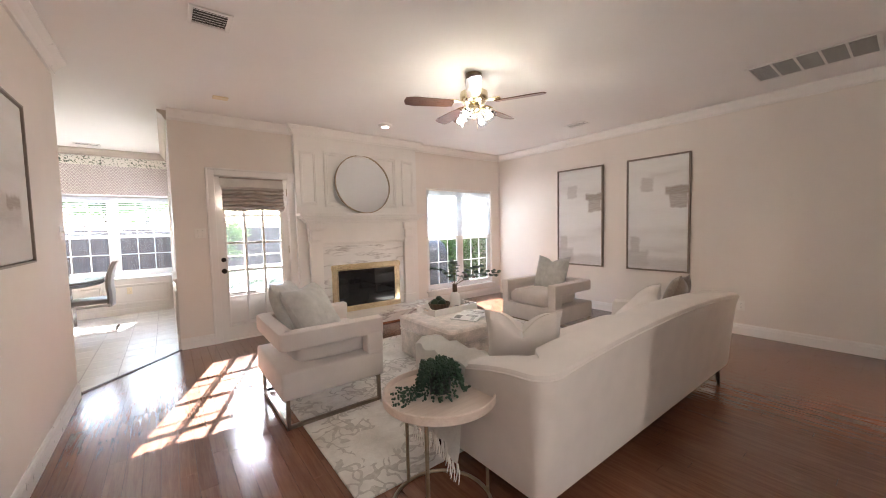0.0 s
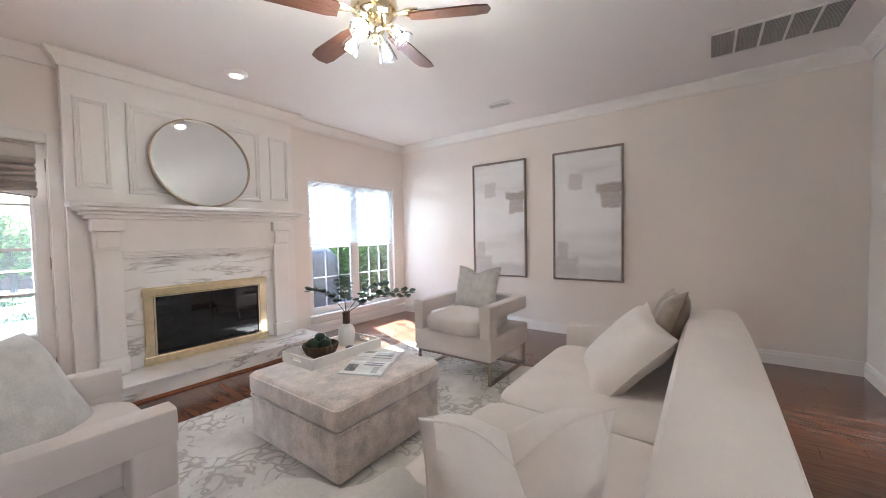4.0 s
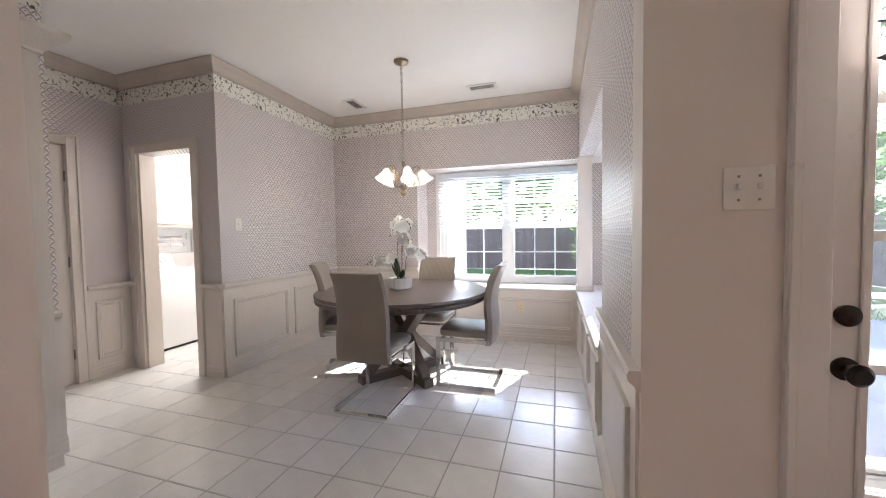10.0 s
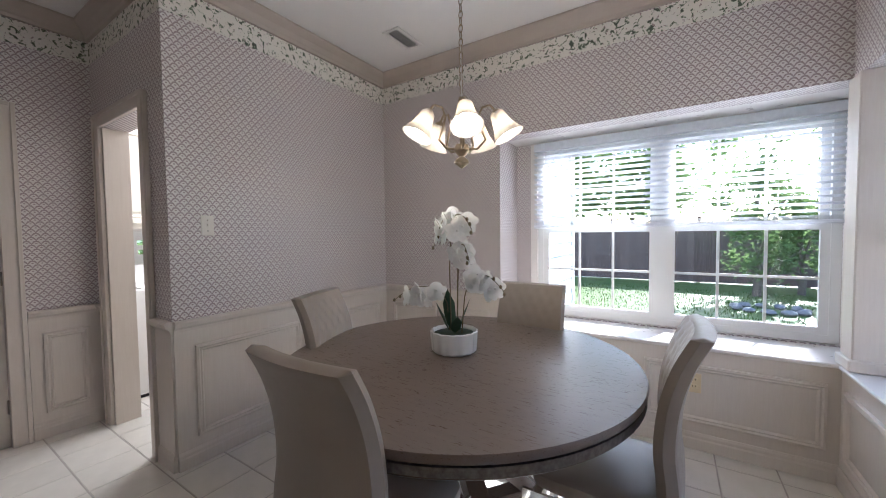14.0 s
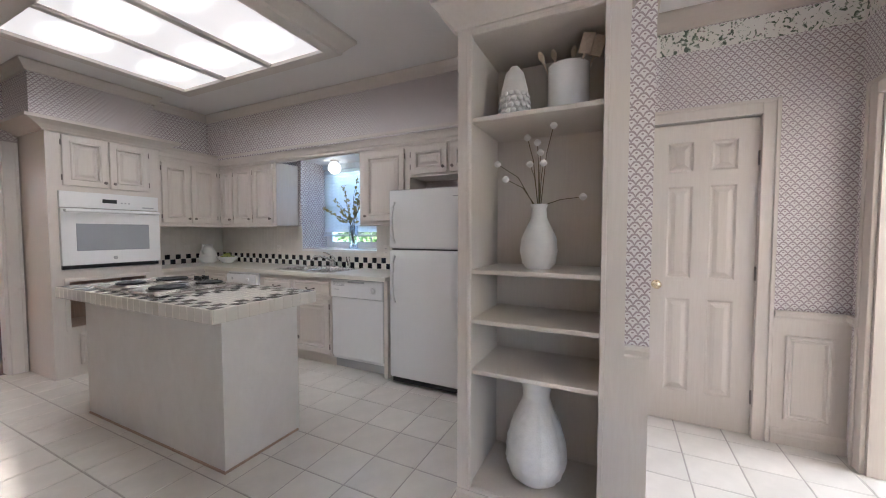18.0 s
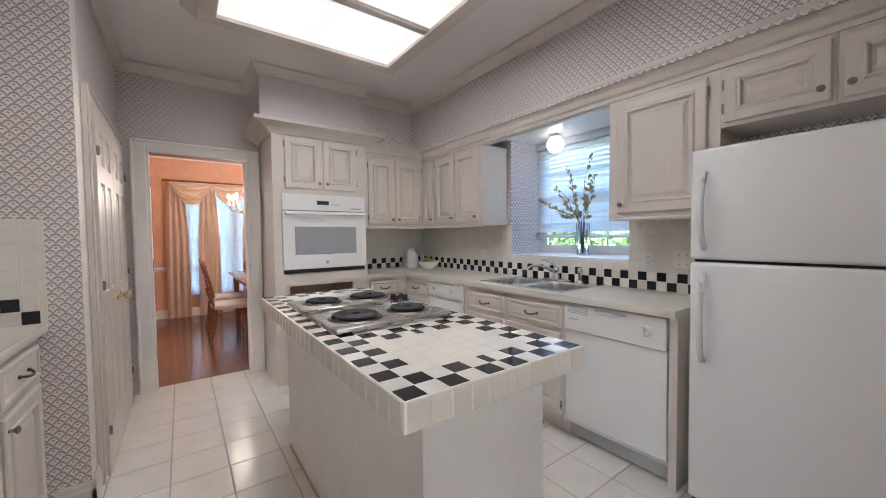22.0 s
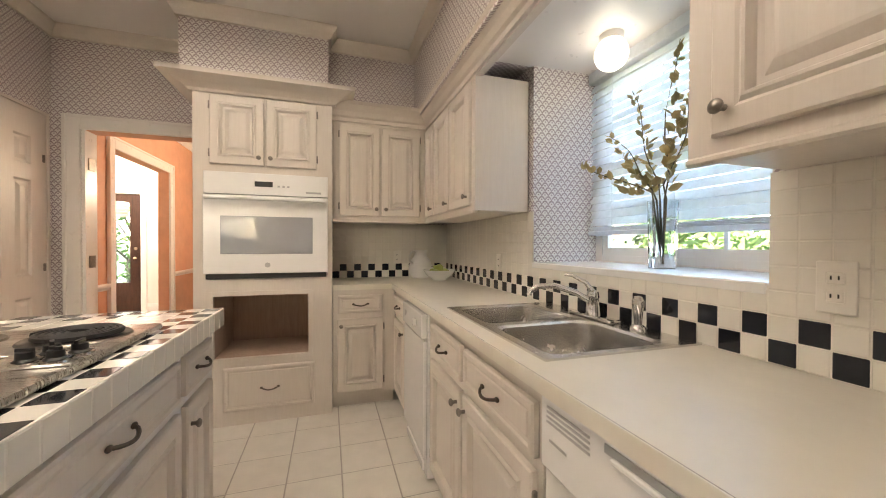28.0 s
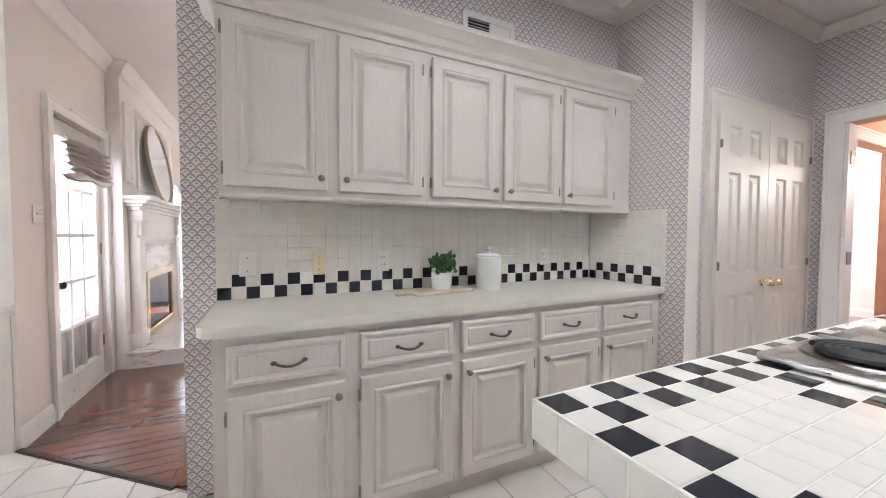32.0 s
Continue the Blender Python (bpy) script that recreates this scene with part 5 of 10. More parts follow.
# ---- ceiling fan ----
fan = thing("ceiling_fan", pose(FAN[0], FAN[1], H), "brass ceiling fan with five walnut blades and four lit glass shades", "ceiling fan")
part("canopy", lathe(bmesh.new(), [(0.0, 0.0), (0.075, 0.0), (0.072, -0.03), (0.05, -0.05), (0.018, -0.06), (0.0, -0.06)], 28), M["antique_brass"], fan)
part("collar", lathe(bmesh.new(), [(0.0, -0.055), (0.062, -0.055), (0.066, -0.14), (0.05, -0.15), (0, -0.15)], 28), M["antique_brass"], fan)
part("motor", lathe(bmesh.new(), [(0.0, -0.14), (0.09, -0.145), (0.125, -0.165), (0.13, -0.20), (0.125, -0.235), (0.10, -0.26), (0.06, -0.275), (0.0, -0.275)], 36), M["brass"], fan)
part("light_hub", lathe(bmesh.new(), [(0.0, -0.27), (0.05, -0.275), (0.06, -0.31), (0.05, -0.34), (0.025, -0.36), (0.02, -0.40), (0, -0.41)], 28), M["brass"], fan)
bl = None
for k in range(5):
    a = -61 + 72 * k
    if bl is None:
        bm = bmesh.new()
        pts = [(0.20, -0.045), (0.26, -0.058), (0.56, -0.068), (0.63, -0.055), (0.648, 0.0), (0.63, 0.055), (0.56, 0.068), (0.26, 0.058), (0.20, 0.045)]
        top = [bm.verts.new((x, y, 0.004)) for x, y in pts]
        bot = [bm.verts.new((x, y, -0.004)) for x, y in pts]
        bm.faces.new(top)
        bm.faces.new(bot[::-1])
        for i in range(len(pts)):
            bm.faces.new((top[i], bot[i], bot[(i + 1) % len(pts)], top[(i + 1) % len(pts)]))
        bl = part("blade", bm, M["cut_wood"], fan, m=pose(0, 0, -0.27, 0, 0, a) @ pose(0, 0, 0, 12), soft=False)
        bm = bmesh.new()
        bar(bm, [(0.10, 0, 0.006), (0.21, 0, 0.006)], 0.03, 0.008)
        for y in (-0.03, 0.0, 0.03):
            tube(bm, [(0.14, y * 0.3, 0.006), (0.19, y, 0.006), (0.25, y, 0.006)], 0.008, 6)
        arm = part("blade_arm", bm, M["brass"], fan, m=pose(0, 0, -0.255, 0, 0, a))
    else:
        part("blade", bl.data, M["cut_wood"], fan, m=pose(0, 0, -0.27, 0, 0, a) @ pose(0, 0, 0, 12), soft=False)
        part("blade_arm", arm.data, M["brass"], fan, m=pose(0, 0, -0.255, 0, 0, a))
sh = None
for k in range(4):
    m = pose(0, 0, -0.325, 0, 0, 20 + 90 * k)
    bm = tube(bmesh.new(), [(0.04, 0, 0), (0.09, 0, 0.005), (0.115, 0, -0.02)], 0.009, 8)
    part("light_arm", bm, M["brass"], fan, m=m)
    prof = [(0.022, 0.0), (0.030, -0.015), (0.040, -0.05), (0.054, -0.10), (0.057, -0.105), (0.051, -0.10), (0.037, -0.05), (0.026, -0.014)]
    if sh is None:
        b2 = lathe(bmesh.new(), prof, 20, cap=False)
        sh = part("shade", b2, M["vase_glass"], fan, "clear ribbed glass bell", m=m @ pose(0.112, 0, -0.01, 0, -38, 0))
        b3 = lathe(bmesh.new(), [(0.0, -0.015), (0.012, -0.02), (0.014, -0.04), (0.026, -0.07), (0.02, -0.09), (0, -0.096)], 16)
        bu = part("bulb", b3, M["bulb"], fan, "lit warm bulb", m=m @ pose(0.112, 0, -0.01, 0, -38, 0))
    else:
        part("shade", sh.data, M["vase_glass"], fan, "clear ribbed glass bell", m=m @ pose(0.112, 0, -0.01, 0, -38, 0))
        part("bulb", bu.data, M["bulb"], fan, "lit warm bulb", m=m @ pose(0.112, 0, -0.01, 0, -38, 0))
for o in fan.children:
    if o.name.startswith(("shade", "bulb")):
        o.visible_shadow = False
part("pull_chain", tube(bmesh.new(), [(0.03, 0, -0.36), (0.035, 0, -0.50)], 0.002, 5), M["brass"], fan)

# ---- ceiling fixtures and plates ----
def ceiling_vent(x, y, w, d, rz, label, slats=5, name="ceiling_vent"):
    v = thing(name, pose(x, y, H - 0.001, 0, 0, rz), label, "vent")
    bm = bmesh.new()
    wall_boxes(bm, "x", -w / 2, w / 2, -d / 2, d / 2, -0.008, 0, [])
    bmesh.ops.delete(bm, geom=list(bm.verts), context="VERTS")
    f = 0.025
    for a, b, c, e in ((-w / 2, w / 2, -d / 2, -d / 2 + f), (-w / 2, w / 2, d / 2 - f, d / 2), (-w / 2, -w / 2 + f, -d / 2 + f, d / 2 - f), (w / 2 - f, w / 2, -d / 2 + f, d / 2 - f)):
        box(bm, a, b, c, e, -0.010, 0, 0.002)
    part("frame", bm, M["vent"], v, soft=False)
    part("duct", boxbm(-w / 2 + f, w / 2 - f, -d / 2 + f, d / 2 - f, -0.001, 0), M["vent_dark"], v, soft=False)
    me = None
    for k in range(slats):
        yy = -d / 2 + f + (d - 2 * f) * (k + 0.5) / slats
        s = part("slat", me or boxbm(-w / 2 + f, w / 2 - f, -0.0036, 0.0036, -0.0007, 0.0007), M["vent"], v, m=pose(0, yy, -0.006, 12), soft=False)
        me = s.data
    return v


ceiling_vent(4.58, -2.23, 0.30, 0.17, 90, "small white ceiling air register")
ceiling_vent(0.23, -2.32, 0.24, 0.24, 0, "square white ceiling air register", 6)
rg = thing("return_grille", pose(4.51, -4.56, H - 0.001), "long white return air grille in the ceiling", "vent")
bm = bmesh.new()
wall_boxes(bm, "x", -0.24, 0.24, -0.40, 0.40, -0.012, 0)
bmesh.ops.delete(bm, geom=list(bm.verts), context="VERTS")
for a, b, c, e in ((-0.25, 0.25, -0.41, -0.38), (-0.25, 0.25, 0.38, 0.41), (-0.25, -0.22, -0.38, 0.38), (0.22, 0.25, -0.38, 0.38)):
    box(bm, a, b, c, e, -0.012, 0, 0.003)
for k in range(1, 5):
    box(bm, -0.22, 0.22, -0.38 + 0.152 * k - 0.008, -0.38 + 0.152 * k + 0.008, -0.010, 0)
part("frame", bm, M["vent"], rg, soft=False)
part("filter", boxbm(-0.22, 0.22, -0.38, 0.38, -0.002, 0), M["vent_dark"], rg, soft=False)
me = None
for k in range(22):
    s = part("slat", me or boxbm(-0.0028, 0.0028, -0.38, 0.38, -0.0005, 0.0005), M["grille_grey"], rg, m=pose(-0.21 + 0.02 * k, 0, -0.006, 0, 40), soft=False)
    me = s.data
can = thing("recessed_light", pose(2.36, -0.76, H), "recessed eyeball ceiling light with white trim", "ceiling light")
part("trim_ring", lathe(bmesh.new(), [(0.055, 0), (0.095, 0), (0.092, -0.012), (0.075, -0.03), (0.055, -0.034), (0.05, -0.03), (0.052, 0)], 28, cap=False), M["vent"], can)
part("bulb", lathe(bmesh.new(), [(0, -0.01), (0.045, -0.012), (0.042, -0.022), (0, -0.026)], 20), M["can_glow"], can)
solo("ceiling_plate", boxbm(-0.07, 0.07, -0.045, 0.045, -0.012, 0, 0.003), M["ivory_plate"], "small ivory cover plate on the ceiling", "cover plate", m=pose(0.45, -0.735, H), soft=False)


def plate(x, y, z, rz, kind="switch", n=1, mat="plate", label=""):
    """A wall plate facing -y before turning: toggles or an outlet pair."""
    w = 0.07 + 0.046 * (n - 1)
    p = thing("light_switch" if kind == "switch" else "wall_outlet", pose(x, y, z, 0, 0, rz), label or ("white toggle light switch plate on the wall" if kind == "switch" else "white duplex outlet on the wall"), "light switch" if kind == "switch" else "outlet")
    part("plate", boxbm(-w / 2, w / 2, -0.006, 0, -0.058, 0.058, 0.003, 2), M[mat], p, soft=False)
    for k in range(n):
        cx = (k - (n - 1) / 2) * 0.046
        if kind == "switch":
            part("toggle", boxbm(cx - 0.005, cx + 0.005, -0.016, -0.005, -0.004, 0.012, 0.002), M[mat], p, soft=False)
            part("screw", boxbm(cx - 0.003, cx + 0.003, -0.0075, -0.006, 0.028, 0.034), M["pewter"], p, soft=False)
            part("screw", boxbm(cx - 0.003, cx + 0.003, -0.0075, -0.006, -0.034, -0.028), M["pewter"], p, soft=False)
        else:
            for zz in (-0.02, 0.02):
                o = part("socket", boxbm(cx - 0.016, cx + 0.016, -0.009, -0.005, zz - 0.014, zz + 0.014, 0.003), M[mat], p, soft=False)
                bm = bmesh.new()
                box(bm, cx - 0.008, cx - 0.005, -0.0096, -0.0088, zz - 0.003, zz + 0.006)
                box(bm, cx + 0.005, cx + 0.008, -0.0096, -0.0088, zz - 0.003, zz + 0.006)
                part("slots", bm, M["black"], o, soft=False)
    return p


plate(XW, -1.075, 1.388, 90, "switch", 2, "plate")
plate(0.25, 0.0, 1.356, 0, "switch", 2, "plate")
plate(XE, -3.934, 0.349, -90, "outlet", 1)
plate(3.72, 0.0, 0.17, 0, "outlet", 1)
solo("thermostat", boxbm(-0.045, 0.045, -0.03, 0, -0.055, 0.055, 0.008, 2), M["plate"], "small white wall thermostat", "thermostat", m=pose(4.93, YS, 1.58, 0, 0, 180), soft=False)


# ---- pictures ----
def picture(name, m, w, h, art, frame_mat, label, t=0.045, fw=0.018):
    """Facing -y: canvas in a floating frame, base at z 0."""
    p = thing(name, m, label, "picture")
    bm = bmesh.new()
    for a, b, c, d in ((0, fw, 0, h), (w - fw, w, 0, h), (fw, w - fw, 0, fw), (fw, w - fw, h - fw, h)):
        box(bm, a, b, -t, 0, c, d, 0.002)
    part("frame", bm, frame_mat, p, soft=False)
    part("canvas", boxbm(fw + 0.006, w - fw - 0.006, -t + 0.012, -0.002, fw + 0.006, h - fw - 0.006, 0.003), art, p, "pale abstract canvas", soft=False)
    return p


TAUPE, GREY, PALE = (0.36, 0.31, 0.275), (0.50, 0.47, 0.45), (0.80, 0.79, 0.78)
BLOCKS = [(0.40, 0.80, 0.36, 0.16, 0.08, PALE, 0.8), (0.66, 1.10, 0.13, 0.035, 0.03, TAUPE, 0.9), (0.68, 0.97, 0.09, 0.09, 0.025, TAUPE, 0.75), (0.28, 1.20, 0.07, 0.08, 0.03, GREY, 0.7),
          (0.12, 0.36, 0.05, 0.10, 0.03, TAUPE, 0.45), (0.16, 0.17, 0.12, 0.09, 0.04, GREY, 0.7), (0.45, 0.10, 0.34, 0.05, 0.06, GREY, 0.6)]
M["art"] = canvas_art("abstract_canvas", 3.1, BLOCKS)
M["art2"] = canvas_art("abstract_canvas_two", 7.7, BLOCKS)
M["art3"] = canvas_art("abstract_print", 5.2, [(0.45, 0.30, 0.35, 0.05, 0.05, GREY, 0.6), (0.70, 0.34, 0.10, 0.02, 0.02, TAUPE, 0.7)])
for y, art in ((-1.41, "art"), (-2.585, "art2")):
    picture("abstract_painting", pose(XE, y, 0.69, 0, 0, -90), 0.81, 1.58, M[art], M["frame_taupe"], "tall pale abstract canvas in a thin taupe frame")
picture("framed_print", pose(XW, -2.93, 1.21, 0, 0, 90), 0.98, 0.92, M["art3"], M["frame_taupe"], "pale abstract print in a thin taupe frame", 0.03, 0.012)


# ---- soft furniture ----
def armchair(m, label):
    c = thing("armchair", m, label, "armchair", "blush armchairs by the fireplace")
    F = M["fabric_chair"]
    part("seat_base", boxbm(0, 0.76, -0.405, 0.405, 0.205, 0.40, 0.02, 3), F, c)
    line, rr = [(0.76, -0.405)], 0.055
    for k in range(9):
        a = math.radians(270 - 90 * k / 8)
        line.append((rr + rr * math.cos(a), -0.405 + rr + rr * math.sin(a)))
    line += [(x, -y) for x, y in line][::-1]
    band = [(-0.088, 0.538), (-0.017, 0.538), (-0.004, 0.544), (0.0, 0.558), (0.0, 0.645), (-0.004, 0.659), (-0.017, 0.665), (-0.088, 0.665), (-0.101, 0.659), (-0.105, 0.645), (-0.105, 0.558), (-0.101, 0.544)]
    part("backrest", sweep(bmesh.new(), band, line), F, c, "one upholstered band round the back and both arms")
    for s in (-1, 1):
        y0, y1 = sorted((s * 0.404, s * 0.301))
        part("arm_post", boxbm(0.625, 0.759, y0, y1, 0.39, 0.56, 0.012, 3), F, c)
        bm = bmesh.new()
        yy = s * 0.375
        bar(bm, [(0.04, yy, 0.20), (0.04, yy, 0.012), (0.72, yy, 0.012), (0.72, yy, 0.20)], 0.024, 0.024)
        part("sled_leg", bm, M["bronze_satin"], c, "bronze metal leg loop", soft=False)
    for x, z in ((0.04, 0.195), (0.72, 0.195), (0.04, 0.012)):
        part("cross_rail", bar(bmesh.new(), [(x, -0.3625, z), (x, 0.3625, z)], 0.022, 0.022), M["bronze_satin"], c, soft=False)
    b2 = cushion(bmesh.new(), 0.66, 0.59, 0.175, 0.34, 18, 12, cx=0.455, cz=0.465)
    sc = part("seat_cushion", b2, F, c)
    bm = bmesh.new()
    ring = [(0.455 + 0.322 * math.copysign(abs(math.cos(a)) ** 0.34, math.cos(a)), 0.288 * math.copysign(abs(math.sin(a)) ** 0.34, math.sin(a)), 0.505) for a in [2 * math.pi * k / 48 for k in range(48)]]
    tube(bm, ring, 0.005, 6, True)
    part("piping", bm, F, sc)
    return c


M["bronze_satin"] = metal("satin_bronze", (0.34, 0.28, 0.22), 0.32, 0.2)
armchair(pose(0.48, -2.245, 0.012), "blush linen armchair with open square arms on bronze sled legs")
armchair(pose(4.10, -2.345, 0.012, 0, 0, 180), "blush linen armchair with open square arms on bronze sled legs")


def scatter_cushion(m, w, h, t, mat, label, chop=0.06, seed=0):
    p = thing("throw_pillow", m, label, "pillow")
    bm, rim = pillow_bm(w, h, t, chop=chop, seed=seed)
    b = part("cover", bm, mat, p)
    part("piping", tube(bmesh.new(), rim, 0.004, 6, True), mat, b)
    return p


scatter_cushion(pose(0.86, -2.16, 0.675, -30, 0, 46), 0.52, 0.52, 0.21, M["pillow_grey"], "grey striped scatter cushion on the armchair", 0.02, 1)
scatter_cushion(pose(0.73, -2.03, 0.70, -22, 4, 62), 0.52, 0.52, 0.18, M["pillow_grey"], "grey striped scatter cushion leaning on the chair back", 0.02, 2)
scatter_cushion(pose(3.90, -2.29, 0.73, -16, 0, -90 - 4), 0.50, 0.46, 0.15, M["pillow_grey"], "grey striped scatter cushion with a chopped top", 0.16, 3)

# sofa
so = thing("sofa", pose(2.37, -3.78, 0), "ivory linen sofa with sloping arms and tapered dark legs", "sofa")
HW, BK, FR = 1.25, -0.48, 0.46


def sofa_shell():
    """Back and arms in one sweep: crisp rear corners, arms that sink in a hollow curve to the front."""
    bm = bmesh.new()
    cr, ns = 0.045, 14
    path = [(-HW, FR - (FR - BK - cr) * k / ns, -1, 0) for k in range(ns + 1)]
    for k in range(1, 5):
        a = math.pi + math.pi / 2 * k / 5
        path.append((-HW + cr + cr * math.cos(a), BK + cr + cr * math.sin(a), math.cos(a), math.sin(a)))
    path += [(-HW + cr + (2 * HW - 2 * cr) * k / 20, BK, 0, -1) for k in range(21)]
    path += [(-x, y, -nx, ny) for x, y, nx, ny in path[:ns + 5]][::-1]
    rings = []
    for x, y, nx, ny in path:
        back = min(1, max(0, (FR - y) / (FR - BK)))
        ease = back * back * (3 - 2 * back)
        crown_ = 0.065 * max(0.0, 1 - (x / HW) ** 2) ** 0.8 if y < BK + cr else 0.0
        top = 0.585 + 0.185 * ease + crown_
        th = 0.13 + 0.06 * ease
        flare = 0.06 * ease
        prof = [(-0.03, 0.155), (-0.012, 0.165), (0.0, 0.20), (flare * 0.25, 0.40), (flare * 0.7, top - 0.10), (flare, top - 0.035), (flare - 0.006, top - 0.012), (flare - 0.03, top), (-th * 0.45, top + 0.004), (-th + 0.02, top - 0.012), (-th, top - 0.05), (-th - 0.02, 0.42), (-th - 0.03, 0.30)]
        ring = []
        for o, z in prof:
            u, v, lim = x + nx * o, y + ny * o, max(0.0, -o)
            if lim:
                u, v = max(-HW + lim, min(HW - lim, u)), max(BK + lim, v)
            ring.append(bm.verts.new((u, v, z)))
        rings.append(ring)
    for a, c in zip(rings, rings[1:]):
        for i in range(len(a) - 1):
            bm.faces.new((a[i], a[i + 1], c[i + 1], c[i]))
    bm.faces.new(rings[0])
    bm.faces.new(rings[-1][::-1])
    return bm, rings


bm, _r = sofa_shell()
seam = [v.co.copy() for v in [r[5] for r in _r]]
sh_ = part("shell", bm, M["fabric"], so)
part("piping", tube(bmesh.new(), seam, 0.005, 6), M["fabric"], sh_)
part("seat_base", boxbm(-1.14, 1.14, -0.40, 0.44, 0.155, 0.315, 0.02, 2), M["fabric"], so)
for s in (-1, 1):
    b2 = cushion(bmesh.new(), 1.085, 0.80, 0.17, 0.22, 18, 10, cx=s * 0.545, cy=0.09, cz=0.385)
    sc = part("seat_cushion", b2, M["fabric"], so)
    ring = [(s * 0.545 + 0.54 * math.copysign(abs(math.cos(a)) ** 0.22, math.cos(a)), 0.09 + 0.398 * math.copysign(abs(math.sin(a)) ** 0.22, math.sin(a)), 0.425) for a in [2 * math.pi * k / 60 for k in range(60)]]
    part("piping", tube(bmesh.new(), ring, 0.005, 6, True), M["fabric"], sc)
for sx in (-1, 1):
    for yy in (-0.42, 0.38):
        part("leg", tube(bmesh.new(), [(sx * 1.13, yy, 0.17), (sx * 1.16, yy - 0.01, 0.0)], 0.022, 10, r1=0.011), M["bronze"], so, "dark tapered leg")
scatter_cushion(pose(1.53, -3.81, 0.68, -16, 0, 130), 0.42, 0.44, 0.19, M["fabric"], "ivory linen scatter cushion with piping and a chopped top", 0.30, 4)
scatter_cushion(pose(2.92, -3.80, 0.62, -42, 8, 180 + 20), 0.54, 0.52, 0.16, M["fabric"], "ivory linen scatter cushion with piping", 0.03, 5)
scatter_cushion(pose(3.24, -3.97, 0.72, -20, -6, 180 + 12), 0.46, 0.44, 0.13, M["pillow_brown"], "taupe velvet scatter cushion behind the ivory one", 0.14, 6)
# throw over the arm
th = thing("throw_blanket", pose(1.20, -3.59, 0), "cream knitted throw with fringe draped over the sofa arm", "blanket")
bm = bmesh.new()
line = [(0.46, 0.486), (0.34, 0.492), (0.24, 0.53), (0.15, 0.62), (0.06, 0.685), (-0.04, 0.70), (-0.115, 0.675), (-0.135, 0.56), (-0.14, 0.42), (-0.15, 0.30), (-0.155, 0.22)]
g = []
ny = 16
for i, (x, z) in enumerate(line):
    g.append([bm.verts.new((x + 0.010 * math.sin(j * 1.4 + i) - 0.012, (0.28 - 0.09 * i / 10) * (1 - 2 * j / ny) + 0.03 * math.sin(i * 0.6), z + 0.010 * math.sin(j * 1.1) - (0.03 * math.sin(j * 0.5) if i > 8 else 0) - 0.06 * max(0, (j / ny - 0.6)) * (i > 6))) for j in range(ny + 1)])
for a, b in zip(g, g[1:]):
    for j in range(ny):
        bm.faces.new((a[j], a[j + 1], b[j + 1], b[j]))
ends = [v.co.copy() for v in g[-1]]
bmesh.ops.solidify(bm, geom=list(bm.faces), thickness=0.012)
cl = part("knit", bm, M["throw"], th)
bm = bmesh.new()
for e in ends:
    for d in (-0.008, 0.008):
        tube(bm, [e, e + Vector((0.006, d, -0.05)), e + Vector((-0.004, d * 1.6, -0.10))], 0.006, 5, r1=0.002)
part("fringe", bm, M["throw"], th)

# ottoman and what stands on it
ot = thing("ottoman", pose(2.295, -2.26, 0.012), "square beige crushed velvet ottoman with a seam", "ottoman")
part("body", boxbm(-0.42, 0.42, -0.44, 0.44, 0.01, 0.275, 0.03, 3), M["velvet"], ot)
tc = part("top_cushion", boxbm(-0.428, 0.428, -0.448, 0.448, 0.275, 0.42, 0.04, 4), M["velvet"], ot)
ring = []
for cx, cy, a0 in ((0.385, 0.405, 0), (-0.385, 0.405, 90), (-0.385, -0.405, 180), (0.385, -0.405, 270)):
    for k in range(5):
        a = math.radians(a0 + 22.5 * k)
        ring.append((cx + 0.04 * math.cos(a), cy + 0.04 * math.sin(a), 0.395))
part("piping", tube(bmesh.new(), ring, 0.006, 6, True), M["velvet"], tc)
part("piping", tube(bmesh.new(), [(x, y, 0.279) for x, y, z in ring], 0.006, 6, True), M["velvet"], tc)
OT = 0.432
tr = thing("serving_tray", pose(2.40, -1.99, OT), "white wooden tray with cut handles on the ottoman", "tray")
part("tray_base", boxbm(-0.29, 0.29, -0.16, 0.16, 0, 0.012), M["light_wood"], tr, soft=False)
bm = bmesh.new()
wall_boxes(bm, "x", -0.30, -0.288, -0.17, 0.17, 0, 0.068, [(-0.05, 0.05, 0.032, 0.054)])
wall_boxes(bm, "x", 0.288, 0.30, -0.17, 0.17, 0, 0.068, [(-0.05, 0.05, 0.032, 0.054)])
box(bm, -0.288, 0.288, -0.17, -0.158, 0, 0.068)
box(bm, -0.288, 0.288, 0.158, 0.17, 0, 0.068)
part("tray_rim", bm, T, tr, soft=False)
bo = thing("moss_bowl", pose(2.28, -2.0, OT + 0.012), "dark fluted bowl filled with moss balls on the tray", "bowl")
bm = bmesh.new()
n = 40
prof = [(0.05, 0.0), (0.06, 0.004), (0.095, 0.03), (0.115, 0.07), (0.118, 0.095), (0.112, 0.095), (0.108, 0.07), (0.085, 0.03), (0.04, 0.012), (0, 0.012)]
lathe(bm, prof, n)
for v in bm.verts:
    r = math.hypot(v.co.x, v.co.y)
    if r > 0.055:
        a = math.atan2(v.co.y, v.co.x)
        f = 1 + 0.035 * math.cos(20 * a)
        v.co.x, v.co.y = v.co.x * f, v.co.y * f
part("bowl", bm, M["wicker"], bo)
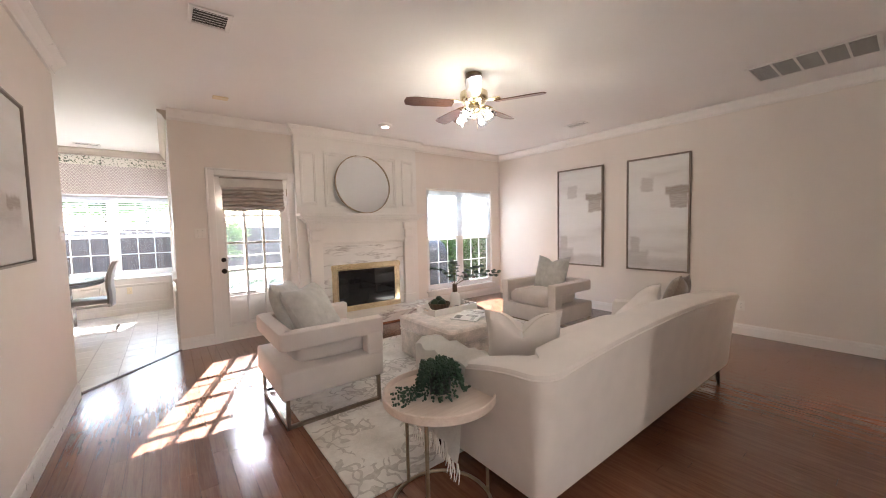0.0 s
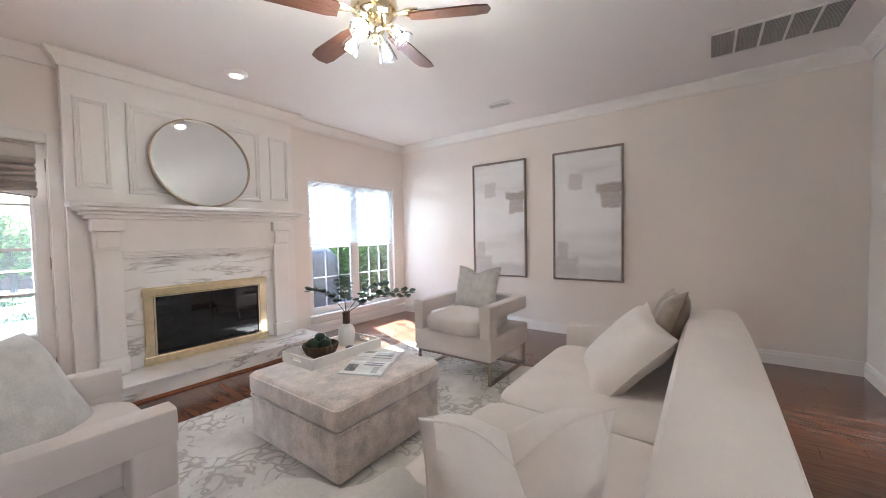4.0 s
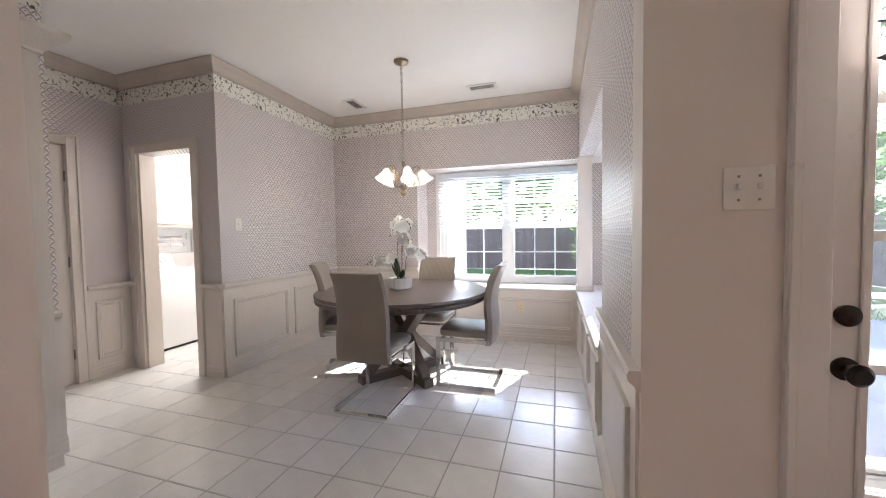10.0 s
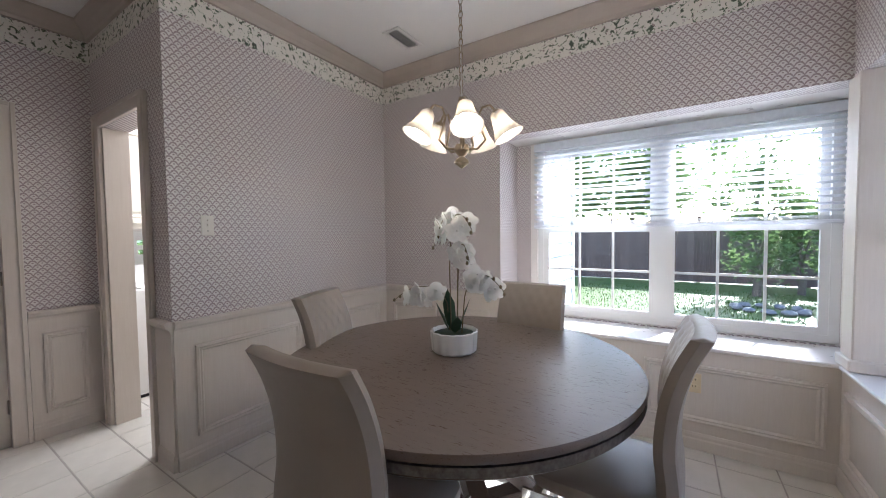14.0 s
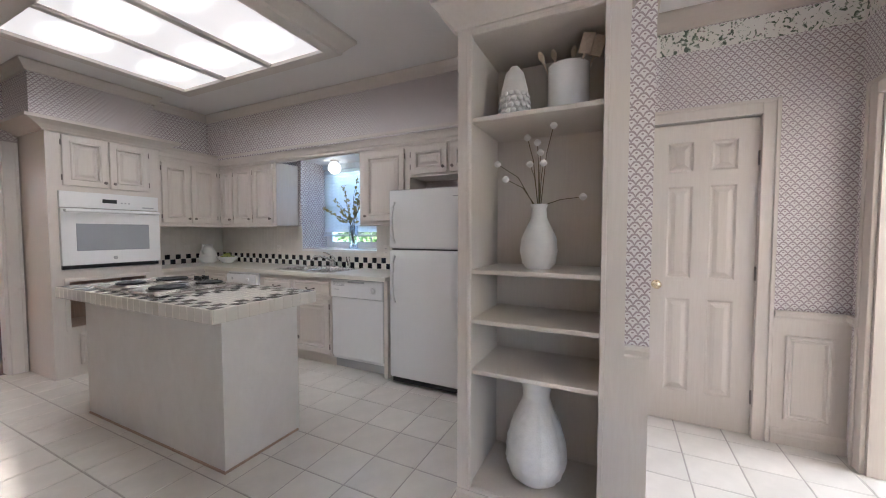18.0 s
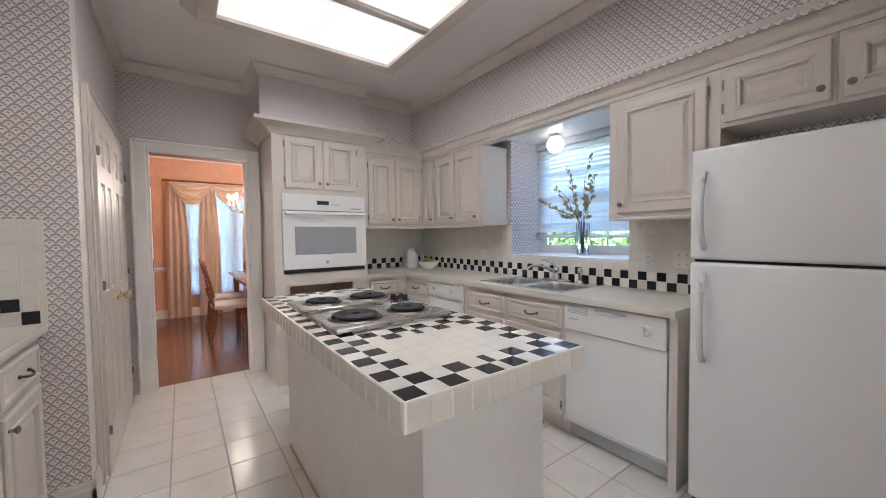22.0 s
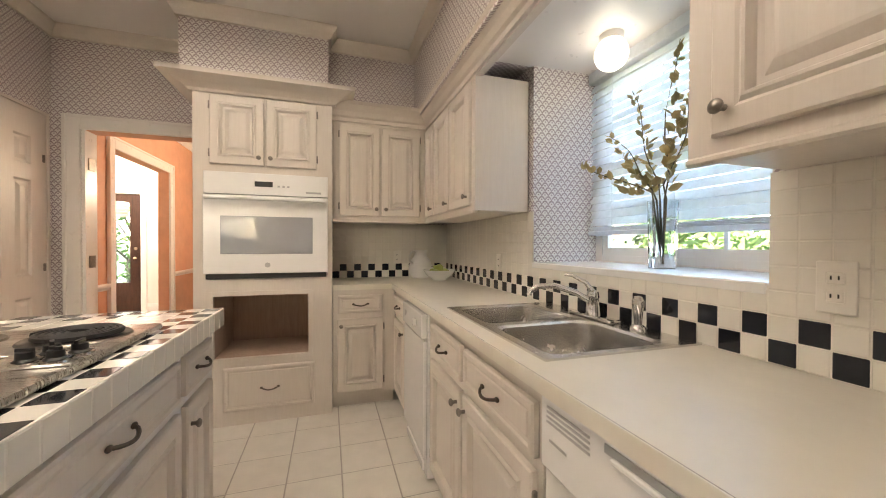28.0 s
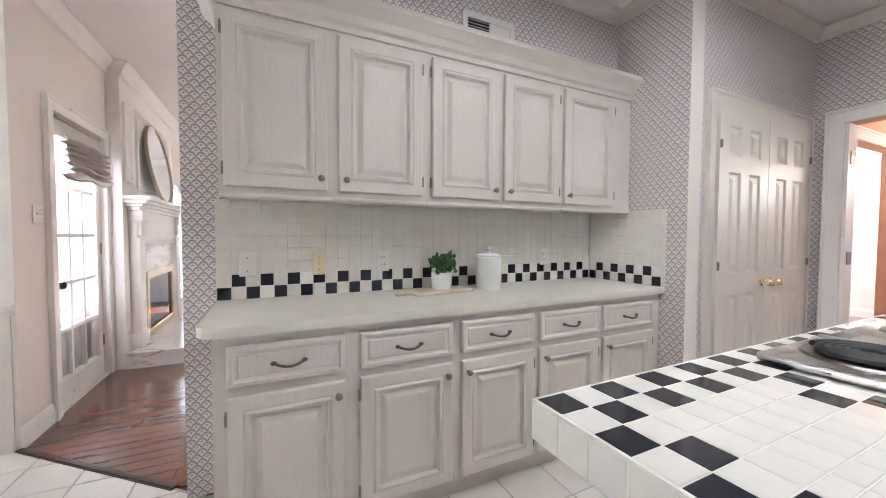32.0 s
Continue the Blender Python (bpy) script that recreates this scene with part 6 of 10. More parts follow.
for k, (x, y, z, r) in enumerate(((-0.04, 0.03, 0.085, 0.048), (0.045, 0.02, 0.085, 0.046), (0.0, -0.045, 0.085, 0.047), (0.01, 0.02, 0.125, 0.038))):
    bm = bmesh.new()
    bmesh.ops.create_icosphere(bm, subdivisions=3, radius=r)
    for v in bm.verts:
        v.co *= 1 + 0.09 * noise.noise(v.co * 90 + Vector((k, 0, 0)))
        v.co += Vector((x, y, z))
    part("moss_ball", bm, M["moss"], bo)
va = thing("bud_vase", pose(2.57, -1.92, OT + 0.012), "white stoneware bottle vase with eucalyptus branches", "vase")
part("body", lathe(bmesh.new(), [(0, 0), (0.055, 0), (0.062, 0.03), (0.064, 0.09), (0.058, 0.13), (0.036, 0.155), (0.028, 0.165)], 28, cap=False), M["ceramic_matte"], va)
part("neck", lathe(bmesh.new(), [(0.028, 0.163), (0.027, 0.24), (0.030, 0.252), (0.022, 0.25), (0.02, 0.16)], 24, cap=False), M["wicker"], va, "dark glazed neck")


def leaf(bm, p, d, up, ln, w, fold=0.15):
    """One small leaf of six triangles from p along d."""
    d = Vector(d).normalized()
    s = d.cross(Vector(up))
    if s.length < 1e-3:
        s = d.cross(Vector((1, 0, 0)))
    s.normalize()
    u = s.cross(d)
    p = Vector(p)
    mid = [bm.verts.new(p), bm.verts.new(p + d * ln * 0.5 - u * fold * w), bm.verts.new(p + d * ln)]
    a = [bm.verts.new(p + d * ln * 0.25 + s * w * 0.42), bm.verts.new(p + d * ln * 0.65 + s * w * 0.46)]
    b = [bm.verts.new(p + d * ln * 0.25 - s * w * 0.42), bm.verts.new(p + d * ln * 0.65 - s * w * 0.46)]
    for side in (a, b):
        bm.faces.new((mid[0], side[0], mid[1]))
        bm.faces.new((side[0], side[1], mid[1]))
        bm.faces.new((side[1], mid[2], mid[1]))


rnd = random.Random(11)
for ax, ay, hh in ((0.30, -0.42, 0.16), (0.22, -0.22, 0.22), (-0.22, 0.14, 0.20), (-0.12, -0.10, 0.28), (0.08, 0.10, 0.27), (0.38, -0.30, 0.10)):
    base_p, tip = Vector((0, 0, 0.24)), Vector((ax, ay, 0.24 + hh))
    pts = [base_p.lerp(tip, k / 8) + Vector((0, 0, 0.06 * math.sin(math.pi * k / 8))) for k in range(9)]
    br = part("branch", tube(bmesh.new(), pts, 0.003, 5, r1=0.0012), M["stem"], va)
    bm = bmesh.new()
    for k in range(2, 9):
        for s in (-1, 1, -1, 1):
            d = (tip - base_p).cross(Vector((0, 0, 1))).normalized() * s + Vector((rnd.uniform(-.4, .4), rnd.uniform(-.4, .4), rnd.uniform(-.2, .5)))
            leaf(bm, pts[k], d, (0, 0, 1), rnd.uniform(0.045, 0.075), rnd.uniform(0.042, 0.06))
    part("leaves", bm, M["eucalyptus"], br)
mg = thing("open_magazine", pose(2.42, -2.38, OT + 0.002, 0, 0, 24), "open magazine with printed photographs on the ottoman", "magazine")
for s in (-1, 1):
    bm = bmesh.new()
    n = 10
    up, dn = [], []
    for k in range(n + 1):
        u = k / n
        z = 0.022 * math.sin(math.pi * min(1, u * 1.15)) * (1 - 0.6 * u) + 0.004
        for y in (-0.14, 0.14):
            up.append(bm.verts.new((s * 0.225 * u, y, z + 0.006)))
            dn.append(bm.verts.new((s * 0.225 * u, y, 0)))
    for k in range(n):
        bm.faces.new((up[2 * k], up[2 * k + 1], up[2 * k + 3], up[2 * k + 2]))
        bm.faces.new((dn[2 * k], dn[2 * k + 2], dn[2 * k + 3], dn[2 * k + 1]))
        bm.faces.new((up[2 * k], up[2 * k + 2], dn[2 * k + 2], dn[2 * k]))
        bm.faces.new((up[2 * k + 1], dn[2 * k + 1], dn[2 * k + 3], up[2 * k + 3]))
    bm.faces.new((up[-2], up[-1], dn[-1], dn[-2]))
    pg = part("page_block", bm, M["paper_white"], mg)
    for a, b, c, d, mt in ((0.03, 0.12, -0.11, 0.02, "page_dark"), (0.04, 0.19, 0.05, 0.12, "page_dark"), (0.13, 0.20, -0.10, -0.06, "appliance_grey")):
        bm = bmesh.new()
        def zz(u):
            u = u / 0.225
            return 0.022 * math.sin(math.pi * min(1, u * 1.15)) * (1 - 0.6 * u) + 0.0108
        vs = [bm.verts.new((s * x, y, zz(x))) for x in (a, (a + b) / 2, b) for y in (c, d)]
        bm.faces.new((vs[0], vs[1], vs[3], vs[2]))
        bm.faces.new((vs[2], vs[3], vs[5], vs[4]))
        part("printed_photo", bm, M[mt], pg, soft=False)
solo("candle_tin", lathe(bmesh.new(), [(0, 0), (0.028, 0), (0.030, 0.003), (0.030, 0.04), (0.026, 0.043), (0, 0.043)], 24), M["black"], "small black candle tin on the tray", "candle", m=pose(2.46, -2.09, OT + 0.012))

# side table with trailing succulent
st = thing("side_table", pose(0.93, -3.80, 0), "round blush tray side table on slim brass legs", "side table")
part("tray_top", lathe(bmesh.new(), [(0, 0.548), (0.266, 0.548), (0.272, 0.553), (0.272, 0.588), (0.269, 0.591), (0.264, 0.591), (0.262, 0.588), (0.260, 0.566), (0, 0.566)], 56), M["blush_wood"], st, "pale blush wooden tray top")
for k in range(3):
    a = math.radians(100 + 120 * k)
    part("leg", tube(bmesh.new(), [(0.245 * math.cos(a), 0.245 * math.sin(a), 0.55), (0.245 * math.cos(a), 0.245 * math.sin(a), 0.006)], 0.009, 10), M["antique_brass"], st)
part("base_ring", tube(bmesh.new(), [(0.245 * math.cos(2 * math.pi * k / 40), 0.245 * math.sin(2 * math.pi * k / 40), 0.009) for k in range(40)], 0.009, 8, True), M["antique_brass"], st)
pp = thing("trailing_succulent", pose(0.95, -3.78, 0.566), "dark string-of-pearls plant spilling from a black pot", "potted plant")
part("pot", lathe(bmesh.new(), [(0, 0), (0.05, 0), (0.060, 0.10), (0.064, 0.105), (0.056, 0.105), (0.05, 0.085), (0, 0.085)], 24), M["black"], pp)
rnd = random.Random(5)
strand_bead = bmesh.new()
bmesh.ops.create_icosphere(strand_bead, subdivisions=1, radius=1)
bv = [v.co.copy() for v in strand_bead.verts]
bf = [[v.index for v in f.verts] for f in strand_bead.faces]
strand_bead.free()
for k in range(60):
    a = rnd.uniform(0, 2 * math.pi)
    if abs((a - math.radians(290) + math.pi) % (2 * math.pi) - math.pi) < 0.22:
        a += 0.5
    r0, ln = rnd.uniform(0.0, 0.06), rnd.uniform(0.12, 0.21)
    if k < 6:
        a, ln = math.radians(135 + 9 * k), 0.27 + 0.015 * k
    pts, p = [], Vector((r0 * math.cos(a), r0 * math.sin(a), 0.112 + rnd.uniform(0, 0.022)))
    out = 0.0125
    while ln > 0:
        pts.append(p.copy())
        if math.hypot(p.x, p.y) < 0.072:
            p += Vector((math.cos(a), math.sin(a), 0.15)) * out
        elif p.z > 0.012:
            p += Vector((math.cos(a) * 0.3, math.sin(a) * 0.3, -1)) * out
        else:
            p += Vector((math.cos(a + 0.3), math.sin(a + 0.3), 0)) * out
        p.z = max(p.z, 0.011)
        ln -= out
    vs, fs = [], []
    for q in pts:
        for _ in range(2):
            c = q + Vector((rnd.uniform(-.010, .010), rnd.uniform(-.010, .010), rnd.uniform(-.005, .008)))
            b0 = len(vs)
            r = rnd.uniform(0.0045, 0.0068)
            vs += [tuple(c + v * r) for v in bv]
            fs += [[i + b0 for i in f] for f in bf]
    me = bpy.data.meshes.new("strand")
    me.from_pydata(vs, [], fs)
    part("strand", me, M["succulent"], pp)

# rug
solo("area_rug", boxbm(-1.69, 1.69, -1.16, 1.16, 0, 0.012, 0.004), M["rug"], "ivory and grey patterned rug on the oak floor", "rug", m=pose(2.30, -2.385, 0.0005))

# ---- breakfast corner: windows ----
sash_window("window_bay_north", -1.68, 0.08, 0.635, 2.01, pose(0, RY1 + 0.04, 0), "white double-hung window pair over the seat", 3, (2, 2), 2)
sash_window("window_bay_east", -2.92, -1.06, 0.635, 2.01, pose(RX1 + 0.04, 0, 0, 0, 0, -90), "white double-hung window pair over the seat", 2, (2, 2), 2)
bm = bmesh.new()
for a, b, z0, z1 in ((-1.735, -1.68, 0.625, 2.028), (0.08, 0.135, 0.625, 2.028), (-1.68, 0.08, 1.99, 2.028)):
    box(bm, a, b, RY1 - 0.014, RY1 - 0.0005, z0, z1, 0.003)
structure("window_casing_bay_north", bm, M["trim"], "white window casing")
bm = bmesh.new()
for a, b, z0, z1 in ((1.005, 1.06, 0.625, 2.028), (2.92, 2.975, 0.625, 2.028), (1.06, 2.92, 1.99, 2.028)):
    box(bm, RX1 - 0.014, RX1 - 0.0005, a, b, z0, z1, 0.003)
structure("window_casing_bay_east", bm, M["trim"], "white window casing")


def blind(name, x0, x1, z0, z1, m, label, tilt=28, pitch=0.042, sw=0.048, tapes=3):
    b = thing(name, m, label, "window blind")
    part("headrail", boxbm(x0, x1, -0.03, 0.025, z1 - 0.06, z1, 0.003), M["blind"], b, soft=False)
    part("bottom_rail", boxbm(x0, x1, -0.026, 0.026, z0, z0 + 0.024, 0.004), M["blind"], b, soft=False)
    for k in range(4):
        part("stacked_slat", boxbm(x0, x1, -sw / 2, sw / 2, z0 + 0.026 + 0.006 * k, z0 + 0.029 + 0.006 * k), M["blind"], b, soft=False)
    me = None
    z = z0 + 0.075
    while z < z1 - 0.07:
        s = part("slat", me or boxbm(x0, x1, -sw / 2, sw / 2, -0.0013, 0.0013), M["blind"], b, m=pose(0, 0, z, tilt), soft=False)
        me = s.data
        z += pitch
    for k in range(tapes):
        xx = x0 + (x1 - x0) * (k + 0.5) / tapes
        bm = tube(bmesh.new(), [(xx, -sw / 2 - 0.002, z0), (xx, -sw / 2 - 0.002, z1)], 0.0012, 5)
        part("ladder_cord", bm, M["blind"], b)
    return b


blind("window_blind", -1.69, 0.085, 1.335, 2.01, pose(0, RY1 - 0.045, 0), "white slatted blind half raised over the window seat", -14, 0.040)
blind("window_blind", -2.93, -1.05, 1.335, 2.01, pose(RX1 - 0.045, 0, 0, 0, 0, -90), "white slatted blind half raised over the window seat", -30, 0.040, tapes=4)
ceiling_vent(-0.96, 2.59, 0.30, 0.15, 0, "white ceiling air register")
ceiling_vent(-2.45, 2.59, 0.30, 0.15, 90, "white ceiling air register")
plate(BW, 1.463, 1.364, 90, "switch", 1)
plate(-0.62, BN - 0.011, 0.40, 0, "outlet", 1, "ivory_plate", "ivory outlet on the window seat front")
solo("phone_jack", boxbm(-0.02, 0.02, -0.006, 0, -0.035, 0.035, 0.002), M["plate"], "small white phone jack plate", "wall plate", m=pose(RX1 - 0.001, 2.99, 1.1, 0, 0, -90), soft=False)

# ---- panel door of the alcove, and the laundry ----
pd = thing("door_panel", pose(-4.225, 0.237, 0.006, 0, 0, 90), "pickled oak six-panel door with brass knob", "door")
part("slab", six_panel(0.591, 2.035), P, pd, soft=False)


def brass_knob(parent, x, y, z):
    bm = lathe(bmesh.new(), [(0, 0), (0.030, 0), (0.027, 0.006), (0.011, 0.010), (0.011, 0.034), (0.022, 0.042), (0.028, 0.056), (0.022, 0.069), (0, 0.073)], 20)
    bmesh.ops.rotate(bm, verts=bm.verts, matrix=Matrix.Rotation(math.radians(90), 3, "X"))
    part("door_knob", bm, M["brass"], parent, "round brass knob", m=pose(x, y, z))


brass_knob(pd, 0.05, -0.018, 0.95)
for z in (0.25, 1.05, 1.78):
    part("hinge", boxbm(0.585, 0.597, -0.03, -0.016, z - 0.045, z + 0.045, 0.003), M["pewter"], pd, soft=False)
ws = thing("washing_machine", pose(-4.33, 1.50, 0, 0, 0, 90), "white top-loading washing machine with control knob", "washing machine")
part("body", boxbm(0, 0.68, 0.0, 0.64, 0.03, 0.88, 0.012, 2), M["appliance"], ws)
part("lid", boxbm(0.06, 0.62, 0.03, 0.48, 0.88, 0.892, 0.006, 2), M["appliance"], ws)
bm = bmesh.new()
vs = [bm.verts.new((x, y, z)) for x in (0, 0.68) for y, z in ((0.50, 0.88), (0.64, 0.88), (0.64, 1.05), (0.58, 1.05))]
for q in ((0, 1, 2, 3), (4, 7, 6, 5), (0, 3, 7, 4), (3, 2, 6, 7), (2, 1, 5, 6), (0, 4, 5, 1)):
    bm.faces.new([vs[i] for i in q])
part("control_console", bm, M["appliance"], ws, soft=False)
for x, r_ in ((0.55, 0.032), (0.30, 0.018)):
    bm = lathe(bmesh.new(), [(0, 0), (r_, 0), (r_ * 0.85, 0.02), (0, 0.024)], 18)
    bmesh.ops.rotate(bm, verts=bm.verts, matrix=Matrix.Rotation(math.radians(65), 3, "X"))
    part("dial", bm, M["steel"], ws, "steel control dial", m=pose(x, 0.54, 0.97))
part("foot_plinth", boxbm(0.03, 0.65, 0.03, 0.60, 0, 0.03), M["black"], ws, soft=False)
for k in range(2):
    lc = thing("laundry_cabinet", pose(-4.72, 1.43 + 0.78 * k, 0, 0, 0, 90), "white painted laundry wall cabinet", "cabinet", "laundry wall cabinets")
    part("body", boxbm(0, 0.775, 0, 0.335, 1.38, 2.30), M["laminate"], lc, soft=False)
    for q in range(2):
        bm = rings_rect(bmesh.new(), 0.36, 0.84, CAB_DOOR)
        d = part("door", bm, M["laminate"], lc, m=pose(0.02 + 0.375 * q, -0.001, 1.42), soft=False)
        part("knob", cushion(bmesh.new(), 0.022, 0.02, 0.022, 0.9, 6, 6, 0.33 if q == 0 else 0.03, -0.03, 0.05), M["brass"], d)
sash_window("window_laundry", 1.70, 2.60, 1.05, 1.36, pose(-5.13, 0, 0, 0, 0, 90), "small white laundry window under the cabinets", 1, (1, 1), 1)
mould("crown_moulding_laundry", [((-5.06, 1.41), (-5.06, BN), (1, 0)), ((-5.06, BN), (BW - 0.14, BN), (0, -1))], crown(H, 0.05, 0.06), M["trim"], "white laundry cornice")

# ---- table ----
TX, TY = -1.55, 1.80
tb = thing("round_table", pose(TX, TY, 0), "round grey-brown oak dining table with crossed legs", "table")
part("tabletop", lathe(bmesh.new(), [(0, 0.728), (0.735, 0.728), (0.748, 0.735), (0.752, 0.752), (0.748, 0.762), (0, 0.762)], 96), M["table_wood"], tb)
part("metal_band", lathe(bmesh.new(), [(0.70, 0.700), (0.746, 0.700), (0.746, 0.727), (0.70, 0.727)], 96, cap=False), M["pewter_band"], tb, "dark studded metal edge band")
part("apron", lathe(bmesh.new(), [(0.0, 0.688), (0.735, 0.688), (0.742, 0.694), (0.735, 0.7), (0.0, 0.7)], 96), M["table_wood"], tb)
part("hub", boxbm(-0.09, 0.09, -0.09, 0.09, 0.33, 0.43, 0.006), M["table_wood"], tb, soft=False)
for k in range(4):
    m = pose(0, 0, 0, 0, 0, 45 + 90 * k + 8)
    bm = bmesh.new()
    for (r0, z0), (r1, z1) in (((0.36, 0.055), (0.02, 0.40)), ((0.02, 0.36), (0.36, 0.688))):
        a = Vector((r0, 0, z0))
        b = Vector((r1, 0, z1))
        n = Vector((-(b - a).z, 0, (b - a).x)).normalized() * 0.04
        vs = [bm.verts.new((p.x, y, max(p.z, 0.05))) for y in (-0.04, 0.04) for p in (a - n, b - n, b + n, a + n)]
        for q in ((0, 1, 2, 3), (7, 6, 5, 4), (0, 4, 5, 1), (1, 5, 6, 2), (2, 6, 7, 3), (3, 7, 4, 0)):
            bm.faces.new([vs[i] for i in q])
    part("leg", bm, M["table_wood"], tb, m=m, soft=False)
    part("foot", boxbm(0.04, 0.42, -0.045, 0.045, 0.0, 0.07, 0.006), M["table_wood"], tb, m=m, soft=False)


# ---- chairs ----
def dining_chair(m, label):
    """Cantilever chair: front towards -y, origin under the seat centre."""
    c = thing("dining_chair", m, label, "chair", "chairs round the table")
    Lm = M["leather"]
    # seat pad
    bm = cushion(bmesh.new(), 0.43, 0.44, 0.075, 0.32, 14, 10, 0, 0.0, 0.445)
    part("seat", bm, Lm, c)
    # backrest: swept profile with quilted front
    prof = [(0.205, 0.36), (0.215, 0.45), (0.215, 0.55), (0.205, 0.66), (0.217, 0.79), (0.250, 0.905), (0.296, 1.0)]
    nz, nx = 44, 30
    def curve(t):
        f = t * (len(prof) - 1)
        k = min(int(f), len(prof) - 2)
        u = f - k
        p0, p1, p2, p3 = (Vector((*prof[max(0, min(len(prof) - 1, k + q))], 0)) for q in (-1, 0, 1, 2))
        return 0.5 * ((2 * p1) + (p2 - p0) * u + (2 * p0 - 5 * p1 + 4 * p2 - p3) * u * u + (3 * p1 - p0 - 3 * p2 + p3) * u ** 3)
    bm = bmesh.new()
    grids = []
    for side in (-1, 1):
        g = []
        for j in range(nz + 1):
            t = j / nz
            p = curve(t)
            hw = 0.215 - 0.022 * t
            row = []
            for i in range(nx + 1):
                u = 2 * i / nx - 1
                edge = min(1.0, (1 - abs(u)) * hw / 0.022, (1 - t) * 0.62 / 0.022, t * 0.62 / 0.022)
                th = 0.030 * math.sqrt(max(0.0, 1 - (1 - edge) ** 2))
                if side < 0 and 0.3 < t < 0.97 and abs(u) < 0.93:
                    a = (u * hw + t * 0.62 * 0.62) / 0.062 % 1.0
                    b = (u * hw - t * 0.62 * 0.62) / 0.062 % 1.0
                    th -= 0.0055 * max(0.0, 1 - min(a, 1 - a) / 0.13) + 0.0055 * max(0.0, 1 - min(b, 1 - b) / 0.13)
                row.append(bm.verts.new((u * hw, p.x + 0.02 * u * u * -1 + side * th, p.y)))
            g.append(row)
        for j in range(nz):
            for i in range(nx):
                bm.faces.new((g[j][i], g[j][i + 1], g[j + 1][i + 1], g[j + 1][i]))
        grids.append(g)
    bmesh.ops.remove_doubles(bm, verts=bm.verts, dist=0.0004)
    part("backrest", bm, Lm, c, "quilted taupe leatherette back")
    # chrome sled frame
    for s in (-1, 1):
        x = s * 0.205
        bm = bmesh.new()
        box(bm, x - 0.006, x + 0.006, -0.235, 0.25, 0.0, 0.035)
        box(bm, x - 0.006, x + 0.006, -0.235, -0.20, 0.035, 0.40)
        box(bm, x - 0.0055, x + 0.0055, -0.234, 0.20, 0.372, 0.405)
        part("side_frame", bm, M["chrome"], c, "polished chrome flat bar", soft=False)
    part("floor_bar", boxbm(-0.199, 0.199, 0.215, 0.25, 0.0, 0.012), M["chrome"], c, soft=False)
    part("front_bar", boxbm(-0.199, 0.199, -0.2, -0.17, 0.385, 0.40), M["chrome"], c, soft=False)
    return c


ch = dining_chair(pose(-1.52, 1.24, 0, 0, 0, 180), "taupe leatherette cantilever chair on a chrome sled base")
copy_thing(ch, pose(-0.94, 1.815, 0, 0, 0, -90))
copy_thing(ch, pose(-2.07, 1.76, 0, 0, 0, 110))
copy_thing(ch, pose(-1.44, 2.25, 0, 0, 0, 0))

# ---- orchid ----
OX, OY, OZ = -1.58, 1.83, 0.763
op = thing("potted_orchid", pose(OX, OY, OZ), "white orchid in a fluted white ceramic pot", "potted plant")
bm = lathe(bmesh.new(), [(0.088, 0.0), (0.098, 0.01), (0.104, 0.095), (0.098, 0.098), (0.092, 0.085)], 60, cap=False)
for v in bm.verts:
    a = math.atan2(v.co.y, v.co.x)
    s = 1 + 0.07 * abs(math.sin(a * 7))
    v.co.x *= s
    v.co.y *= s
part("pot", bm, M["ceramic"], op)
part("moss", lathe(bmesh.new(), [(0, 0.09), (0.06, 0.088), (0.095, 0.08), (0.093, 0.07)], 28), M["moss"], op, "dark moss")
for a, ln, w, lean in ((0.4, 0.17, 0.03, 0.35), (2.6, 0.20, 0.034, 0.25), (4.0, 0.16, 0.03, 0.45), (5.4, 0.13, 0.026, 0.9)):
    d = Vector((math.cos(a) * lean, math.sin(a) * lean, 1)).normalized()
    bm = bmesh.new()
    leaf(bm, Vector((0.02 * math.cos(a), 0.02 * math.sin(a), 0.085)), d, Vector((math.cos(a), math.sin(a), 0.1)), ln, w * 2)
    part("leaf", bm, M["succulent"], op, "dark glossy strap leaf")
FL = bmesh.new()
for k in range(5):
    a = 2 * math.pi * k / 5 + 0.3
    w = 0.026 if k in (1, 3) else 0.018
    n = 10
    for q in (0,):
        c = FL.verts.new((0, 0, 0.002 * k))
        ring = [FL.verts.new((0.024 * math.cos(a) + (0.024 * math.cos(2 * math.pi * i / n)) * math.cos(a) - w * math.sin(2 * math.pi * i / n) * math.sin(a),
                              0.024 * math.sin(a) + (0.024 * math.cos(2 * math.pi * i / n)) * math.sin(a) + w * math.sin(2 * math.pi * i / n) * math.cos(a),
                              0.002 * k + 0.008 * math.cos(2 * math.pi * i / n) + 0.004 * abs(math.sin(2 * math.pi * i / n)))) for i in range(n)]
        mid = FL.verts.new((0.024 * math.cos(a), 0.024 * math.sin(a), 0.002 * k - 0.003))
        for i in range(n):
            FL.faces.new((mid, ring[i], ring[(i + 1) % n]))
cushion(FL, 0.012, 0.012, 0.016, 0.9, 6, 6, 0, 0, 0.008)
FL = finish(FL)
FL.materials.append(M["orchid_petal"])
smooth(FL, 80)
BUD = finish(cushion(bmesh.new(), 0.013, 0.013, 0.018, 0.9, 6, 6))
BUD.materials.append(M["stem"])
rnd = random.Random(11)
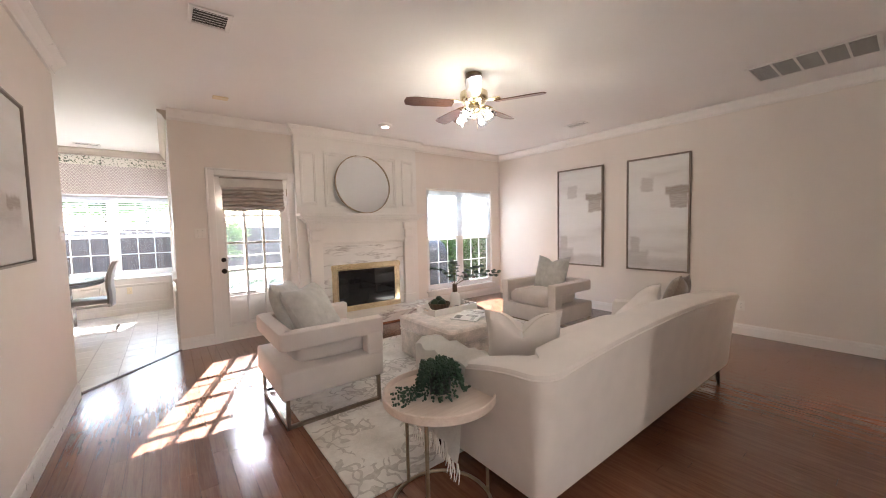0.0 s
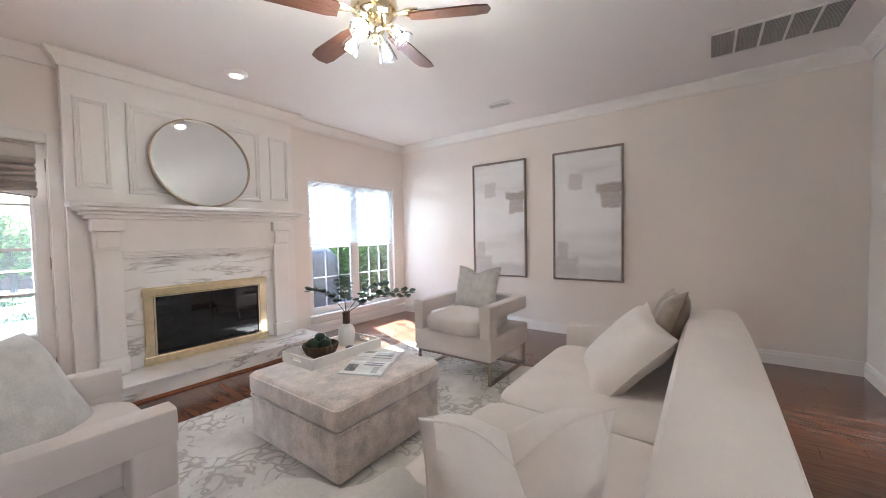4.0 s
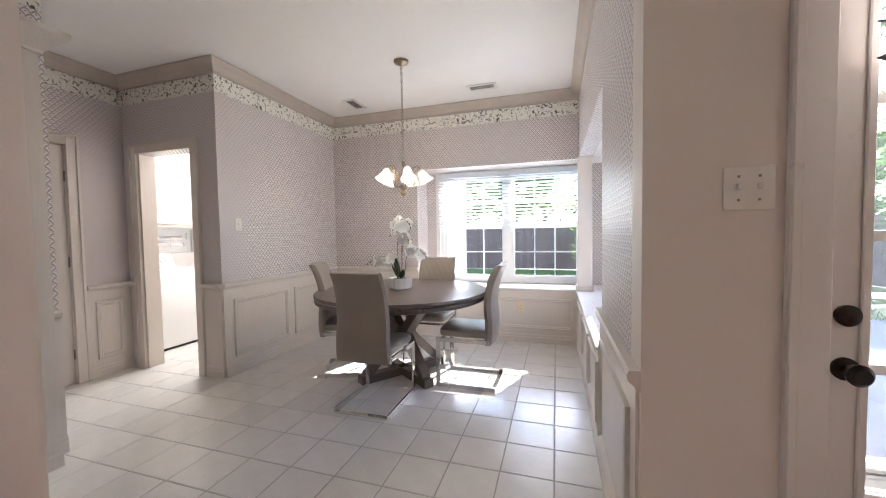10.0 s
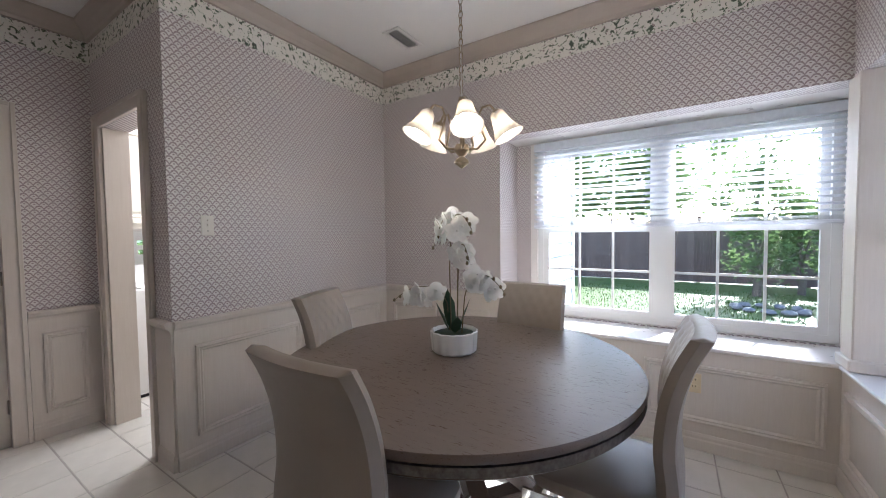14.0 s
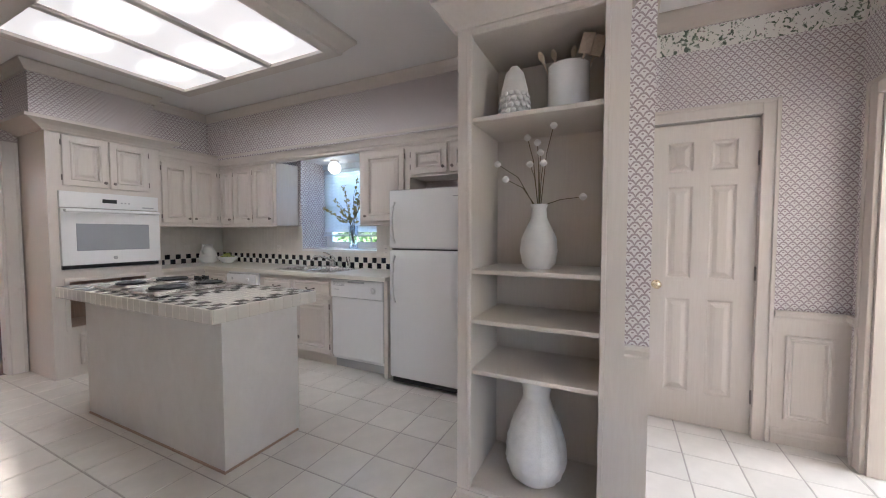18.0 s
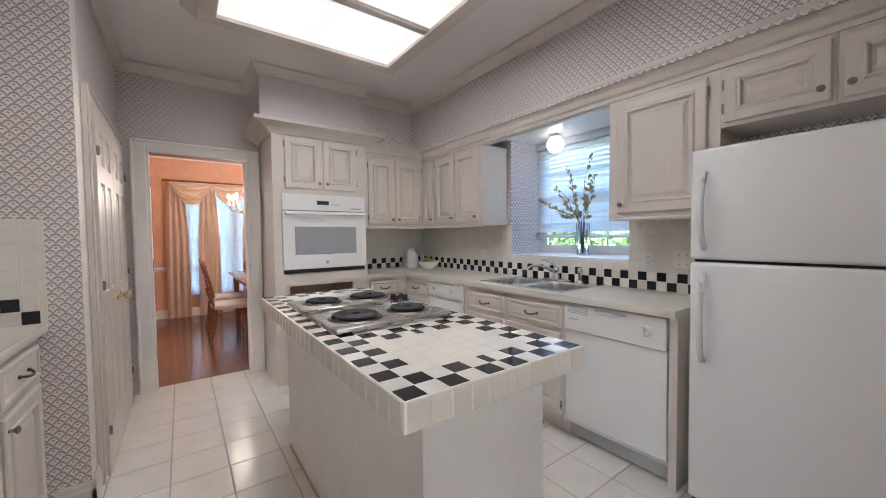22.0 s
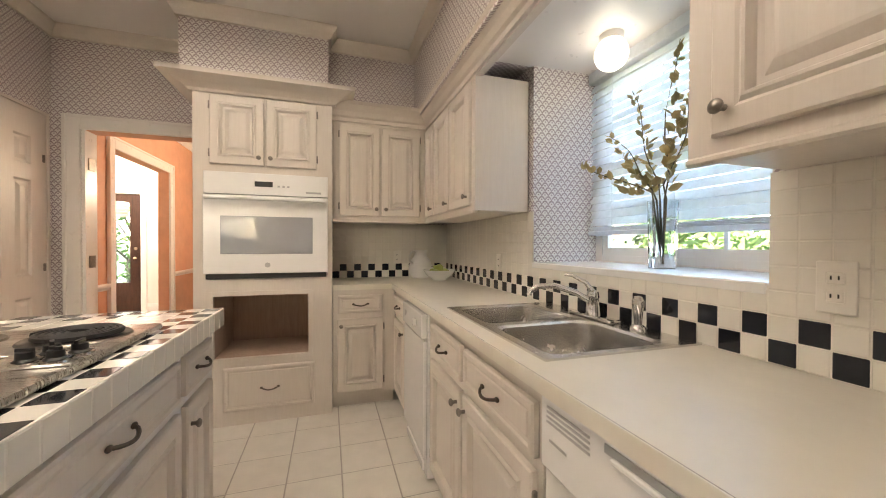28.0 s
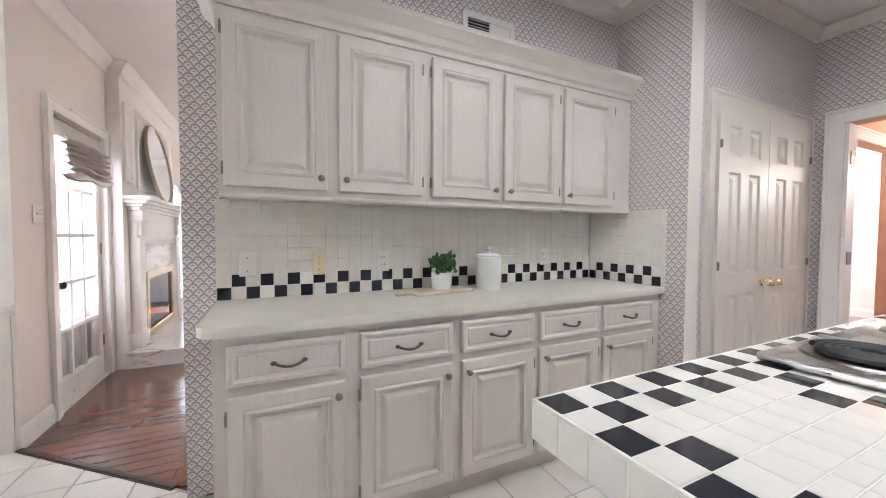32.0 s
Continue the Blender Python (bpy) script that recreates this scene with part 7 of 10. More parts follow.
# a stem: base lean, height, direction of the arching spray
for bx, by, hz, dx, dy, reach, drop in ((-0.015, 0.0, 0.60, 0.5, -0.35, 0.23, 0.05), (0.012, 0.01, 0.61, -0.35, -0.6, 0.12, 0.13), (0.02, -0.01, 0.47, 0.55, -0.5, 0.15, 0.05), (-0.03, 0.01, 0.27, -0.95, -0.3, 0.27, 0.06), (0.04, 0.0, 0.34, 0.85, -0.2, 0.22, 0.05)):
    d = Vector((dx, dy, 0)).normalized()
    pts = [Vector((bx, by, 0.08)), Vector((bx * 1.4, by, 0.08 + hz * 0.5)), Vector((bx * 1.5, by, hz * 0.92 + 0.03)) + d * reach * 0.12]
    for q in range(1, 8):
        f = q / 7
        pts.append(Vector((bx * 1.5, by, hz + 0.03 * math.sin(f * math.pi))) + d * reach * (0.12 + 0.88 * f) - Vector((0, 0, drop * f * f)))
    s = part("flower_stem", tube(bmesh.new(), pts, 0.003, 6, r1=0.0014), M["stem"], op)
    for q in range(7):
        f = 0.05 + 0.7 * q / 7
        p = pts[2].lerp(pts[-1], f) + Vector((rnd.uniform(-.012, .012), rnd.uniform(-.02, .02), rnd.uniform(-.02, .03)))
        e = Euler((math.radians(90 + rnd.uniform(-25, 25)), 0, math.radians(rnd.uniform(-60, 60)) + (0.6 if dx > 0 else -0.4)))
        part("flower", FL, None, s, "white orchid bloom", m=Matrix.Translation(p) @ e.to_matrix().to_4x4() @ Matrix.Scale(rnd.uniform(0.95, 1.2), 4))
    for q in range(3):
        part("bud", BUD, None, s, "dark closed bud", m=Matrix.Translation(pts[-1 - q] + Vector((rnd.uniform(-.01, .01), 0, rnd.uniform(-.012, .012)))))

# ---- chandelier ----
cd = thing("chandelier", pose(-1.52, 1.81, 0), "pewter chandelier with five ribbed glass bell shades", "chandelier")
PW = M["antique_brass"]
part("canopy", lathe(bmesh.new(), [(0, H - 0.001), (0.065, H - 0.001), (0.06, H - 0.02), (0.03, H - 0.035), (0.008, H - 0.045), (0, H - 0.045)], 24), PW, cd)
lk = bmesh.new()
pts = [(0.009 * math.cos(2 * math.pi * k / 10), 0, 0.018 * math.sin(2 * math.pi * k / 10)) for k in range(10)]
tube(lk, pts, 0.0022, 5, close=True)
lk = finish(lk)
lk.materials.append(PW)
smooth(lk)
z, k = H - 0.055, 0
while z > 1.90:
    part("chain_link", lk, None, cd, m=pose(0, 0, z, 0, 0, 90 * (k % 2)))
    z -= 0.029
    k += 1
part("cord", tube(bmesh.new(), [(0.004, 0.004, H - 0.04), (-0.004, 0.004, 2.3), (0.003, -0.004, 1.88)], 0.0025, 6), M["vent"], cd)
part("stem", lathe(bmesh.new(), [(0, 1.895), (0.012, 1.89), (0.016, 1.87), (0.007, 1.85), (0.007, 1.69), (0.03, 1.685), (0.034, 1.66), (0.022, 1.645), (0.012, 1.635), (0.03, 1.62), (0.034, 1.607), (0.014, 1.592), (0.005, 1.585), (0, 1.578)], 20), PW, cd)
shade = bmesh.new()
lathe(shade, [(0.024, 0.0), (0.030, -0.006), (0.034, -0.03), (0.042, -0.065), (0.060, -0.105), (0.067, -0.115), (0.064, -0.115), (0.057, -0.103), (0.039, -0.065), (0.031, -0.03), (0.022, -0.003)], 32, cap=False)
for v in shade.verts:
    a = math.atan2(v.co.y, v.co.x)
    s = 1 + 0.02 * math.cos(16 * a)
    v.co.x *= s
    v.co.y *= s
shade = finish(shade)
shade.materials.append(M["shade_glass"])
smooth(shade)
bulb = finish(lathe(bmesh.new(), [(0, -0.02), (0.012, -0.022), (0.014, -0.045), (0.026, -0.075), (0.02, -0.098), (0, -0.105)], 16))
bulb.materials.append(M["bulb"])
smooth(bulb)
for k in range(5):
    m = pose(0, 0, 0, 0, 0, 72 * k + 17)
    pts = [(0.03, 0, 1.665), (0.07, 0, 1.665), (0.105, 0, 1.70), (0.085, 0, 1.755), (0.075, 0, 1.80), (0.09, 0, 1.838), (0.125, 0, 1.845), (0.150, 0, 1.815)]
    arm = part("arm", tube(bmesh.new(), pts, 0.0055, 8), PW, cd, m=m)
    t = pose(0.150, 0, 1.81, 0, -28, 0)
    part("socket", lathe(bmesh.new(), [(0, 0.014), (0.014, 0.012), (0.026, 0.0), (0.026, -0.012), (0.012, -0.025), (0, -0.025)], 16), PW, arm, m=t)
    s = part("shade", shade, None, arm, "ribbed glass bell shade", m=t)
    b = part("bulb", bulb, None, arm, "lit warm bulb", m=t)
    s.visible_shadow = False
    b.visible_shadow = False

# ---- kitchen: soffits and mouldings ----
bm = bmesh.new()
box(bm, KW, -4.12, -5.0, -0.702, 2.21, H)
structure("soffit_west", bm, M["paper"], "papered soffit over the sink wall cabinets")
structure("soffit_south", boxbm(-4.12, -3.454, -5.0, -4.605, 2.21, H), M["paper"], "papered soffit over the corner cabinets")
structure("soffit_oven", boxbm(-3.454, -2.54, -5.0, -4.44, 2.30, H), M["paper"], "papered soffit over the oven cabinet")
structure("soffit_east", boxbm(-1.09, -0.872, -3.48, -1.10, 2.21, H), M["paper"], "papered soffit over the long counter cabinets")
K_CROWN = crown(H, 0.06, 0.085)
structure("crown_moulding_kitchen", sweep(bmesh.new(), K_CROWN, [(-3.0, 0.165), (-3.0, -0.702), (-4.12, -0.702), (-4.12, -4.605), (-3.454, -4.605), (-3.454, -4.44), (-2.54, -4.44), (-2.54, -5.0), (-1.58, -5.0), (-1.58, -3.48), (-1.09, -3.48), (-1.09, -1.10), (-0.87, -1.10)]),
          P, "pickled oak crown moulding under the kitchen ceiling")
mould("wallpaper_border_pantry", [((-3.0, -0.70), (-3.0, 0.165), (1, 0))], [(0, 2.53), (0.003, 2.53), (0.003, 2.675), (0, 2.675)], M["border"], "leafy wallpaper border over the display shelves")
mould("baseboard_kitchen", [((-2.54, -5.0), (-2.61, -5.0), (0, 1)), ((-1.65, -5.0), (-1.58, -5.0), (0, 1)), ((-1.58, -5.0), (-1.58, -4.93), (-1, 0)), ((-1.58, -3.63), (-1.58, -3.464), (-1, 0)), ((-1.596, -3.48), (-1.46, -3.48), (0, 1))], base(0.12, 0.016), P, "pickled oak baseboard")
CAB_CROWN = [(0.0, 2.125), (0.012, 2.125), (0.014, 2.15), (0.03, 2.16), (0.045, 2.19), (0.075, 2.22), (0.085, 2.23), (0.085, 2.255), (-0.05, 2.255), (-0.05, 2.125)]
structure("cabinet_crown_west", sweep(bmesh.new(), CAB_CROWN, [(-4.20, -0.703), (-4.20, -4.494), (-3.48, -4.494)]), P, "pickled oak crown along the cabinet tops")
structure("cabinet_crown_east", sweep(bmesh.new(), CAB_CROWN, [(-1.20, -3.478), (-1.20, -1.12), (-0.872, -1.12)]), P, "pickled oak crown along the cabinet tops")
structure("window_valance_board", boxbm(-4.24, -4.203, -3.495, -2.305, 2.115, 2.195), P, "pickled oak board over the sink window")
structure("ceiling_sink_recess", boxbm(KW - 0.14, -4.24, -3.48, -2.32, 2.198, 2.208), M["trim"], "white soffit board over the sink")

# ---- cabinets ----
def knob_bm():
    bm = lathe(bmesh.new(), [(0.0, 0.0), (0.007, 0.0), (0.006, 0.012), (0.010, 0.017), (0.0145, 0.021), (0.0145, 0.025), (0.009, 0.030), (0.0, 0.031)], 14)
    bmesh.ops.rotate(bm, verts=bm.verts, matrix=Matrix.Rotation(math.radians(90), 3, "X"))
    return bm


KNOB, PULL, HINGE = finish(knob_bm()), None, finish(boxbm(-0.005, 0.005, -0.014, 0.0, -0.026, 0.026, 0.003))
bm = bmesh.new()
n = 12
tube(bm, [(-0.052 + 0.104 * k / n, -0.005 - 0.024 * math.sin(math.pi * k / n) ** 0.6, -0.010 * math.sin(math.pi * k / n)) for k in range(n + 1)], 0.005, 8)
for s in (-1, 1):
    cushion(bm, 0.022, 0.012, 0.016, 0.8, 6, 6, s * 0.052, -0.005, 0)
PULL = finish(bm)
for me in (KNOB, PULL, HINGE):
    me.materials.append(M["pull_bronze"] if me == PULL else M["pewter"])
    smooth(me)


def front(u, kind, x0, x1, z0, z1, knob=None, hinge=True):
    """A door or drawer front on a unit whose face is at y 0, x to its own side."""
    bm = rings_rect(bmesh.new(), x1 - x0, z1 - z0, CAB_DRAWER if kind == "drawer" else CAB_DOOR)
    d = part("drawer_front" if kind == "drawer" else "door", bm, P, u, m=pose(x0, -0.001, z0), soft=False)
    w, h = x1 - x0, z1 - z0
    if kind == "drawer":
        part("pull_handle", PULL, None, d, "dark pewter bow handle", m=pose(w / 2, -0.018, h / 2))
    elif knob:
        kx = 0.028 if knob[0] == "l" else w - 0.028
        kz = 0.05 if knob[1] == "b" else h - 0.05
        part("knob", KNOB, None, d, "round pewter knob", m=pose(kx, -0.020, kz))
        if hinge:
            hx = w + 0.004 if knob[0] == "l" else -0.004
            for hz in (0.07, h - 0.07):
                part("hinge", HINGE, None, d, m=pose(hx, -0.004, hz))
    return d


def at(face, a, c):
    """Local frame of a cabinet whose face lies at c: a is its edge at local x 0."""
    return {"E": pose(c, a, 0, 0, 0, 90), "W": pose(c, a, 0, 0, 0, -90), "N": pose(a, c, 0, 0, 0, 180), "S": pose(a, c, 0)}[face]


def cabinet(face, a, c, w, depth, z0, z1, fronts, label, group, name="cabinet", toe=False, lip=False, low=None):
    u = thing(name, at(face, a, c), label, "cabinet", group)
    part("body", boxbm(0, w, 0.0, depth, z0, low or z1), P, u, soft=False)
    if low:
        part("front_rail", boxbm(0, w, 0.0, 0.02, low, z1), P, u, soft=False)
    if toe:
        part("toe_kick", boxbm(0, w, 0.06, depth, 0.0, z0), P, u, soft=False)
    if lip:
        part("bottom_rail", boxbm(0, w, -0.012, 0.02, z0 - 0.018, z0, 0.005), P, u, soft=False)
    for f in fronts:
        front(u, *f)
    return u


# upper cabinets of the sink wall (faces east)
UP = "pickled oak upper cabinet with raised-panel "
cabinet("E", -4.604, -4.20, 0.36, 0.32, 1.40, 2.125, [("door", 0.12, 0.345, 1.43, 2.10, "rb")], UP + "door in the corner", "sink wall upper cabinets", "wall_cabinet", lip=True)
cabinet("E", -4.244, -4.20, 0.744, 0.32, 1.40, 2.125, [("door", 0.012, 0.345, 1.43, 2.10, "rb"), ("door", 0.36, 0.70, 1.43, 2.10, "rb")], UP + "doors beside the window", "sink wall upper cabinets", "wall_cabinet", lip=True)
cabinet("E", -2.30, -4.20, 0.585, 0.32, 1.40, 2.125, [("door", 0.06, 0.53, 1.43, 2.10, "lb")], UP + "door, between window and refrigerator", "sink wall upper cabinets", "wall_cabinet", lip=True)
cabinet("E", -1.713, -4.20, 0.40, 0.32, 1.83, 2.125, [("door", 0.015, 0.385, 1.85, 2.105, "rb")], "short pickled oak cabinet over the refrigerator", "sink wall upper cabinets", "wall_cabinet")
cabinet("E", -1.311, -4.20, 0.40, 0.32, 1.83, 2.125, [("door", 0.015, 0.385, 1.85, 2.105, "lb")], "short pickled oak cabinet over the refrigerator", "sink wall upper cabinets", "wall_cabinet")
cabinet("N", -3.482, -4.494, 0.715, 0.49, 1.40, 2.125, [("door", 0.05, 0.345, 1.43, 2.10, "rb"), ("door", 0.36, 0.655, 1.43, 2.10, "lb")], UP + "doors beside the oven", "sink wall upper cabinets", "wall_cabinet", lip=True)
# oven cabinet
oc = thing("oven_cabinet", at("N", -2.62, -4.42), "tall pickled oak oven cabinet with open cubby and crown", "cabinet")
bm = bmesh.new()
wall_boxes(bm, "y", 0.0, 0.02, 0, 0.86, 0.0, 2.20, [(0.07, 0.83, 0.98, 1.69), (0.115, 0.70, 0.453, 0.87)])
part("face_frame", bm, P, oc, soft=False)
part("side", boxbm(0, 0.02, 0.02, 0.57, 0, 2.2), P, oc, soft=False)
part("side", boxbm(0.84, 0.86, 0.02, 0.57, 0, 2.2), P, oc, soft=False)
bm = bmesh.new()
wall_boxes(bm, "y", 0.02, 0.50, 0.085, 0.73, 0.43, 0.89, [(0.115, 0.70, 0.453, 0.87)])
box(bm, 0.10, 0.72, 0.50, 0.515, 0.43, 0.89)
part("cubby", bm, M["pickled_dark"], oc, "dark brown open cubby", soft=False)
bm = bmesh.new()
wall_boxes(bm, "y", -0.012, 0.0, 0.085, 0.73, 0.425, 0.90, [(0.115, 0.70, 0.453, 0.87)])
part("cubby_trim", bm, P, oc, soft=False)
front(oc, "drawer", 0.17, 0.74, 0.10, 0.39)
front(oc, "door", 0.10, 0.42, 1.74, 2.19, "rb")
front(oc, "door", 0.435, 0.755, 1.74, 2.19, "lb")
bm = bmesh.new()
pr = [(0.0, 2.20), (0.02, 2.20), (0.03, 2.215), (0.07, 2.24), (0.13, 2.262), (0.15, 2.268), (0.15, 2.295), (-0.05, 2.295), (-0.05, 2.20)]
sweep(bm, pr, [(0.0, 0.575), (0.0, 0.0), (0.86, 0.0), (0.86, 0.575)], -1)
part("crown", bm, P, oc, soft=False)
ov = thing("wall_oven", at("N", -2.685, -4.425), "white built-in wall oven with grey window", "oven")
W_, A = M["appliance"], M["appliance_grey"]
part("control_panel", boxbm(0, 0.765, -0.03, 0.02, 1.545, 1.69, 0.004, 2), W_, ov, soft=False)
part("display", boxbm(0.30, 0.41, -0.033, -0.029, 1.60, 1.635), M["black"], ov, "black clock display", soft=False)
for k in range(3):
    part("button", boxbm(0.44 + 0.03 * k, 0.455 + 0.03 * k, -0.0315, -0.029, 1.60, 1.612), A, ov, soft=False)
part("badge", boxbm(0.62, 0.72, -0.0315, -0.029, 1.565, 1.578), A, ov, soft=False)
od = part("oven_door", boxbm(0, 0.765, -0.045, 0.02, 1.02, 1.538, 0.006, 2), W_, ov, soft=False)
part("oven_window", boxbm(0.10, 0.665, -0.048, -0.044, 1.15, 1.40, 0.002), M["oven_glass"], od, "grey glass oven window", soft=False)
bm = bmesh.new()
tube(bm, [(0.02, -0.085, 1.515), (0.745, -0.085, 1.515)], 0.014, 10)
box(bm, 0.02, 0.05, -0.085, -0.04, 1.505, 1.525)
box(bm, 0.715, 0.745, -0.085, -0.04, 1.505, 1.525)
part("handle", bm, W_, od)
bm = lathe(bmesh.new(), [(0, 0), (0.017, 0), (0.017, 0.003), (0, 0.004)], 18)
bmesh.ops.rotate(bm, verts=bm.verts, matrix=Matrix.Rotation(math.radians(90), 3, "X"))
part("badge", bm, A, od, m=pose(0.38, -0.045, 1.075))
part("vent_gap", boxbm(0.01, 0.755, -0.02, 0.02, 0.985, 1.02), M["black"], ov, soft=False)

# base cabinets
BASE = "pickled oak base cabinet with drawer over raised-panel door"
def base_unit(face, a, c, w, fr, label=BASE, group="kitchen base cabinets", depth=0.55, low=None):
    return cabinet(face, a, c, w, depth, 0.10, 0.885, fr, label, group, "base_cabinet", toe=True, low=low)


base_unit("N", -3.484, -4.46, 0.455, [("drawer", 0.035, 0.36, 0.71, 0.84), ("door", 0.03, 0.365, 0.13, 0.67, "lt")], depth=0.53)
base_unit("E", -4.455, -3.945, 0.465, [("drawer", 0.045, 0.42, 0.71, 0.84), ("door", 0.04, 0.42, 0.13, 0.67, "rt")])
base_unit("E", -3.465, -3.945, 1.013, [("drawer", 0.075, 0.485, 0.70, 0.835), ("door", 0.07, 0.485, 0.13, 0.665, "rt"), ("drawer", 0.52, 0.995, 0.70, 0.835), ("door", 0.515, 0.99, 0.13, 0.665, "lt")], "pickled oak sink cabinet with two drawer fronts and two doors", low=0.70)
tc = thing("trash_compactor", at("E", -3.985, -3.935), "narrow white built-in trash compactor", "appliance")
part("body", boxbm(0, 0.51, 0.0, 0.5, 0.02, 0.885), W_, tc, soft=False)
part("drawer_front", boxbm(0.01, 0.50, -0.02, 0.0, 0.12, 0.72, 0.006, 2), W_, tc, soft=False)
part("control_panel", boxbm(0.01, 0.50, -0.03, 0.0, 0.735, 0.86, 0.006, 2), W_, tc, soft=False)
part("switch_knob", boxbm(0.36, 0.40, -0.05, -0.03, 0.78, 0.82, 0.008, 2), W_, tc, soft=False)
part("key_lock", boxbm(0.10, 0.13, -0.036, -0.03, 0.79, 0.82, 0.004), A, tc, soft=False)
part("pedal", boxbm(0.06, 0.45, -0.01, 0.02, 0.03, 0.08, 0.004), W_, tc, soft=False)
dw = thing("dishwasher", at("E", -2.447, -3.965), "white built-in dishwasher with dial and vent", "dishwasher")
part("body", boxbm(0, 0.606, 0.0, 0.55, 0.1, 0.88), W_, dw, soft=False)
part("door_panel", boxbm(0.004, 0.602, -0.022, 0.0, 0.13, 0.70, 0.005, 2), W_, dw, soft=False)
cp = part("control_panel", boxbm(0.004, 0.602, -0.034, 0.0, 0.705, 0.872, 0.005, 2), W_, dw, soft=False)
for k in range(4):
    part("vent_slot", boxbm(0.03, 0.17, -0.036, -0.033, 0.815 + 0.011 * k, 0.820 + 0.011 * k), A, cp, soft=False)
part("latch_recess", boxbm(0.21, 0.40, -0.036, -0.033, 0.845, 0.862), A, cp, soft=False)
part("latch", boxbm(0.23, 0.36, -0.044, -0.034, 0.836, 0.848, 0.003), W_, cp, soft=False)
part("model_mark", boxbm(0.04, 0.10, -0.0355, -0.033, 0.775, 0.781), A, cp, soft=False)
bm = lathe(bmesh.new(), [(0.0, 0.0), (0.036, 0.0), (0.036, 0.004), (0.028, 0.006), (0.024, 0.02), (0.0, 0.022)], 24)
bmesh.ops.rotate(bm, verts=bm.verts, matrix=Matrix.Rotation(math.radians(90), 3, "X"))
part("dial", bm, W_, cp, "round white dial", m=pose(0.50, -0.034, 0.79))
part("dial_grip", boxbm(0.495, 0.505, -0.062, -0.052, 0.768, 0.812, 0.002), W_, cp, soft=False)
part("kick_plate", boxbm(0.004, 0.602, 0.03, 0.05, 0.01, 0.12), A, dw, soft=False)
structure("counter_end_panel", boxbm(-4.52, -3.945, -1.838, -1.80, 0, 0.885), P, "pickled oak end panel beside the dishwasher")
# refrigerator
fr = thing("refrigerator", at("E", -1.725, -3.90), "white top-freezer refrigerator with curved handles", "refrigerator")
part("cabinet_body", boxbm(0.004, 0.776, 0.03, 0.60, 0.03, 1.66, 0.006), W_, fr, soft=False)
for z0, z1, h0, h1, nm in ((0.07, 1.170, 0.72, 1.12, "fridge_door"), (1.182, 1.676, 1.23, 1.57, "freezer_door")):
    d = part(nm, boxbm(0, 0.78, -0.035, 0.03, z0, z1, 0.016, 3), W_, fr)
    bm = bmesh.new()
    n = 10
    tube(bm, [(0.055, -0.035 - 0.04 * math.sin(math.pi * k / n) ** 0.5, h0 + (h1 - h0) * k / n) for k in range(n + 1)], 0.012, 10)
    part("handle", bm, W_, d, "long white curved handle")
part("door_gap", boxbm(0.01, 0.77, 0.0, 0.03, 1.165, 1.187), M["black"], fr, soft=False)
part("grille", boxbm(0.01, 0.77, 0.0, 0.05, 0.02, 0.066, 0.003), M["black"], fr, soft=False)
part("hinge_cover", boxbm(0.70, 0.775, -0.03, 0.06, 1.676, 1.69, 0.004), W_, fr, soft=False)
part("badge", boxbm(0.60, 0.70, -0.0375, -0.034, 1.60, 1.607), A, fr, soft=False)
part("foot", boxbm(0.05, 0.09, 0.05, 0.09, 0, 0.03), M["black"], fr, soft=False)
part("foot", boxbm(0.69, 0.73, 0.05, 0.09, 0, 0.03), M["black"], fr, soft=False)
part("foot", boxbm(0.05, 0.09, 0.50, 0.54, 0, 0.03), M["black"], fr, soft=False)
part("foot", boxbm(0.69, 0.73, 0.50, 0.54, 0, 0.03), M["black"], fr, soft=False)

# worktops
L = M["laminate"]
sw_ = thing("sink_worktop", pose(0, 0, 0), "cream laminate L-shaped worktop with sink cutout", "countertop")
for x0, x1, y0, y1 in ((KW + 0.002, -4.50, -5.0, -1.80), (-4.50, -3.99, -5.0, -3.285), (-4.50, -3.99, -2.515, -1.80), (-3.99, -3.915, -4.4345, -1.80), (-3.99, -3.484, -4.998, -4.4345)):
    part("surface", boxbm(x0, x1, y0, y1, 0.885, 0.92), L, sw_, soft=False)
front_line = [(-3.915, -1.80), (-3.915, -4.4345), (-3.484, -4.4345)]
part("seam", sweep(bmesh.new(), [(0, 0.9196), (0.0016, 0.9196), (0.0016, 0.89), (0, 0.89)], front_line), M["seam"], sw_, "dark glue line along the edge", soft=False)
part("edge_strip", sweep(bmesh.new(), [(0.0016, 0.882), (0.0045, 0.882), (0.0050, 0.9185), (0.0042, 0.9198), (0.0016, 0.9198)], front_line), L, sw_, soft=False)
sk = thing("kitchen_sink", pose(-4.248, -2.90, 0.92), "stainless steel double-bowl kitchen sink", "sink")
bm = bmesh.new()
bowls = ((-0.375, -0.02), (0.02, 0.375))
ys = [-0.40, -0.375, -0.02, 0.02, 0.375, 0.40]
for k in range(5):
    if (ys[k], ys[k + 1]) in bowls:
        box(bm, -0.268, -0.165, ys[k], ys[k + 1], 0.0005, 0.007)
        box(bm, 0.235, 0.268, ys[k], ys[k + 1], 0.0005, 0.007)
    else:
        box(bm, -0.268, 0.268, ys[k], ys[k + 1], 0.0005, 0.007)
part("rim", bm, M["sink_steel"], sk, soft=False)
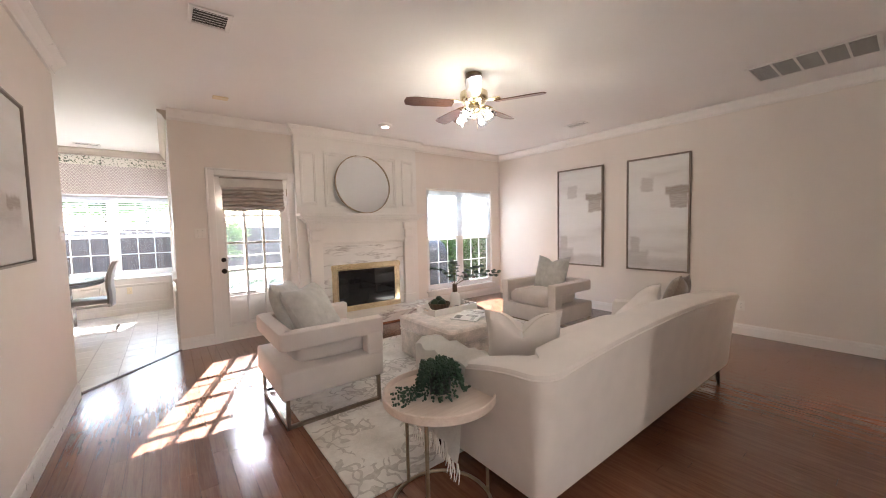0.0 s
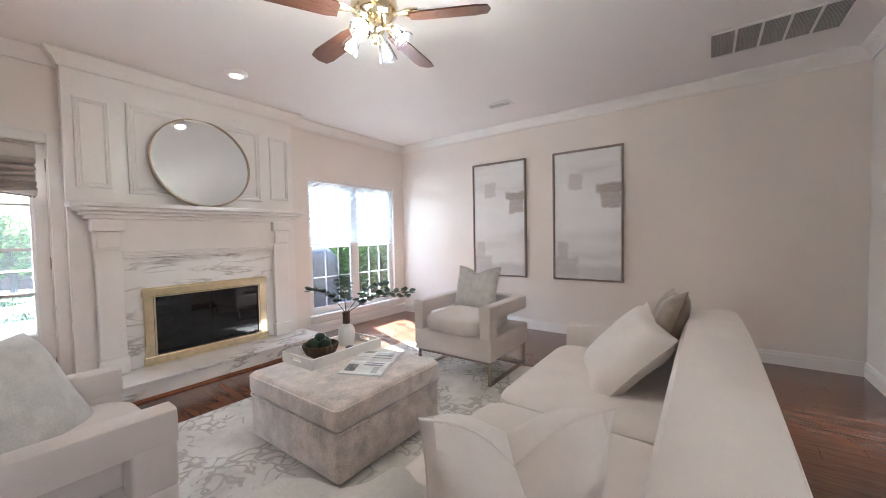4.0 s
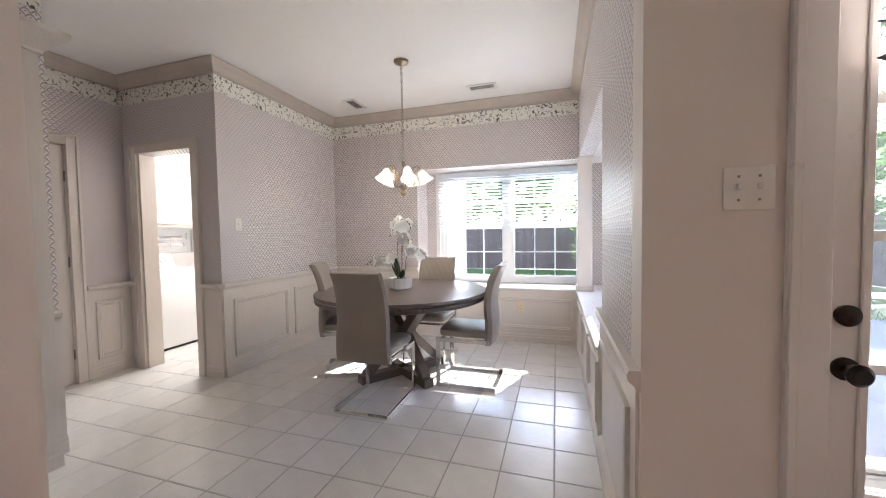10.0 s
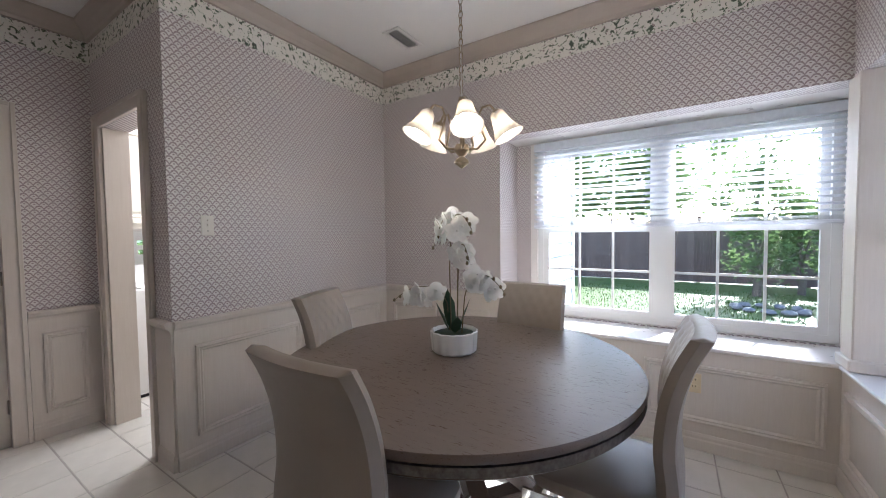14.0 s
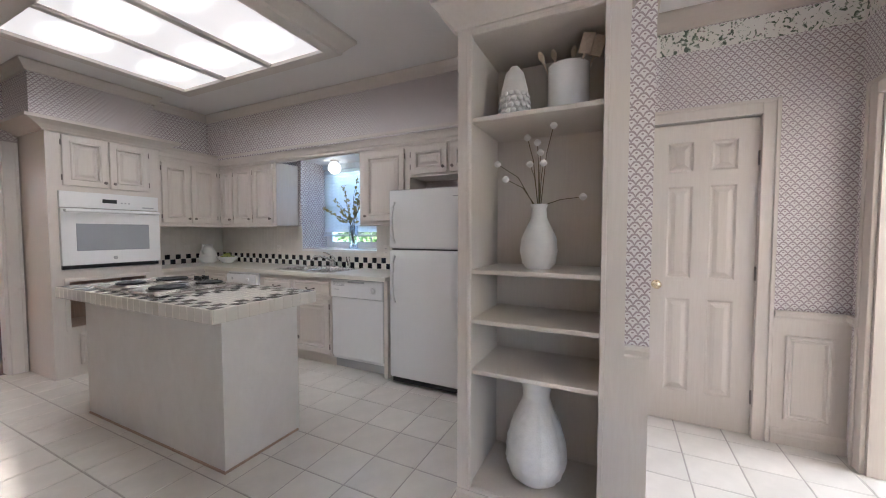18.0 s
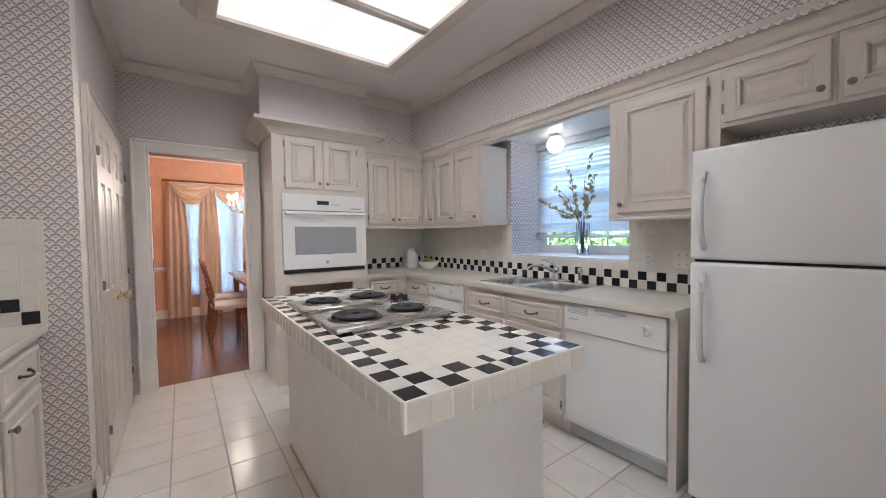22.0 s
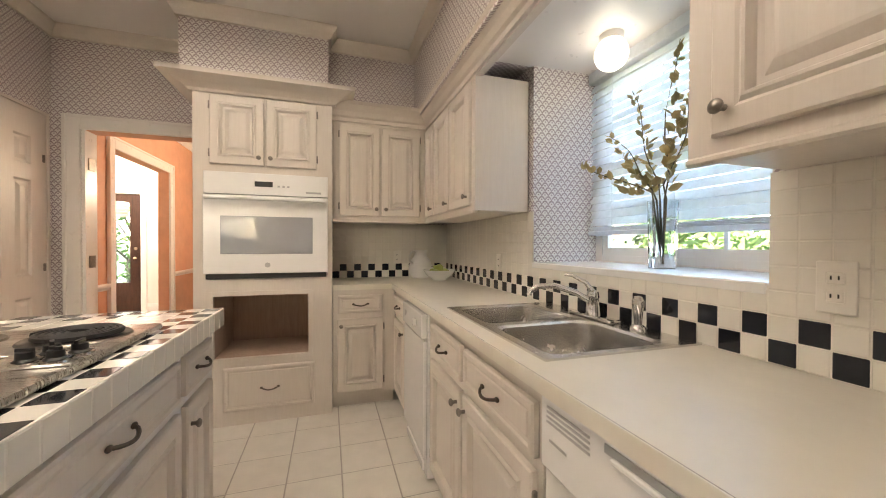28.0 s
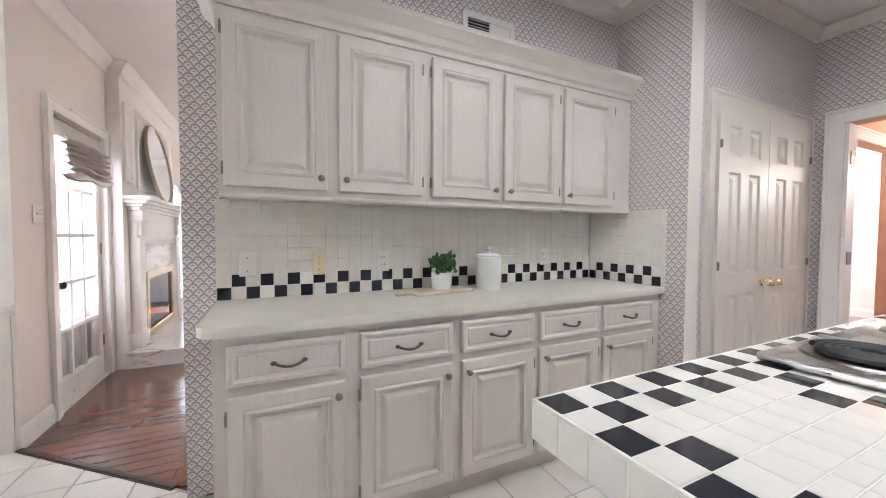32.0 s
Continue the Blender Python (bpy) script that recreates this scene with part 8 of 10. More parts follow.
for y0, y1 in bowls:
    bm = bmesh.new()
    lev = [(0.0, 0.007), (0.012, 0.0), (0.022, -0.15), (0.05, -0.17), (0.14, -0.175)]
    loops = []
    for ins, z in lev:
        r = 0.05
        x0, x1, a, b = -0.165 + ins, 0.235 - ins, y0 + ins, y1 - ins
        pts = []
        for cx, cy, s in ((x1 - r, b - r, 0), (x0 + r, b - r, 90), (x0 + r, a + r, 180), (x1 - r, a + r, 270)):
            for q in range(5):
                an = math.radians(s + 22.5 * q)
                pts.append((cx + r * math.cos(an), cy + r * math.sin(an), z))
        loops.append([bm.verts.new(p) for p in pts])
    for p, q in zip(loops, loops[1:]):
        for k in range(20):
            bm.faces.new((p[k], p[(k + 1) % 20], q[(k + 1) % 20], q[k]))
    bm.faces.new(loops[-1])
    bo = part("bowl", bm, M["sink_steel"], sk)
    part("drain", lathe(bmesh.new(), [(0, -0.170), (0.04, -0.170), (0.042, -0.174), (0, -0.178)], 20, 0.035, (y0 + y1) / 2), M["chrome"], bo)
bm = bmesh.new()
for sx, sy in ((0.225, -0.365), (0.225, -0.03), (0.225, 0.03), (0.225, 0.365), (-0.155, -0.365), (-0.155, -0.03), (-0.155, 0.03), (-0.155, 0.365)):
    s1, s2 = (1 if sx > 0 else -1), (1 if sy in (-0.03, 0.365) else -1)
    pts = [(sx + s1 * 0.012, sy + s2 * 0.012)] + [(sx - s1 * 0.043 + s1 * 0.055 * math.cos(math.radians(22.5 * q)), sy - s2 * 0.043 + s2 * 0.055 * math.sin(math.radians(22.5 * q))) for q in range(5)]
    vs = [bm.verts.new((x, y, 0.0066)) for x, y in pts]
    bm.faces.new(vs)
part("bowl_corner", bm, M["sink_steel"], sk, soft=False)
fc = thing("faucet", pose(-4.46, -2.90, 0.927), "chrome single-lever kitchen faucet", "faucet")
C = M["chrome"]
part("base_plate", boxbm(-0.028, 0.028, -0.12, 0.12, 0, 0.012, 0.006, 2), C, fc)
part("body", lathe(bmesh.new(), [(0, 0.01), (0.028, 0.01), (0.026, 0.04), (0.022, 0.075), (0.025, 0.085), (0.022, 0.105), (0.0, 0.115)], 20), C, fc)
part("lever", tube(bmesh.new(), [(0.0, 0, 0.105), (0.02, -0.02, 0.14), (0.05, -0.06, 0.165), (0.07, -0.085, 0.168)], 0.011, 10, r1=0.006), C, fc)
part("spout", tube(bmesh.new(), [(0.0, 0, 0.06), (0.06, -0.03, 0.10), (0.13, -0.07, 0.125), (0.19, -0.10, 0.12), (0.215, -0.113, 0.10), (0.22, -0.115, 0.085)], 0.013, 12, r1=0.011), C, fc)
sp = thing("side_sprayer", pose(-4.46, -2.68, 0.927), "chrome pull-out side sprayer", "faucet")
part("base", lathe(bmesh.new(), [(0, 0), (0.026, 0), (0.024, 0.012), (0.015, 0.02), (0, 0.02)], 18), C, sp)
part("wand", lathe(bmesh.new(), [(0, 0.018), (0.012, 0.02), (0.015, 0.06), (0.019, 0.085), (0.019, 0.10), (0.012, 0.115), (0, 0.118)], 18), C, sp)

# long counter opposite the refrigerator (faces west)
GE = "long counter base cabinets"
for k, (a, b) in enumerate(((-1.16, -1.56), (-1.62, -2.03), (-2.08, -2.49), (-2.53, -2.94), (-2.98, -3.40))):
    hi = (-1.115, -1.59, -2.055, -2.51, -2.96, -3.478)[k]
    lo = (-1.115, -1.59, -2.055, -2.51, -2.96, -3.478)[k + 1]
    w0, w1 = hi - a, hi - b
    base_unit("W", hi, -1.425, hi - lo, [("drawer", w0, w1, 0.70, 0.845), ("door", w0, w1, 0.125, 0.665, ("r" if k in (0, 1) else "l") + "t")], BASE, GE, 0.53)
for k, (a, b) in enumerate(((-1.14, -1.53), (-1.58, -1.976), (-2.03, -2.42), (-2.46, -2.85), (-2.89, -3.31))):
    hi = (-1.12, -1.555, -2.0, -2.44, -2.87, -3.478)[k]
    lo = (-1.12, -1.555, -2.0, -2.44, -2.87, -3.478)[k + 1]
    cabinet("W", hi, -1.20, hi - lo, 0.328, 1.40, 2.125, [("door", hi - a, hi - b, 1.425, 2.105, ("r", "l", "r", "l", "l")[k] + "b")], UP + "door over the long counter", "long counter upper cabinets", "wall_cabinet", lip=True)
lw = thing("long_worktop", pose(0, 0, 0), "cream laminate worktop with a rounded corner", "countertop")
bm = bmesh.new()
r = 0.07
pts = [(-1.454, -3.478)] + [(-1.454 + r - r * math.cos(math.radians(15 * q)), -1.073 - r + r * math.sin(math.radians(15 * q))) for q in range(7)] + [(-0.872, -1.073)]
top = [bm.verts.new((x, y, 0.92)) for x, y in [(-0.872, -3.478)] + pts]
bot = [bm.verts.new((v.co.x, v.co.y, 0.886)) for v in top]
bm.faces.new(top)
bm.faces.new(bot[::-1])
for k in range(len(top)):
    bm.faces.new((top[k], bot[k], bot[(k + 1) % len(top)], top[(k + 1) % len(top)]))
part("surface", bm, L, lw, soft=False)
part("seam", sweep(bmesh.new(), [(0, 0.9195), (0.0016, 0.9195), (0.0016, 0.89), (0, 0.89)], pts), M["seam"], lw, "dark glue line along the edge", soft=False)
part("edge_strip", sweep(bmesh.new(), [(0.0016, 0.883), (0.0045, 0.883), (0.0050, 0.9185), (0.0042, 0.9198), (0.0016, 0.9198)], pts), L, lw, soft=False)

# ---- island ----
IX0, IX1, IY0, IY1 = -3.02, -2.36, -3.47, -1.73
isl = thing("kitchen_island", pose(0, 0, 0), "kitchen island with whitewashed sides and tiled top", "kitchen island")
part("body", boxbm(-2.995, -2.49, -3.42, -1.865, 0.0, 0.875), M["whitewash"], isl, "whitewashed plywood sides", soft=False)
part("top_core", boxbm(IX0 - 0.0055, IX1 + 0.0055, IY0 - 0.0055, IY1 + 0.0055, 0.868, 0.9396), M["white_grout"], isl, "pale grout bed", soft=False)
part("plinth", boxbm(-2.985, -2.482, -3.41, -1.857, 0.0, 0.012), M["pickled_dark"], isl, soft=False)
iw = []
for hi, lo in ((-1.88, -2.30), (-2.34, -3.04), (-3.09, -3.36)):
    w = hi - lo
    for kind, z0, z1 in (("drawer", 0.715, 0.845), ("door", 0.10, 0.68)):
        bm = rings_rect(bmesh.new(), w, z1 - z0, CAB_DRAWER if kind == "drawer" else CAB_DOOR)
        d = part("drawer_front" if kind == "drawer" else "door", bm, P, isl, "pickled oak front", m=pose(-2.996, hi, z0, 0, 0, -90), soft=False)
        if kind == "drawer":
            part("pull_handle", PULL, None, d, "dark pewter bow handle", m=pose(w / 2, -0.018, 0.07))
        else:
            part("knob", KNOB, None, d, "round pewter knob", m=pose(0.03, -0.02, 0.51))
CT = (-2.95, -2.42, -3.09, -2.33)
ck = thing("cooktop", pose(-2.685, -2.71, 0.941), "stainless steel cooktop with four black coil burners", "cooktop")
S_ = M["steel"]
for y0, y1 in ((-0.38, -0.06), (0.06, 0.38)):
    pn = part("burner_panel", boxbm(-0.265, 0.265, y0, y1, 0.002, 0.022, 0.007, 2), S_, ck)
    for cx, rr in ((-0.13, 0.078 if y0 > 0 else 0.095), (0.125, 0.095 if y0 > 0 else 0.078)):
        cy = (y0 + y1) / 2
        part("drip_pan", lathe(bmesh.new(), [(rr + 0.020, 0.0225), (rr + 0.015, 0.027), (rr + 0.008, 0.0245), (0.03, 0.0228)], 36, cx, cy, cap=False), M["pewter"], pn)
        bm = bmesh.new()
        turns = 5 if rr > 0.09 else 4
        pts = []
        for k in range(turns * 28 + 1):
            an = 2 * math.pi * k / 28
            ra = 0.02 + (rr - 0.02) * k / (turns * 28)
            pts.append((cx + ra * math.cos(an), cy + ra * math.sin(an), 0.034))
        tube(bm, pts, 0.0078, 6)
        part("coil", bm, M["coil"], pn, "black spiral heating coil")
        part("medallion", lathe(bmesh.new(), [(0, 0.037), (0.016, 0.036), (0.016, 0.030), (0, 0.030)], 16, cx, cy), C, pn)
bm = bmesh.new()
box(bm, -0.265, 0.265, -0.06, 0.06, 0.001, 0.016, 0.004)
box(bm, -0.265, -0.10, -0.058, 0.058, 0.016, 0.026, 0.004)
box(bm, -0.10, 0.265, -0.058, -0.046, 0.016, 0.026, 0.003)
box(bm, -0.10, 0.265, 0.046, 0.058, 0.016, 0.026, 0.003)
dv = part("downdraft_vent", bm, S_, ck)
part("duct", boxbm(-0.09, 0.255, -0.044, 0.044, 0.0162, 0.0175), M["black"], dv, soft=False)
me = None
for k in range(7):
    s = part("vent_slat", me or boxbm(-0.09, 0.255, -0.0022, 0.0022, 0.0175, 0.0245), S_, dv, m=pose(0, -0.039 + 0.013 * k, 0), soft=False)
    me = s.data
kb = None
for k in range(4):
    cx, cy = -0.235 + 0.05 * (k % 2) + 0.012 * (k // 2), -0.028 + 0.056 * (k // 2)
    bm = lathe(bmesh.new(), [(0, 0.026), (0.021, 0.026), (0.020, 0.032), (0.015, 0.036), (0.0145, 0.05), (0, 0.052)], 18)
    box(bm, -0.004, 0.004, -0.015, 0.015, 0.05, 0.058, 0.001)
    part("control_knob", bm, M["black"], ck, "black plastic burner knob", m=pose(cx, cy, 0, 0, 0, 30 * k))
    part("knob_skirt", lathe(bmesh.new(), [(0.016, 0.0262), (0.026, 0.0262), (0.025, 0.03), (0.0155, 0.032)], 20, cx, cy, cap=False), C, ck)

# ---- ceiling light box ----
lb = thing("ceiling_light_box", pose(-2.76, -2.79, 0), "taupe framed fluorescent ceiling light box with three diffusers", "ceiling light")
bm = bmesh.new()
LX, LY = 0.62, 0.90
sweep(bm, [(-0.045, 2.69), (-0.045, 2.635), (0.05, 2.635), (0.055, 2.655), (0.075, 2.675), (0.10, 2.705), (0.13, 2.735), (0.13, 2.758), (-0.02, 2.758)], [(-LX, -LY), (LX, -LY), (LX, LY), (-LX, LY)], -1, True)
part("frame", bm, P, lb, soft=False)
third = (2 * LY - 0.09) / 3
for k in range(3):
    y0 = -LY + 0.045 + third * k
    part("diffuser", boxbm(-LX + 0.046, LX - 0.046, y0 + (0.03 if k else 0), y0 + third - (0.03 if k < 2 else 0), 2.658, 2.664), M["diffuser"], lb, "glowing acrylic diffuser panel", soft=False)
    if k:
        part("divider", boxbm(-LX + 0.046, LX - 0.046, y0 - 0.03, y0 + 0.03, 2.640, 2.68, 0.005), P, lb, soft=False)
    if k:
        part("divider_bead", boxbm(-LX + 0.046, LX - 0.046, y0 - 0.04, y0 + 0.04, 2.649, 2.657, 0.003), P, lb, soft=False)

# ---- backsplash ----
def splash(name, face, c, a0, a1, ztop, notch, label, odd=0):
    """Tile field on a wall: grout bed, two checkered rows of single tiles, white rows above as one field."""
    ob = thing(name, at(face, a0 if face in "ES" else a1, c), label, "backsplash")
    w, p, z0 = abs(a1 - a0), 0.0615, 0.921
    g = 0.0011
    bm = bmesh.new()
    wall_boxes(bm, "y", -0.0078, -0.0005, 0, w, z0, ztop, notch)
    part("grout", bm, M["white_grout"], ob, soft=False)
    n = int(w / p + 0.4)
    sq = finish(boxbm(g, p - g, -0.0095, -0.002, g, p - g, 0.0022))
    sqb = sq.copy()
    sq.materials.append(M["white_tile"])
    sqb.materials.append(M["black_tile"])
    for i in range(n):
        for r_ in range(2):
            black = (i + r_ + odd) % 2 == 0
            part("black_tile" if black else "white_tile", sqb if black else sq, None, ob, m=pose(i * p, 0, z0 + r_ * p), soft=False)
    vs, fs = [], []
    rows = int((ztop - z0 - 2 * p) / p + 0.3)
    for r_ in range(rows):
        za = z0 + (2 + r_) * p
        zb = min(za + p, ztop)
        for i in range(n):
            x0, x1 = i * p, (i + 1) * p
            if any(h[0] < x1 - 0.02 and h[1] > x0 + 0.02 and h[2] < zb - 0.015 and h[3] > za + 0.01 for h in notch):
                continue
            k = len(vs)
            e = 0.002
            vs += [(x0 + g, -0.003, za + g), (x1 - g, -0.003, za + g), (x1 - g, -0.003, zb - g), (x0 + g, -0.003, zb - g),
                   (x0 + g, -0.0075, za + g), (x1 - g, -0.0075, za + g), (x1 - g, -0.0075, zb - g), (x0 + g, -0.0075, zb - g),
                   (x0 + g + e, -0.0092, za + g + e), (x1 - g - e, -0.0092, za + g + e), (x1 - g - e, -0.0092, zb - g - e), (x0 + g + e, -0.0092, zb - g - e)]
            for o in (0, 4):
                for q in range(4):
                    fs.append((k + o + q, k + o + (q + 1) % 4, k + o + 4 + (q + 1) % 4, k + o + 4 + q))
            fs.append((k + 8, k + 9, k + 10, k + 11))
    me = bpy.data.meshes.new("field")
    me.from_pydata(vs, [], fs)
    me.materials.append(M["white_tile"])
    f = part("white_tile_field", me, None, ob, "rows of small glazed white tiles", soft=False)
    tagged(f, "rows of small glazed white tiles", "", "", "stuff")
    return ob


splash("backsplash_sink", "E", KW, -4.981, -1.80, 1.40, [(1.521, 2.646, 1.115, 1.40)], "black and white checkered tile backsplash behind the sink", 1)
splash("backsplash_corner", "N", -5.0, -4.53, -3.484, 1.40, [], "black and white checkered tile backsplash in the corner")
splash("backsplash_long_counter", "W", -0.87, -3.47, -1.07, 1.40, [], "black and white checkered tile backsplash behind the long counter")
splash("backsplash_end", "N", -3.48, -1.46, -0.885, 1.40, [], "black and white checkered tile backsplash on the end wall")

# ---- sink window ----
sash_window("window_kitchen", -0.56, 0.56, 1.115, 2.19, pose(-4.98, -2.90, 0, 0, 0, 90), "white double-hung kitchen window", 3, (2, 2), 1)
structure("window_sill_kitchen", boxbm(-4.952, -4.519, REC[0] + 0.004, REC[1] - 0.004, 1.09, 1.122, 0.004), M["ceramic"], "white tiled kitchen window sill")


blind("window_blind", -0.545, 0.545, 1.27, 2.19, pose(-4.905, -2.90, 0, 0, 0, 90), "white slatted blind over the kitchen window", 64)
gl = thing("globe_light", pose(-4.72, -3.10, 2.20), "lit white glass globe light under the soffit", "ceiling light")
part("base", lathe(bmesh.new(), [(0, 0), (0.055, 0), (0.05, -0.03), (0, -0.03)], 20), M["trim"], gl)
g = part("globe", lathe(bmesh.new(), [(0.0, -0.165)] + [(0.075 * math.sin(math.radians(a)), -0.09 - 0.075 * math.cos(math.radians(a))) for a in range(20, 161, 14)] + [(0.0, -0.02)], 24, cap=False), M["globe"], gl, "glowing opal glass globe")
g.visible_shadow = False
vz = thing("glass_vase", pose(-4.76, -2.85, 1.122), "clear waisted glass vase holding golden branches", "vase")
part("vessel", lathe(bmesh.new(), [(0, 0.006), (0.045, 0.006), (0.03, 0.10), (0.036, 0.16), (0.055, 0.275), (0.058, 0.275), (0.052, 0.0), (0, 0)], 10, cap=False), M["vase_glass"], vz, soft=False)
br = thing("dried_branches", pose(-4.76, -2.85, 1.122), "dried branches with pale golden leaves in the vase", "dried flowers")
rnd = random.Random(5)
LV = bmesh.new()
leaf(LV, Vector((0, 0, 0)), Vector((0, 0, 1)), Vector((0, 1, 0)), 0.060, 0.038)
LV = finish(LV)
LV.materials.append(M["gold_leaf"])
for k, (dx, dy, dz, ln) in enumerate(((0.15, -0.75, 0.45, 0.50), (0.1, 0.16, 1.0, 0.62), (0.05, -0.25, 0.9, 0.55), (0.12, -0.45, 0.7, 0.42), (0.0, 0.28, 0.9, 0.45))):
    d = Vector((dx, dy, dz)).normalized()
    pts = [Vector((0.01 * (k - 2), 0.008 * (k - 2), 0.02)), Vector((d.x * 0.03, d.y * 0.05, 0.28))]
    for q in range(1, 8):
        pts.append(Vector((0, 0, 0.28)) + d * ln * q / 7 + Vector((0, 0.02 * math.sin(q + k), -0.03 * (q / 7) ** 2)))
    s = part("branch", tube(bmesh.new(), pts, 0.004, 6, r1=0.0015), M["stem"], br)
    for q in range(26):
        f = 0.12 + 0.88 * q / 26
        p = pts[1].lerp(pts[-1], f) + Vector((rnd.uniform(-.01, .01), rnd.uniform(-.012, .012), rnd.uniform(-.01, .01)))
        sc = 1.15 - 0.6 * f
        part("leaf", LV, None, s, m=Matrix.Translation(p) @ Euler((rnd.uniform(-1.2, 1.2), rnd.uniform(-1.2, 1.2), rnd.uniform(0, 6.3))).to_matrix().to_4x4() @ Matrix.Scale(sc, 4), soft=False)

# ---- things on the counters ----
pt = thing("pitcher", pose(-4.24, -4.86, 0.92), "matte white ceramic pitcher with a handle", "pitcher")
part("vessel", lathe(bmesh.new(), [(0, 0), (0.07, 0), (0.095, 0.03), (0.105, 0.09), (0.09, 0.15), (0.055, 0.195), (0.052, 0.22), (0.066, 0.245), (0.060, 0.245), (0.047, 0.22), (0.05, 0.19), (0, 0.15)], 28, cap=False), M["ceramic_matte"], pt)
part("handle", tube(bmesh.new(), [(0.055, 0.03, 0.225), (0.09, 0.05, 0.235), (0.115, 0.06, 0.20), (0.11, 0.058, 0.155), (0.085, 0.045, 0.13)], 0.009, 8), M["ceramic_matte"], pt)
pb = solo("fruit_bowl", lathe(bmesh.new(), [(0, 0), (0.06, 0), (0.065, 0.012), (0.11, 0.045), (0.135, 0.085), (0.129, 0.086), (0.10, 0.048), (0.05, 0.02), (0, 0.018)], 32, cap=False), M["ceramic"], "white ceramic bowl of green pears", "bowl", m=pose(-4.34, -4.61, 0.92))
for k, (x, y, z, rx, rz) in enumerate(((-0.05, 0.03, 0.062, 60, 20), (0.045, 0.045, 0.062, 70, 140), (0.04, -0.05, 0.062, 75, 250), (-0.045, -0.04, 0.062, 65, 310), (0.0, 0.0, 0.10, 80, 60))):
    pe = thing("pear", pose(-4.34 + x, -4.61 + y, 0.92 + z, rx, 0, rz), "green pear in the white bowl", "pear", "pears in the bowl")
    part("fruit", lathe(bmesh.new(), [(0, -0.036), (0.022, -0.03), (0.033, -0.008), (0.030, 0.012), (0.018, 0.035), (0.010, 0.05), (0, 0.054)], 16, cap=False), M["pear"], pe)
    part("stalk", tube(bmesh.new(), [(0, 0, 0.05), (0.003, 0, 0.07)], 0.0018, 5), M["stem"], pe)
sb = thing("serving_board", pose(-1.06, -2.13, 0.92, 0, 0, 8), "slim pale wooden serving board", "cutting board")
part("board", boxbm(-0.075, 0.075, -0.20, 0.17, 0, 0.014, 0.005, 2), M["light_wood"], sb)
part("handle", boxbm(-0.02, 0.02, 0.165, 0.25, 0.001, 0.013, 0.005, 2), M["light_wood"], sb)
hp = thing("potted_herb", pose(-1.03, -2.17, 0.934), "small leafy green herb in a white pot", "potted plant")
part("pot", lathe(bmesh.new(), [(0, 0), (0.05, 0), (0.056, 0.02), (0.06, 0.095), (0.056, 0.095), (0.05, 0.075), (0, 0.075)], 28, cap=False), M["ceramic"], hp)
part("soil", lathe(bmesh.new(), [(0, 0.078), (0.052, 0.076), (0.05, 0.06)], 18), M["stem"], hp)
rnd = random.Random(9)
HL = bmesh.new()
leaf(HL, Vector((0, 0, 0)), Vector((0, 0, 1)), Vector((0, 1, 0)), 0.034, 0.024)
HL = finish(HL)
HL.materials.append(M["herb"])
for k in range(22):
    a, b = rnd.uniform(0, 6.28), rnd.uniform(0.15, 1.15)
    ln = rnd.uniform(0.06, 0.12)
    e = Vector((math.cos(a) * math.sin(b), math.sin(a) * math.sin(b), math.cos(b))) * ln
    st = part("stalk", tube(bmesh.new(), [(0, 0, 0.075), (e.x * 0.5, e.y * 0.5, 0.08 + e.z * 0.6), (e.x, e.y, 0.08 + e.z)], 0.0012, 5), M["herb"], hp)
    for q in range(7):
        p = Vector((e.x, e.y, 0.08 + e.z)) * 1.0 + Vector((rnd.uniform(-.022, .022), rnd.uniform(-.022, .022), rnd.uniform(-.03, .012)))
        part("leaf", HL, None, st, m=Matrix.Translation(p) @ Euler((rnd.uniform(-1.4, 1.4), rnd.uniform(-1.4, 1.4), rnd.uniform(0, 6.3))).to_matrix().to_4x4() @ Matrix.Scale(rnd.uniform(0.8, 1.25), 4), soft=False)
cn = thing("canister", pose(-1.05, -2.47, 0.92), "tall white ceramic canister with knobbed lid", "canister")
part("vessel", lathe(bmesh.new(), [(0, 0), (0.072, 0), (0.075, 0.006), (0.075, 0.185), (0.07, 0.19), (0, 0.19)], 32, cap=False), M["ceramic"], cn)
part("lid", lathe(bmesh.new(), [(0, 0.19), (0.074, 0.19), (0.074, 0.20), (0.05, 0.21), (0.012, 0.214), (0.01, 0.222), (0.017, 0.235), (0.012, 0.246), (0, 0.248)], 28, cap=False), M["ceramic"], cn)
plate(-0.880, -1.20, 1.09, -90, "switch", 1)
plate(-0.880, -1.53, 1.085, -90, "switch", 1, "ivory_plate", "ivory plastic wall plate on the tile backsplash")
plate(-0.880, -1.873, 1.09, -90, "outlet", 1)
plate(-0.880, -3.033, 1.09, -90, "outlet", 1)
plate(-4.520, -2.205, 1.125, 90, "outlet", 1)
plate(-4.520, -1.97, 1.135, 90, "switch", 3)
plate(-4.520, -3.85, 1.10, 90, "outlet", 1)
plate(-4.05, -4.99, 1.10, 180, "outlet", 1)
sv = thing("wall_vent", pose(-1.09, -2.43, 2.37, 0, 0, -90), "white air register in the papered soffit", "vent")
bm = bmesh.new()
wall_boxes(bm, "y", -0.012, 0, -0.17, 0.17, -0.09, 0.09, [(-0.14, 0.14, -0.06, 0.06)])
part("frame", bm, M["vent"], sv, soft=False)
part("duct", boxbm(-0.14, 0.14, -0.003, 0, -0.06, 0.06), M["vent_dark"], sv, soft=False)
me = None
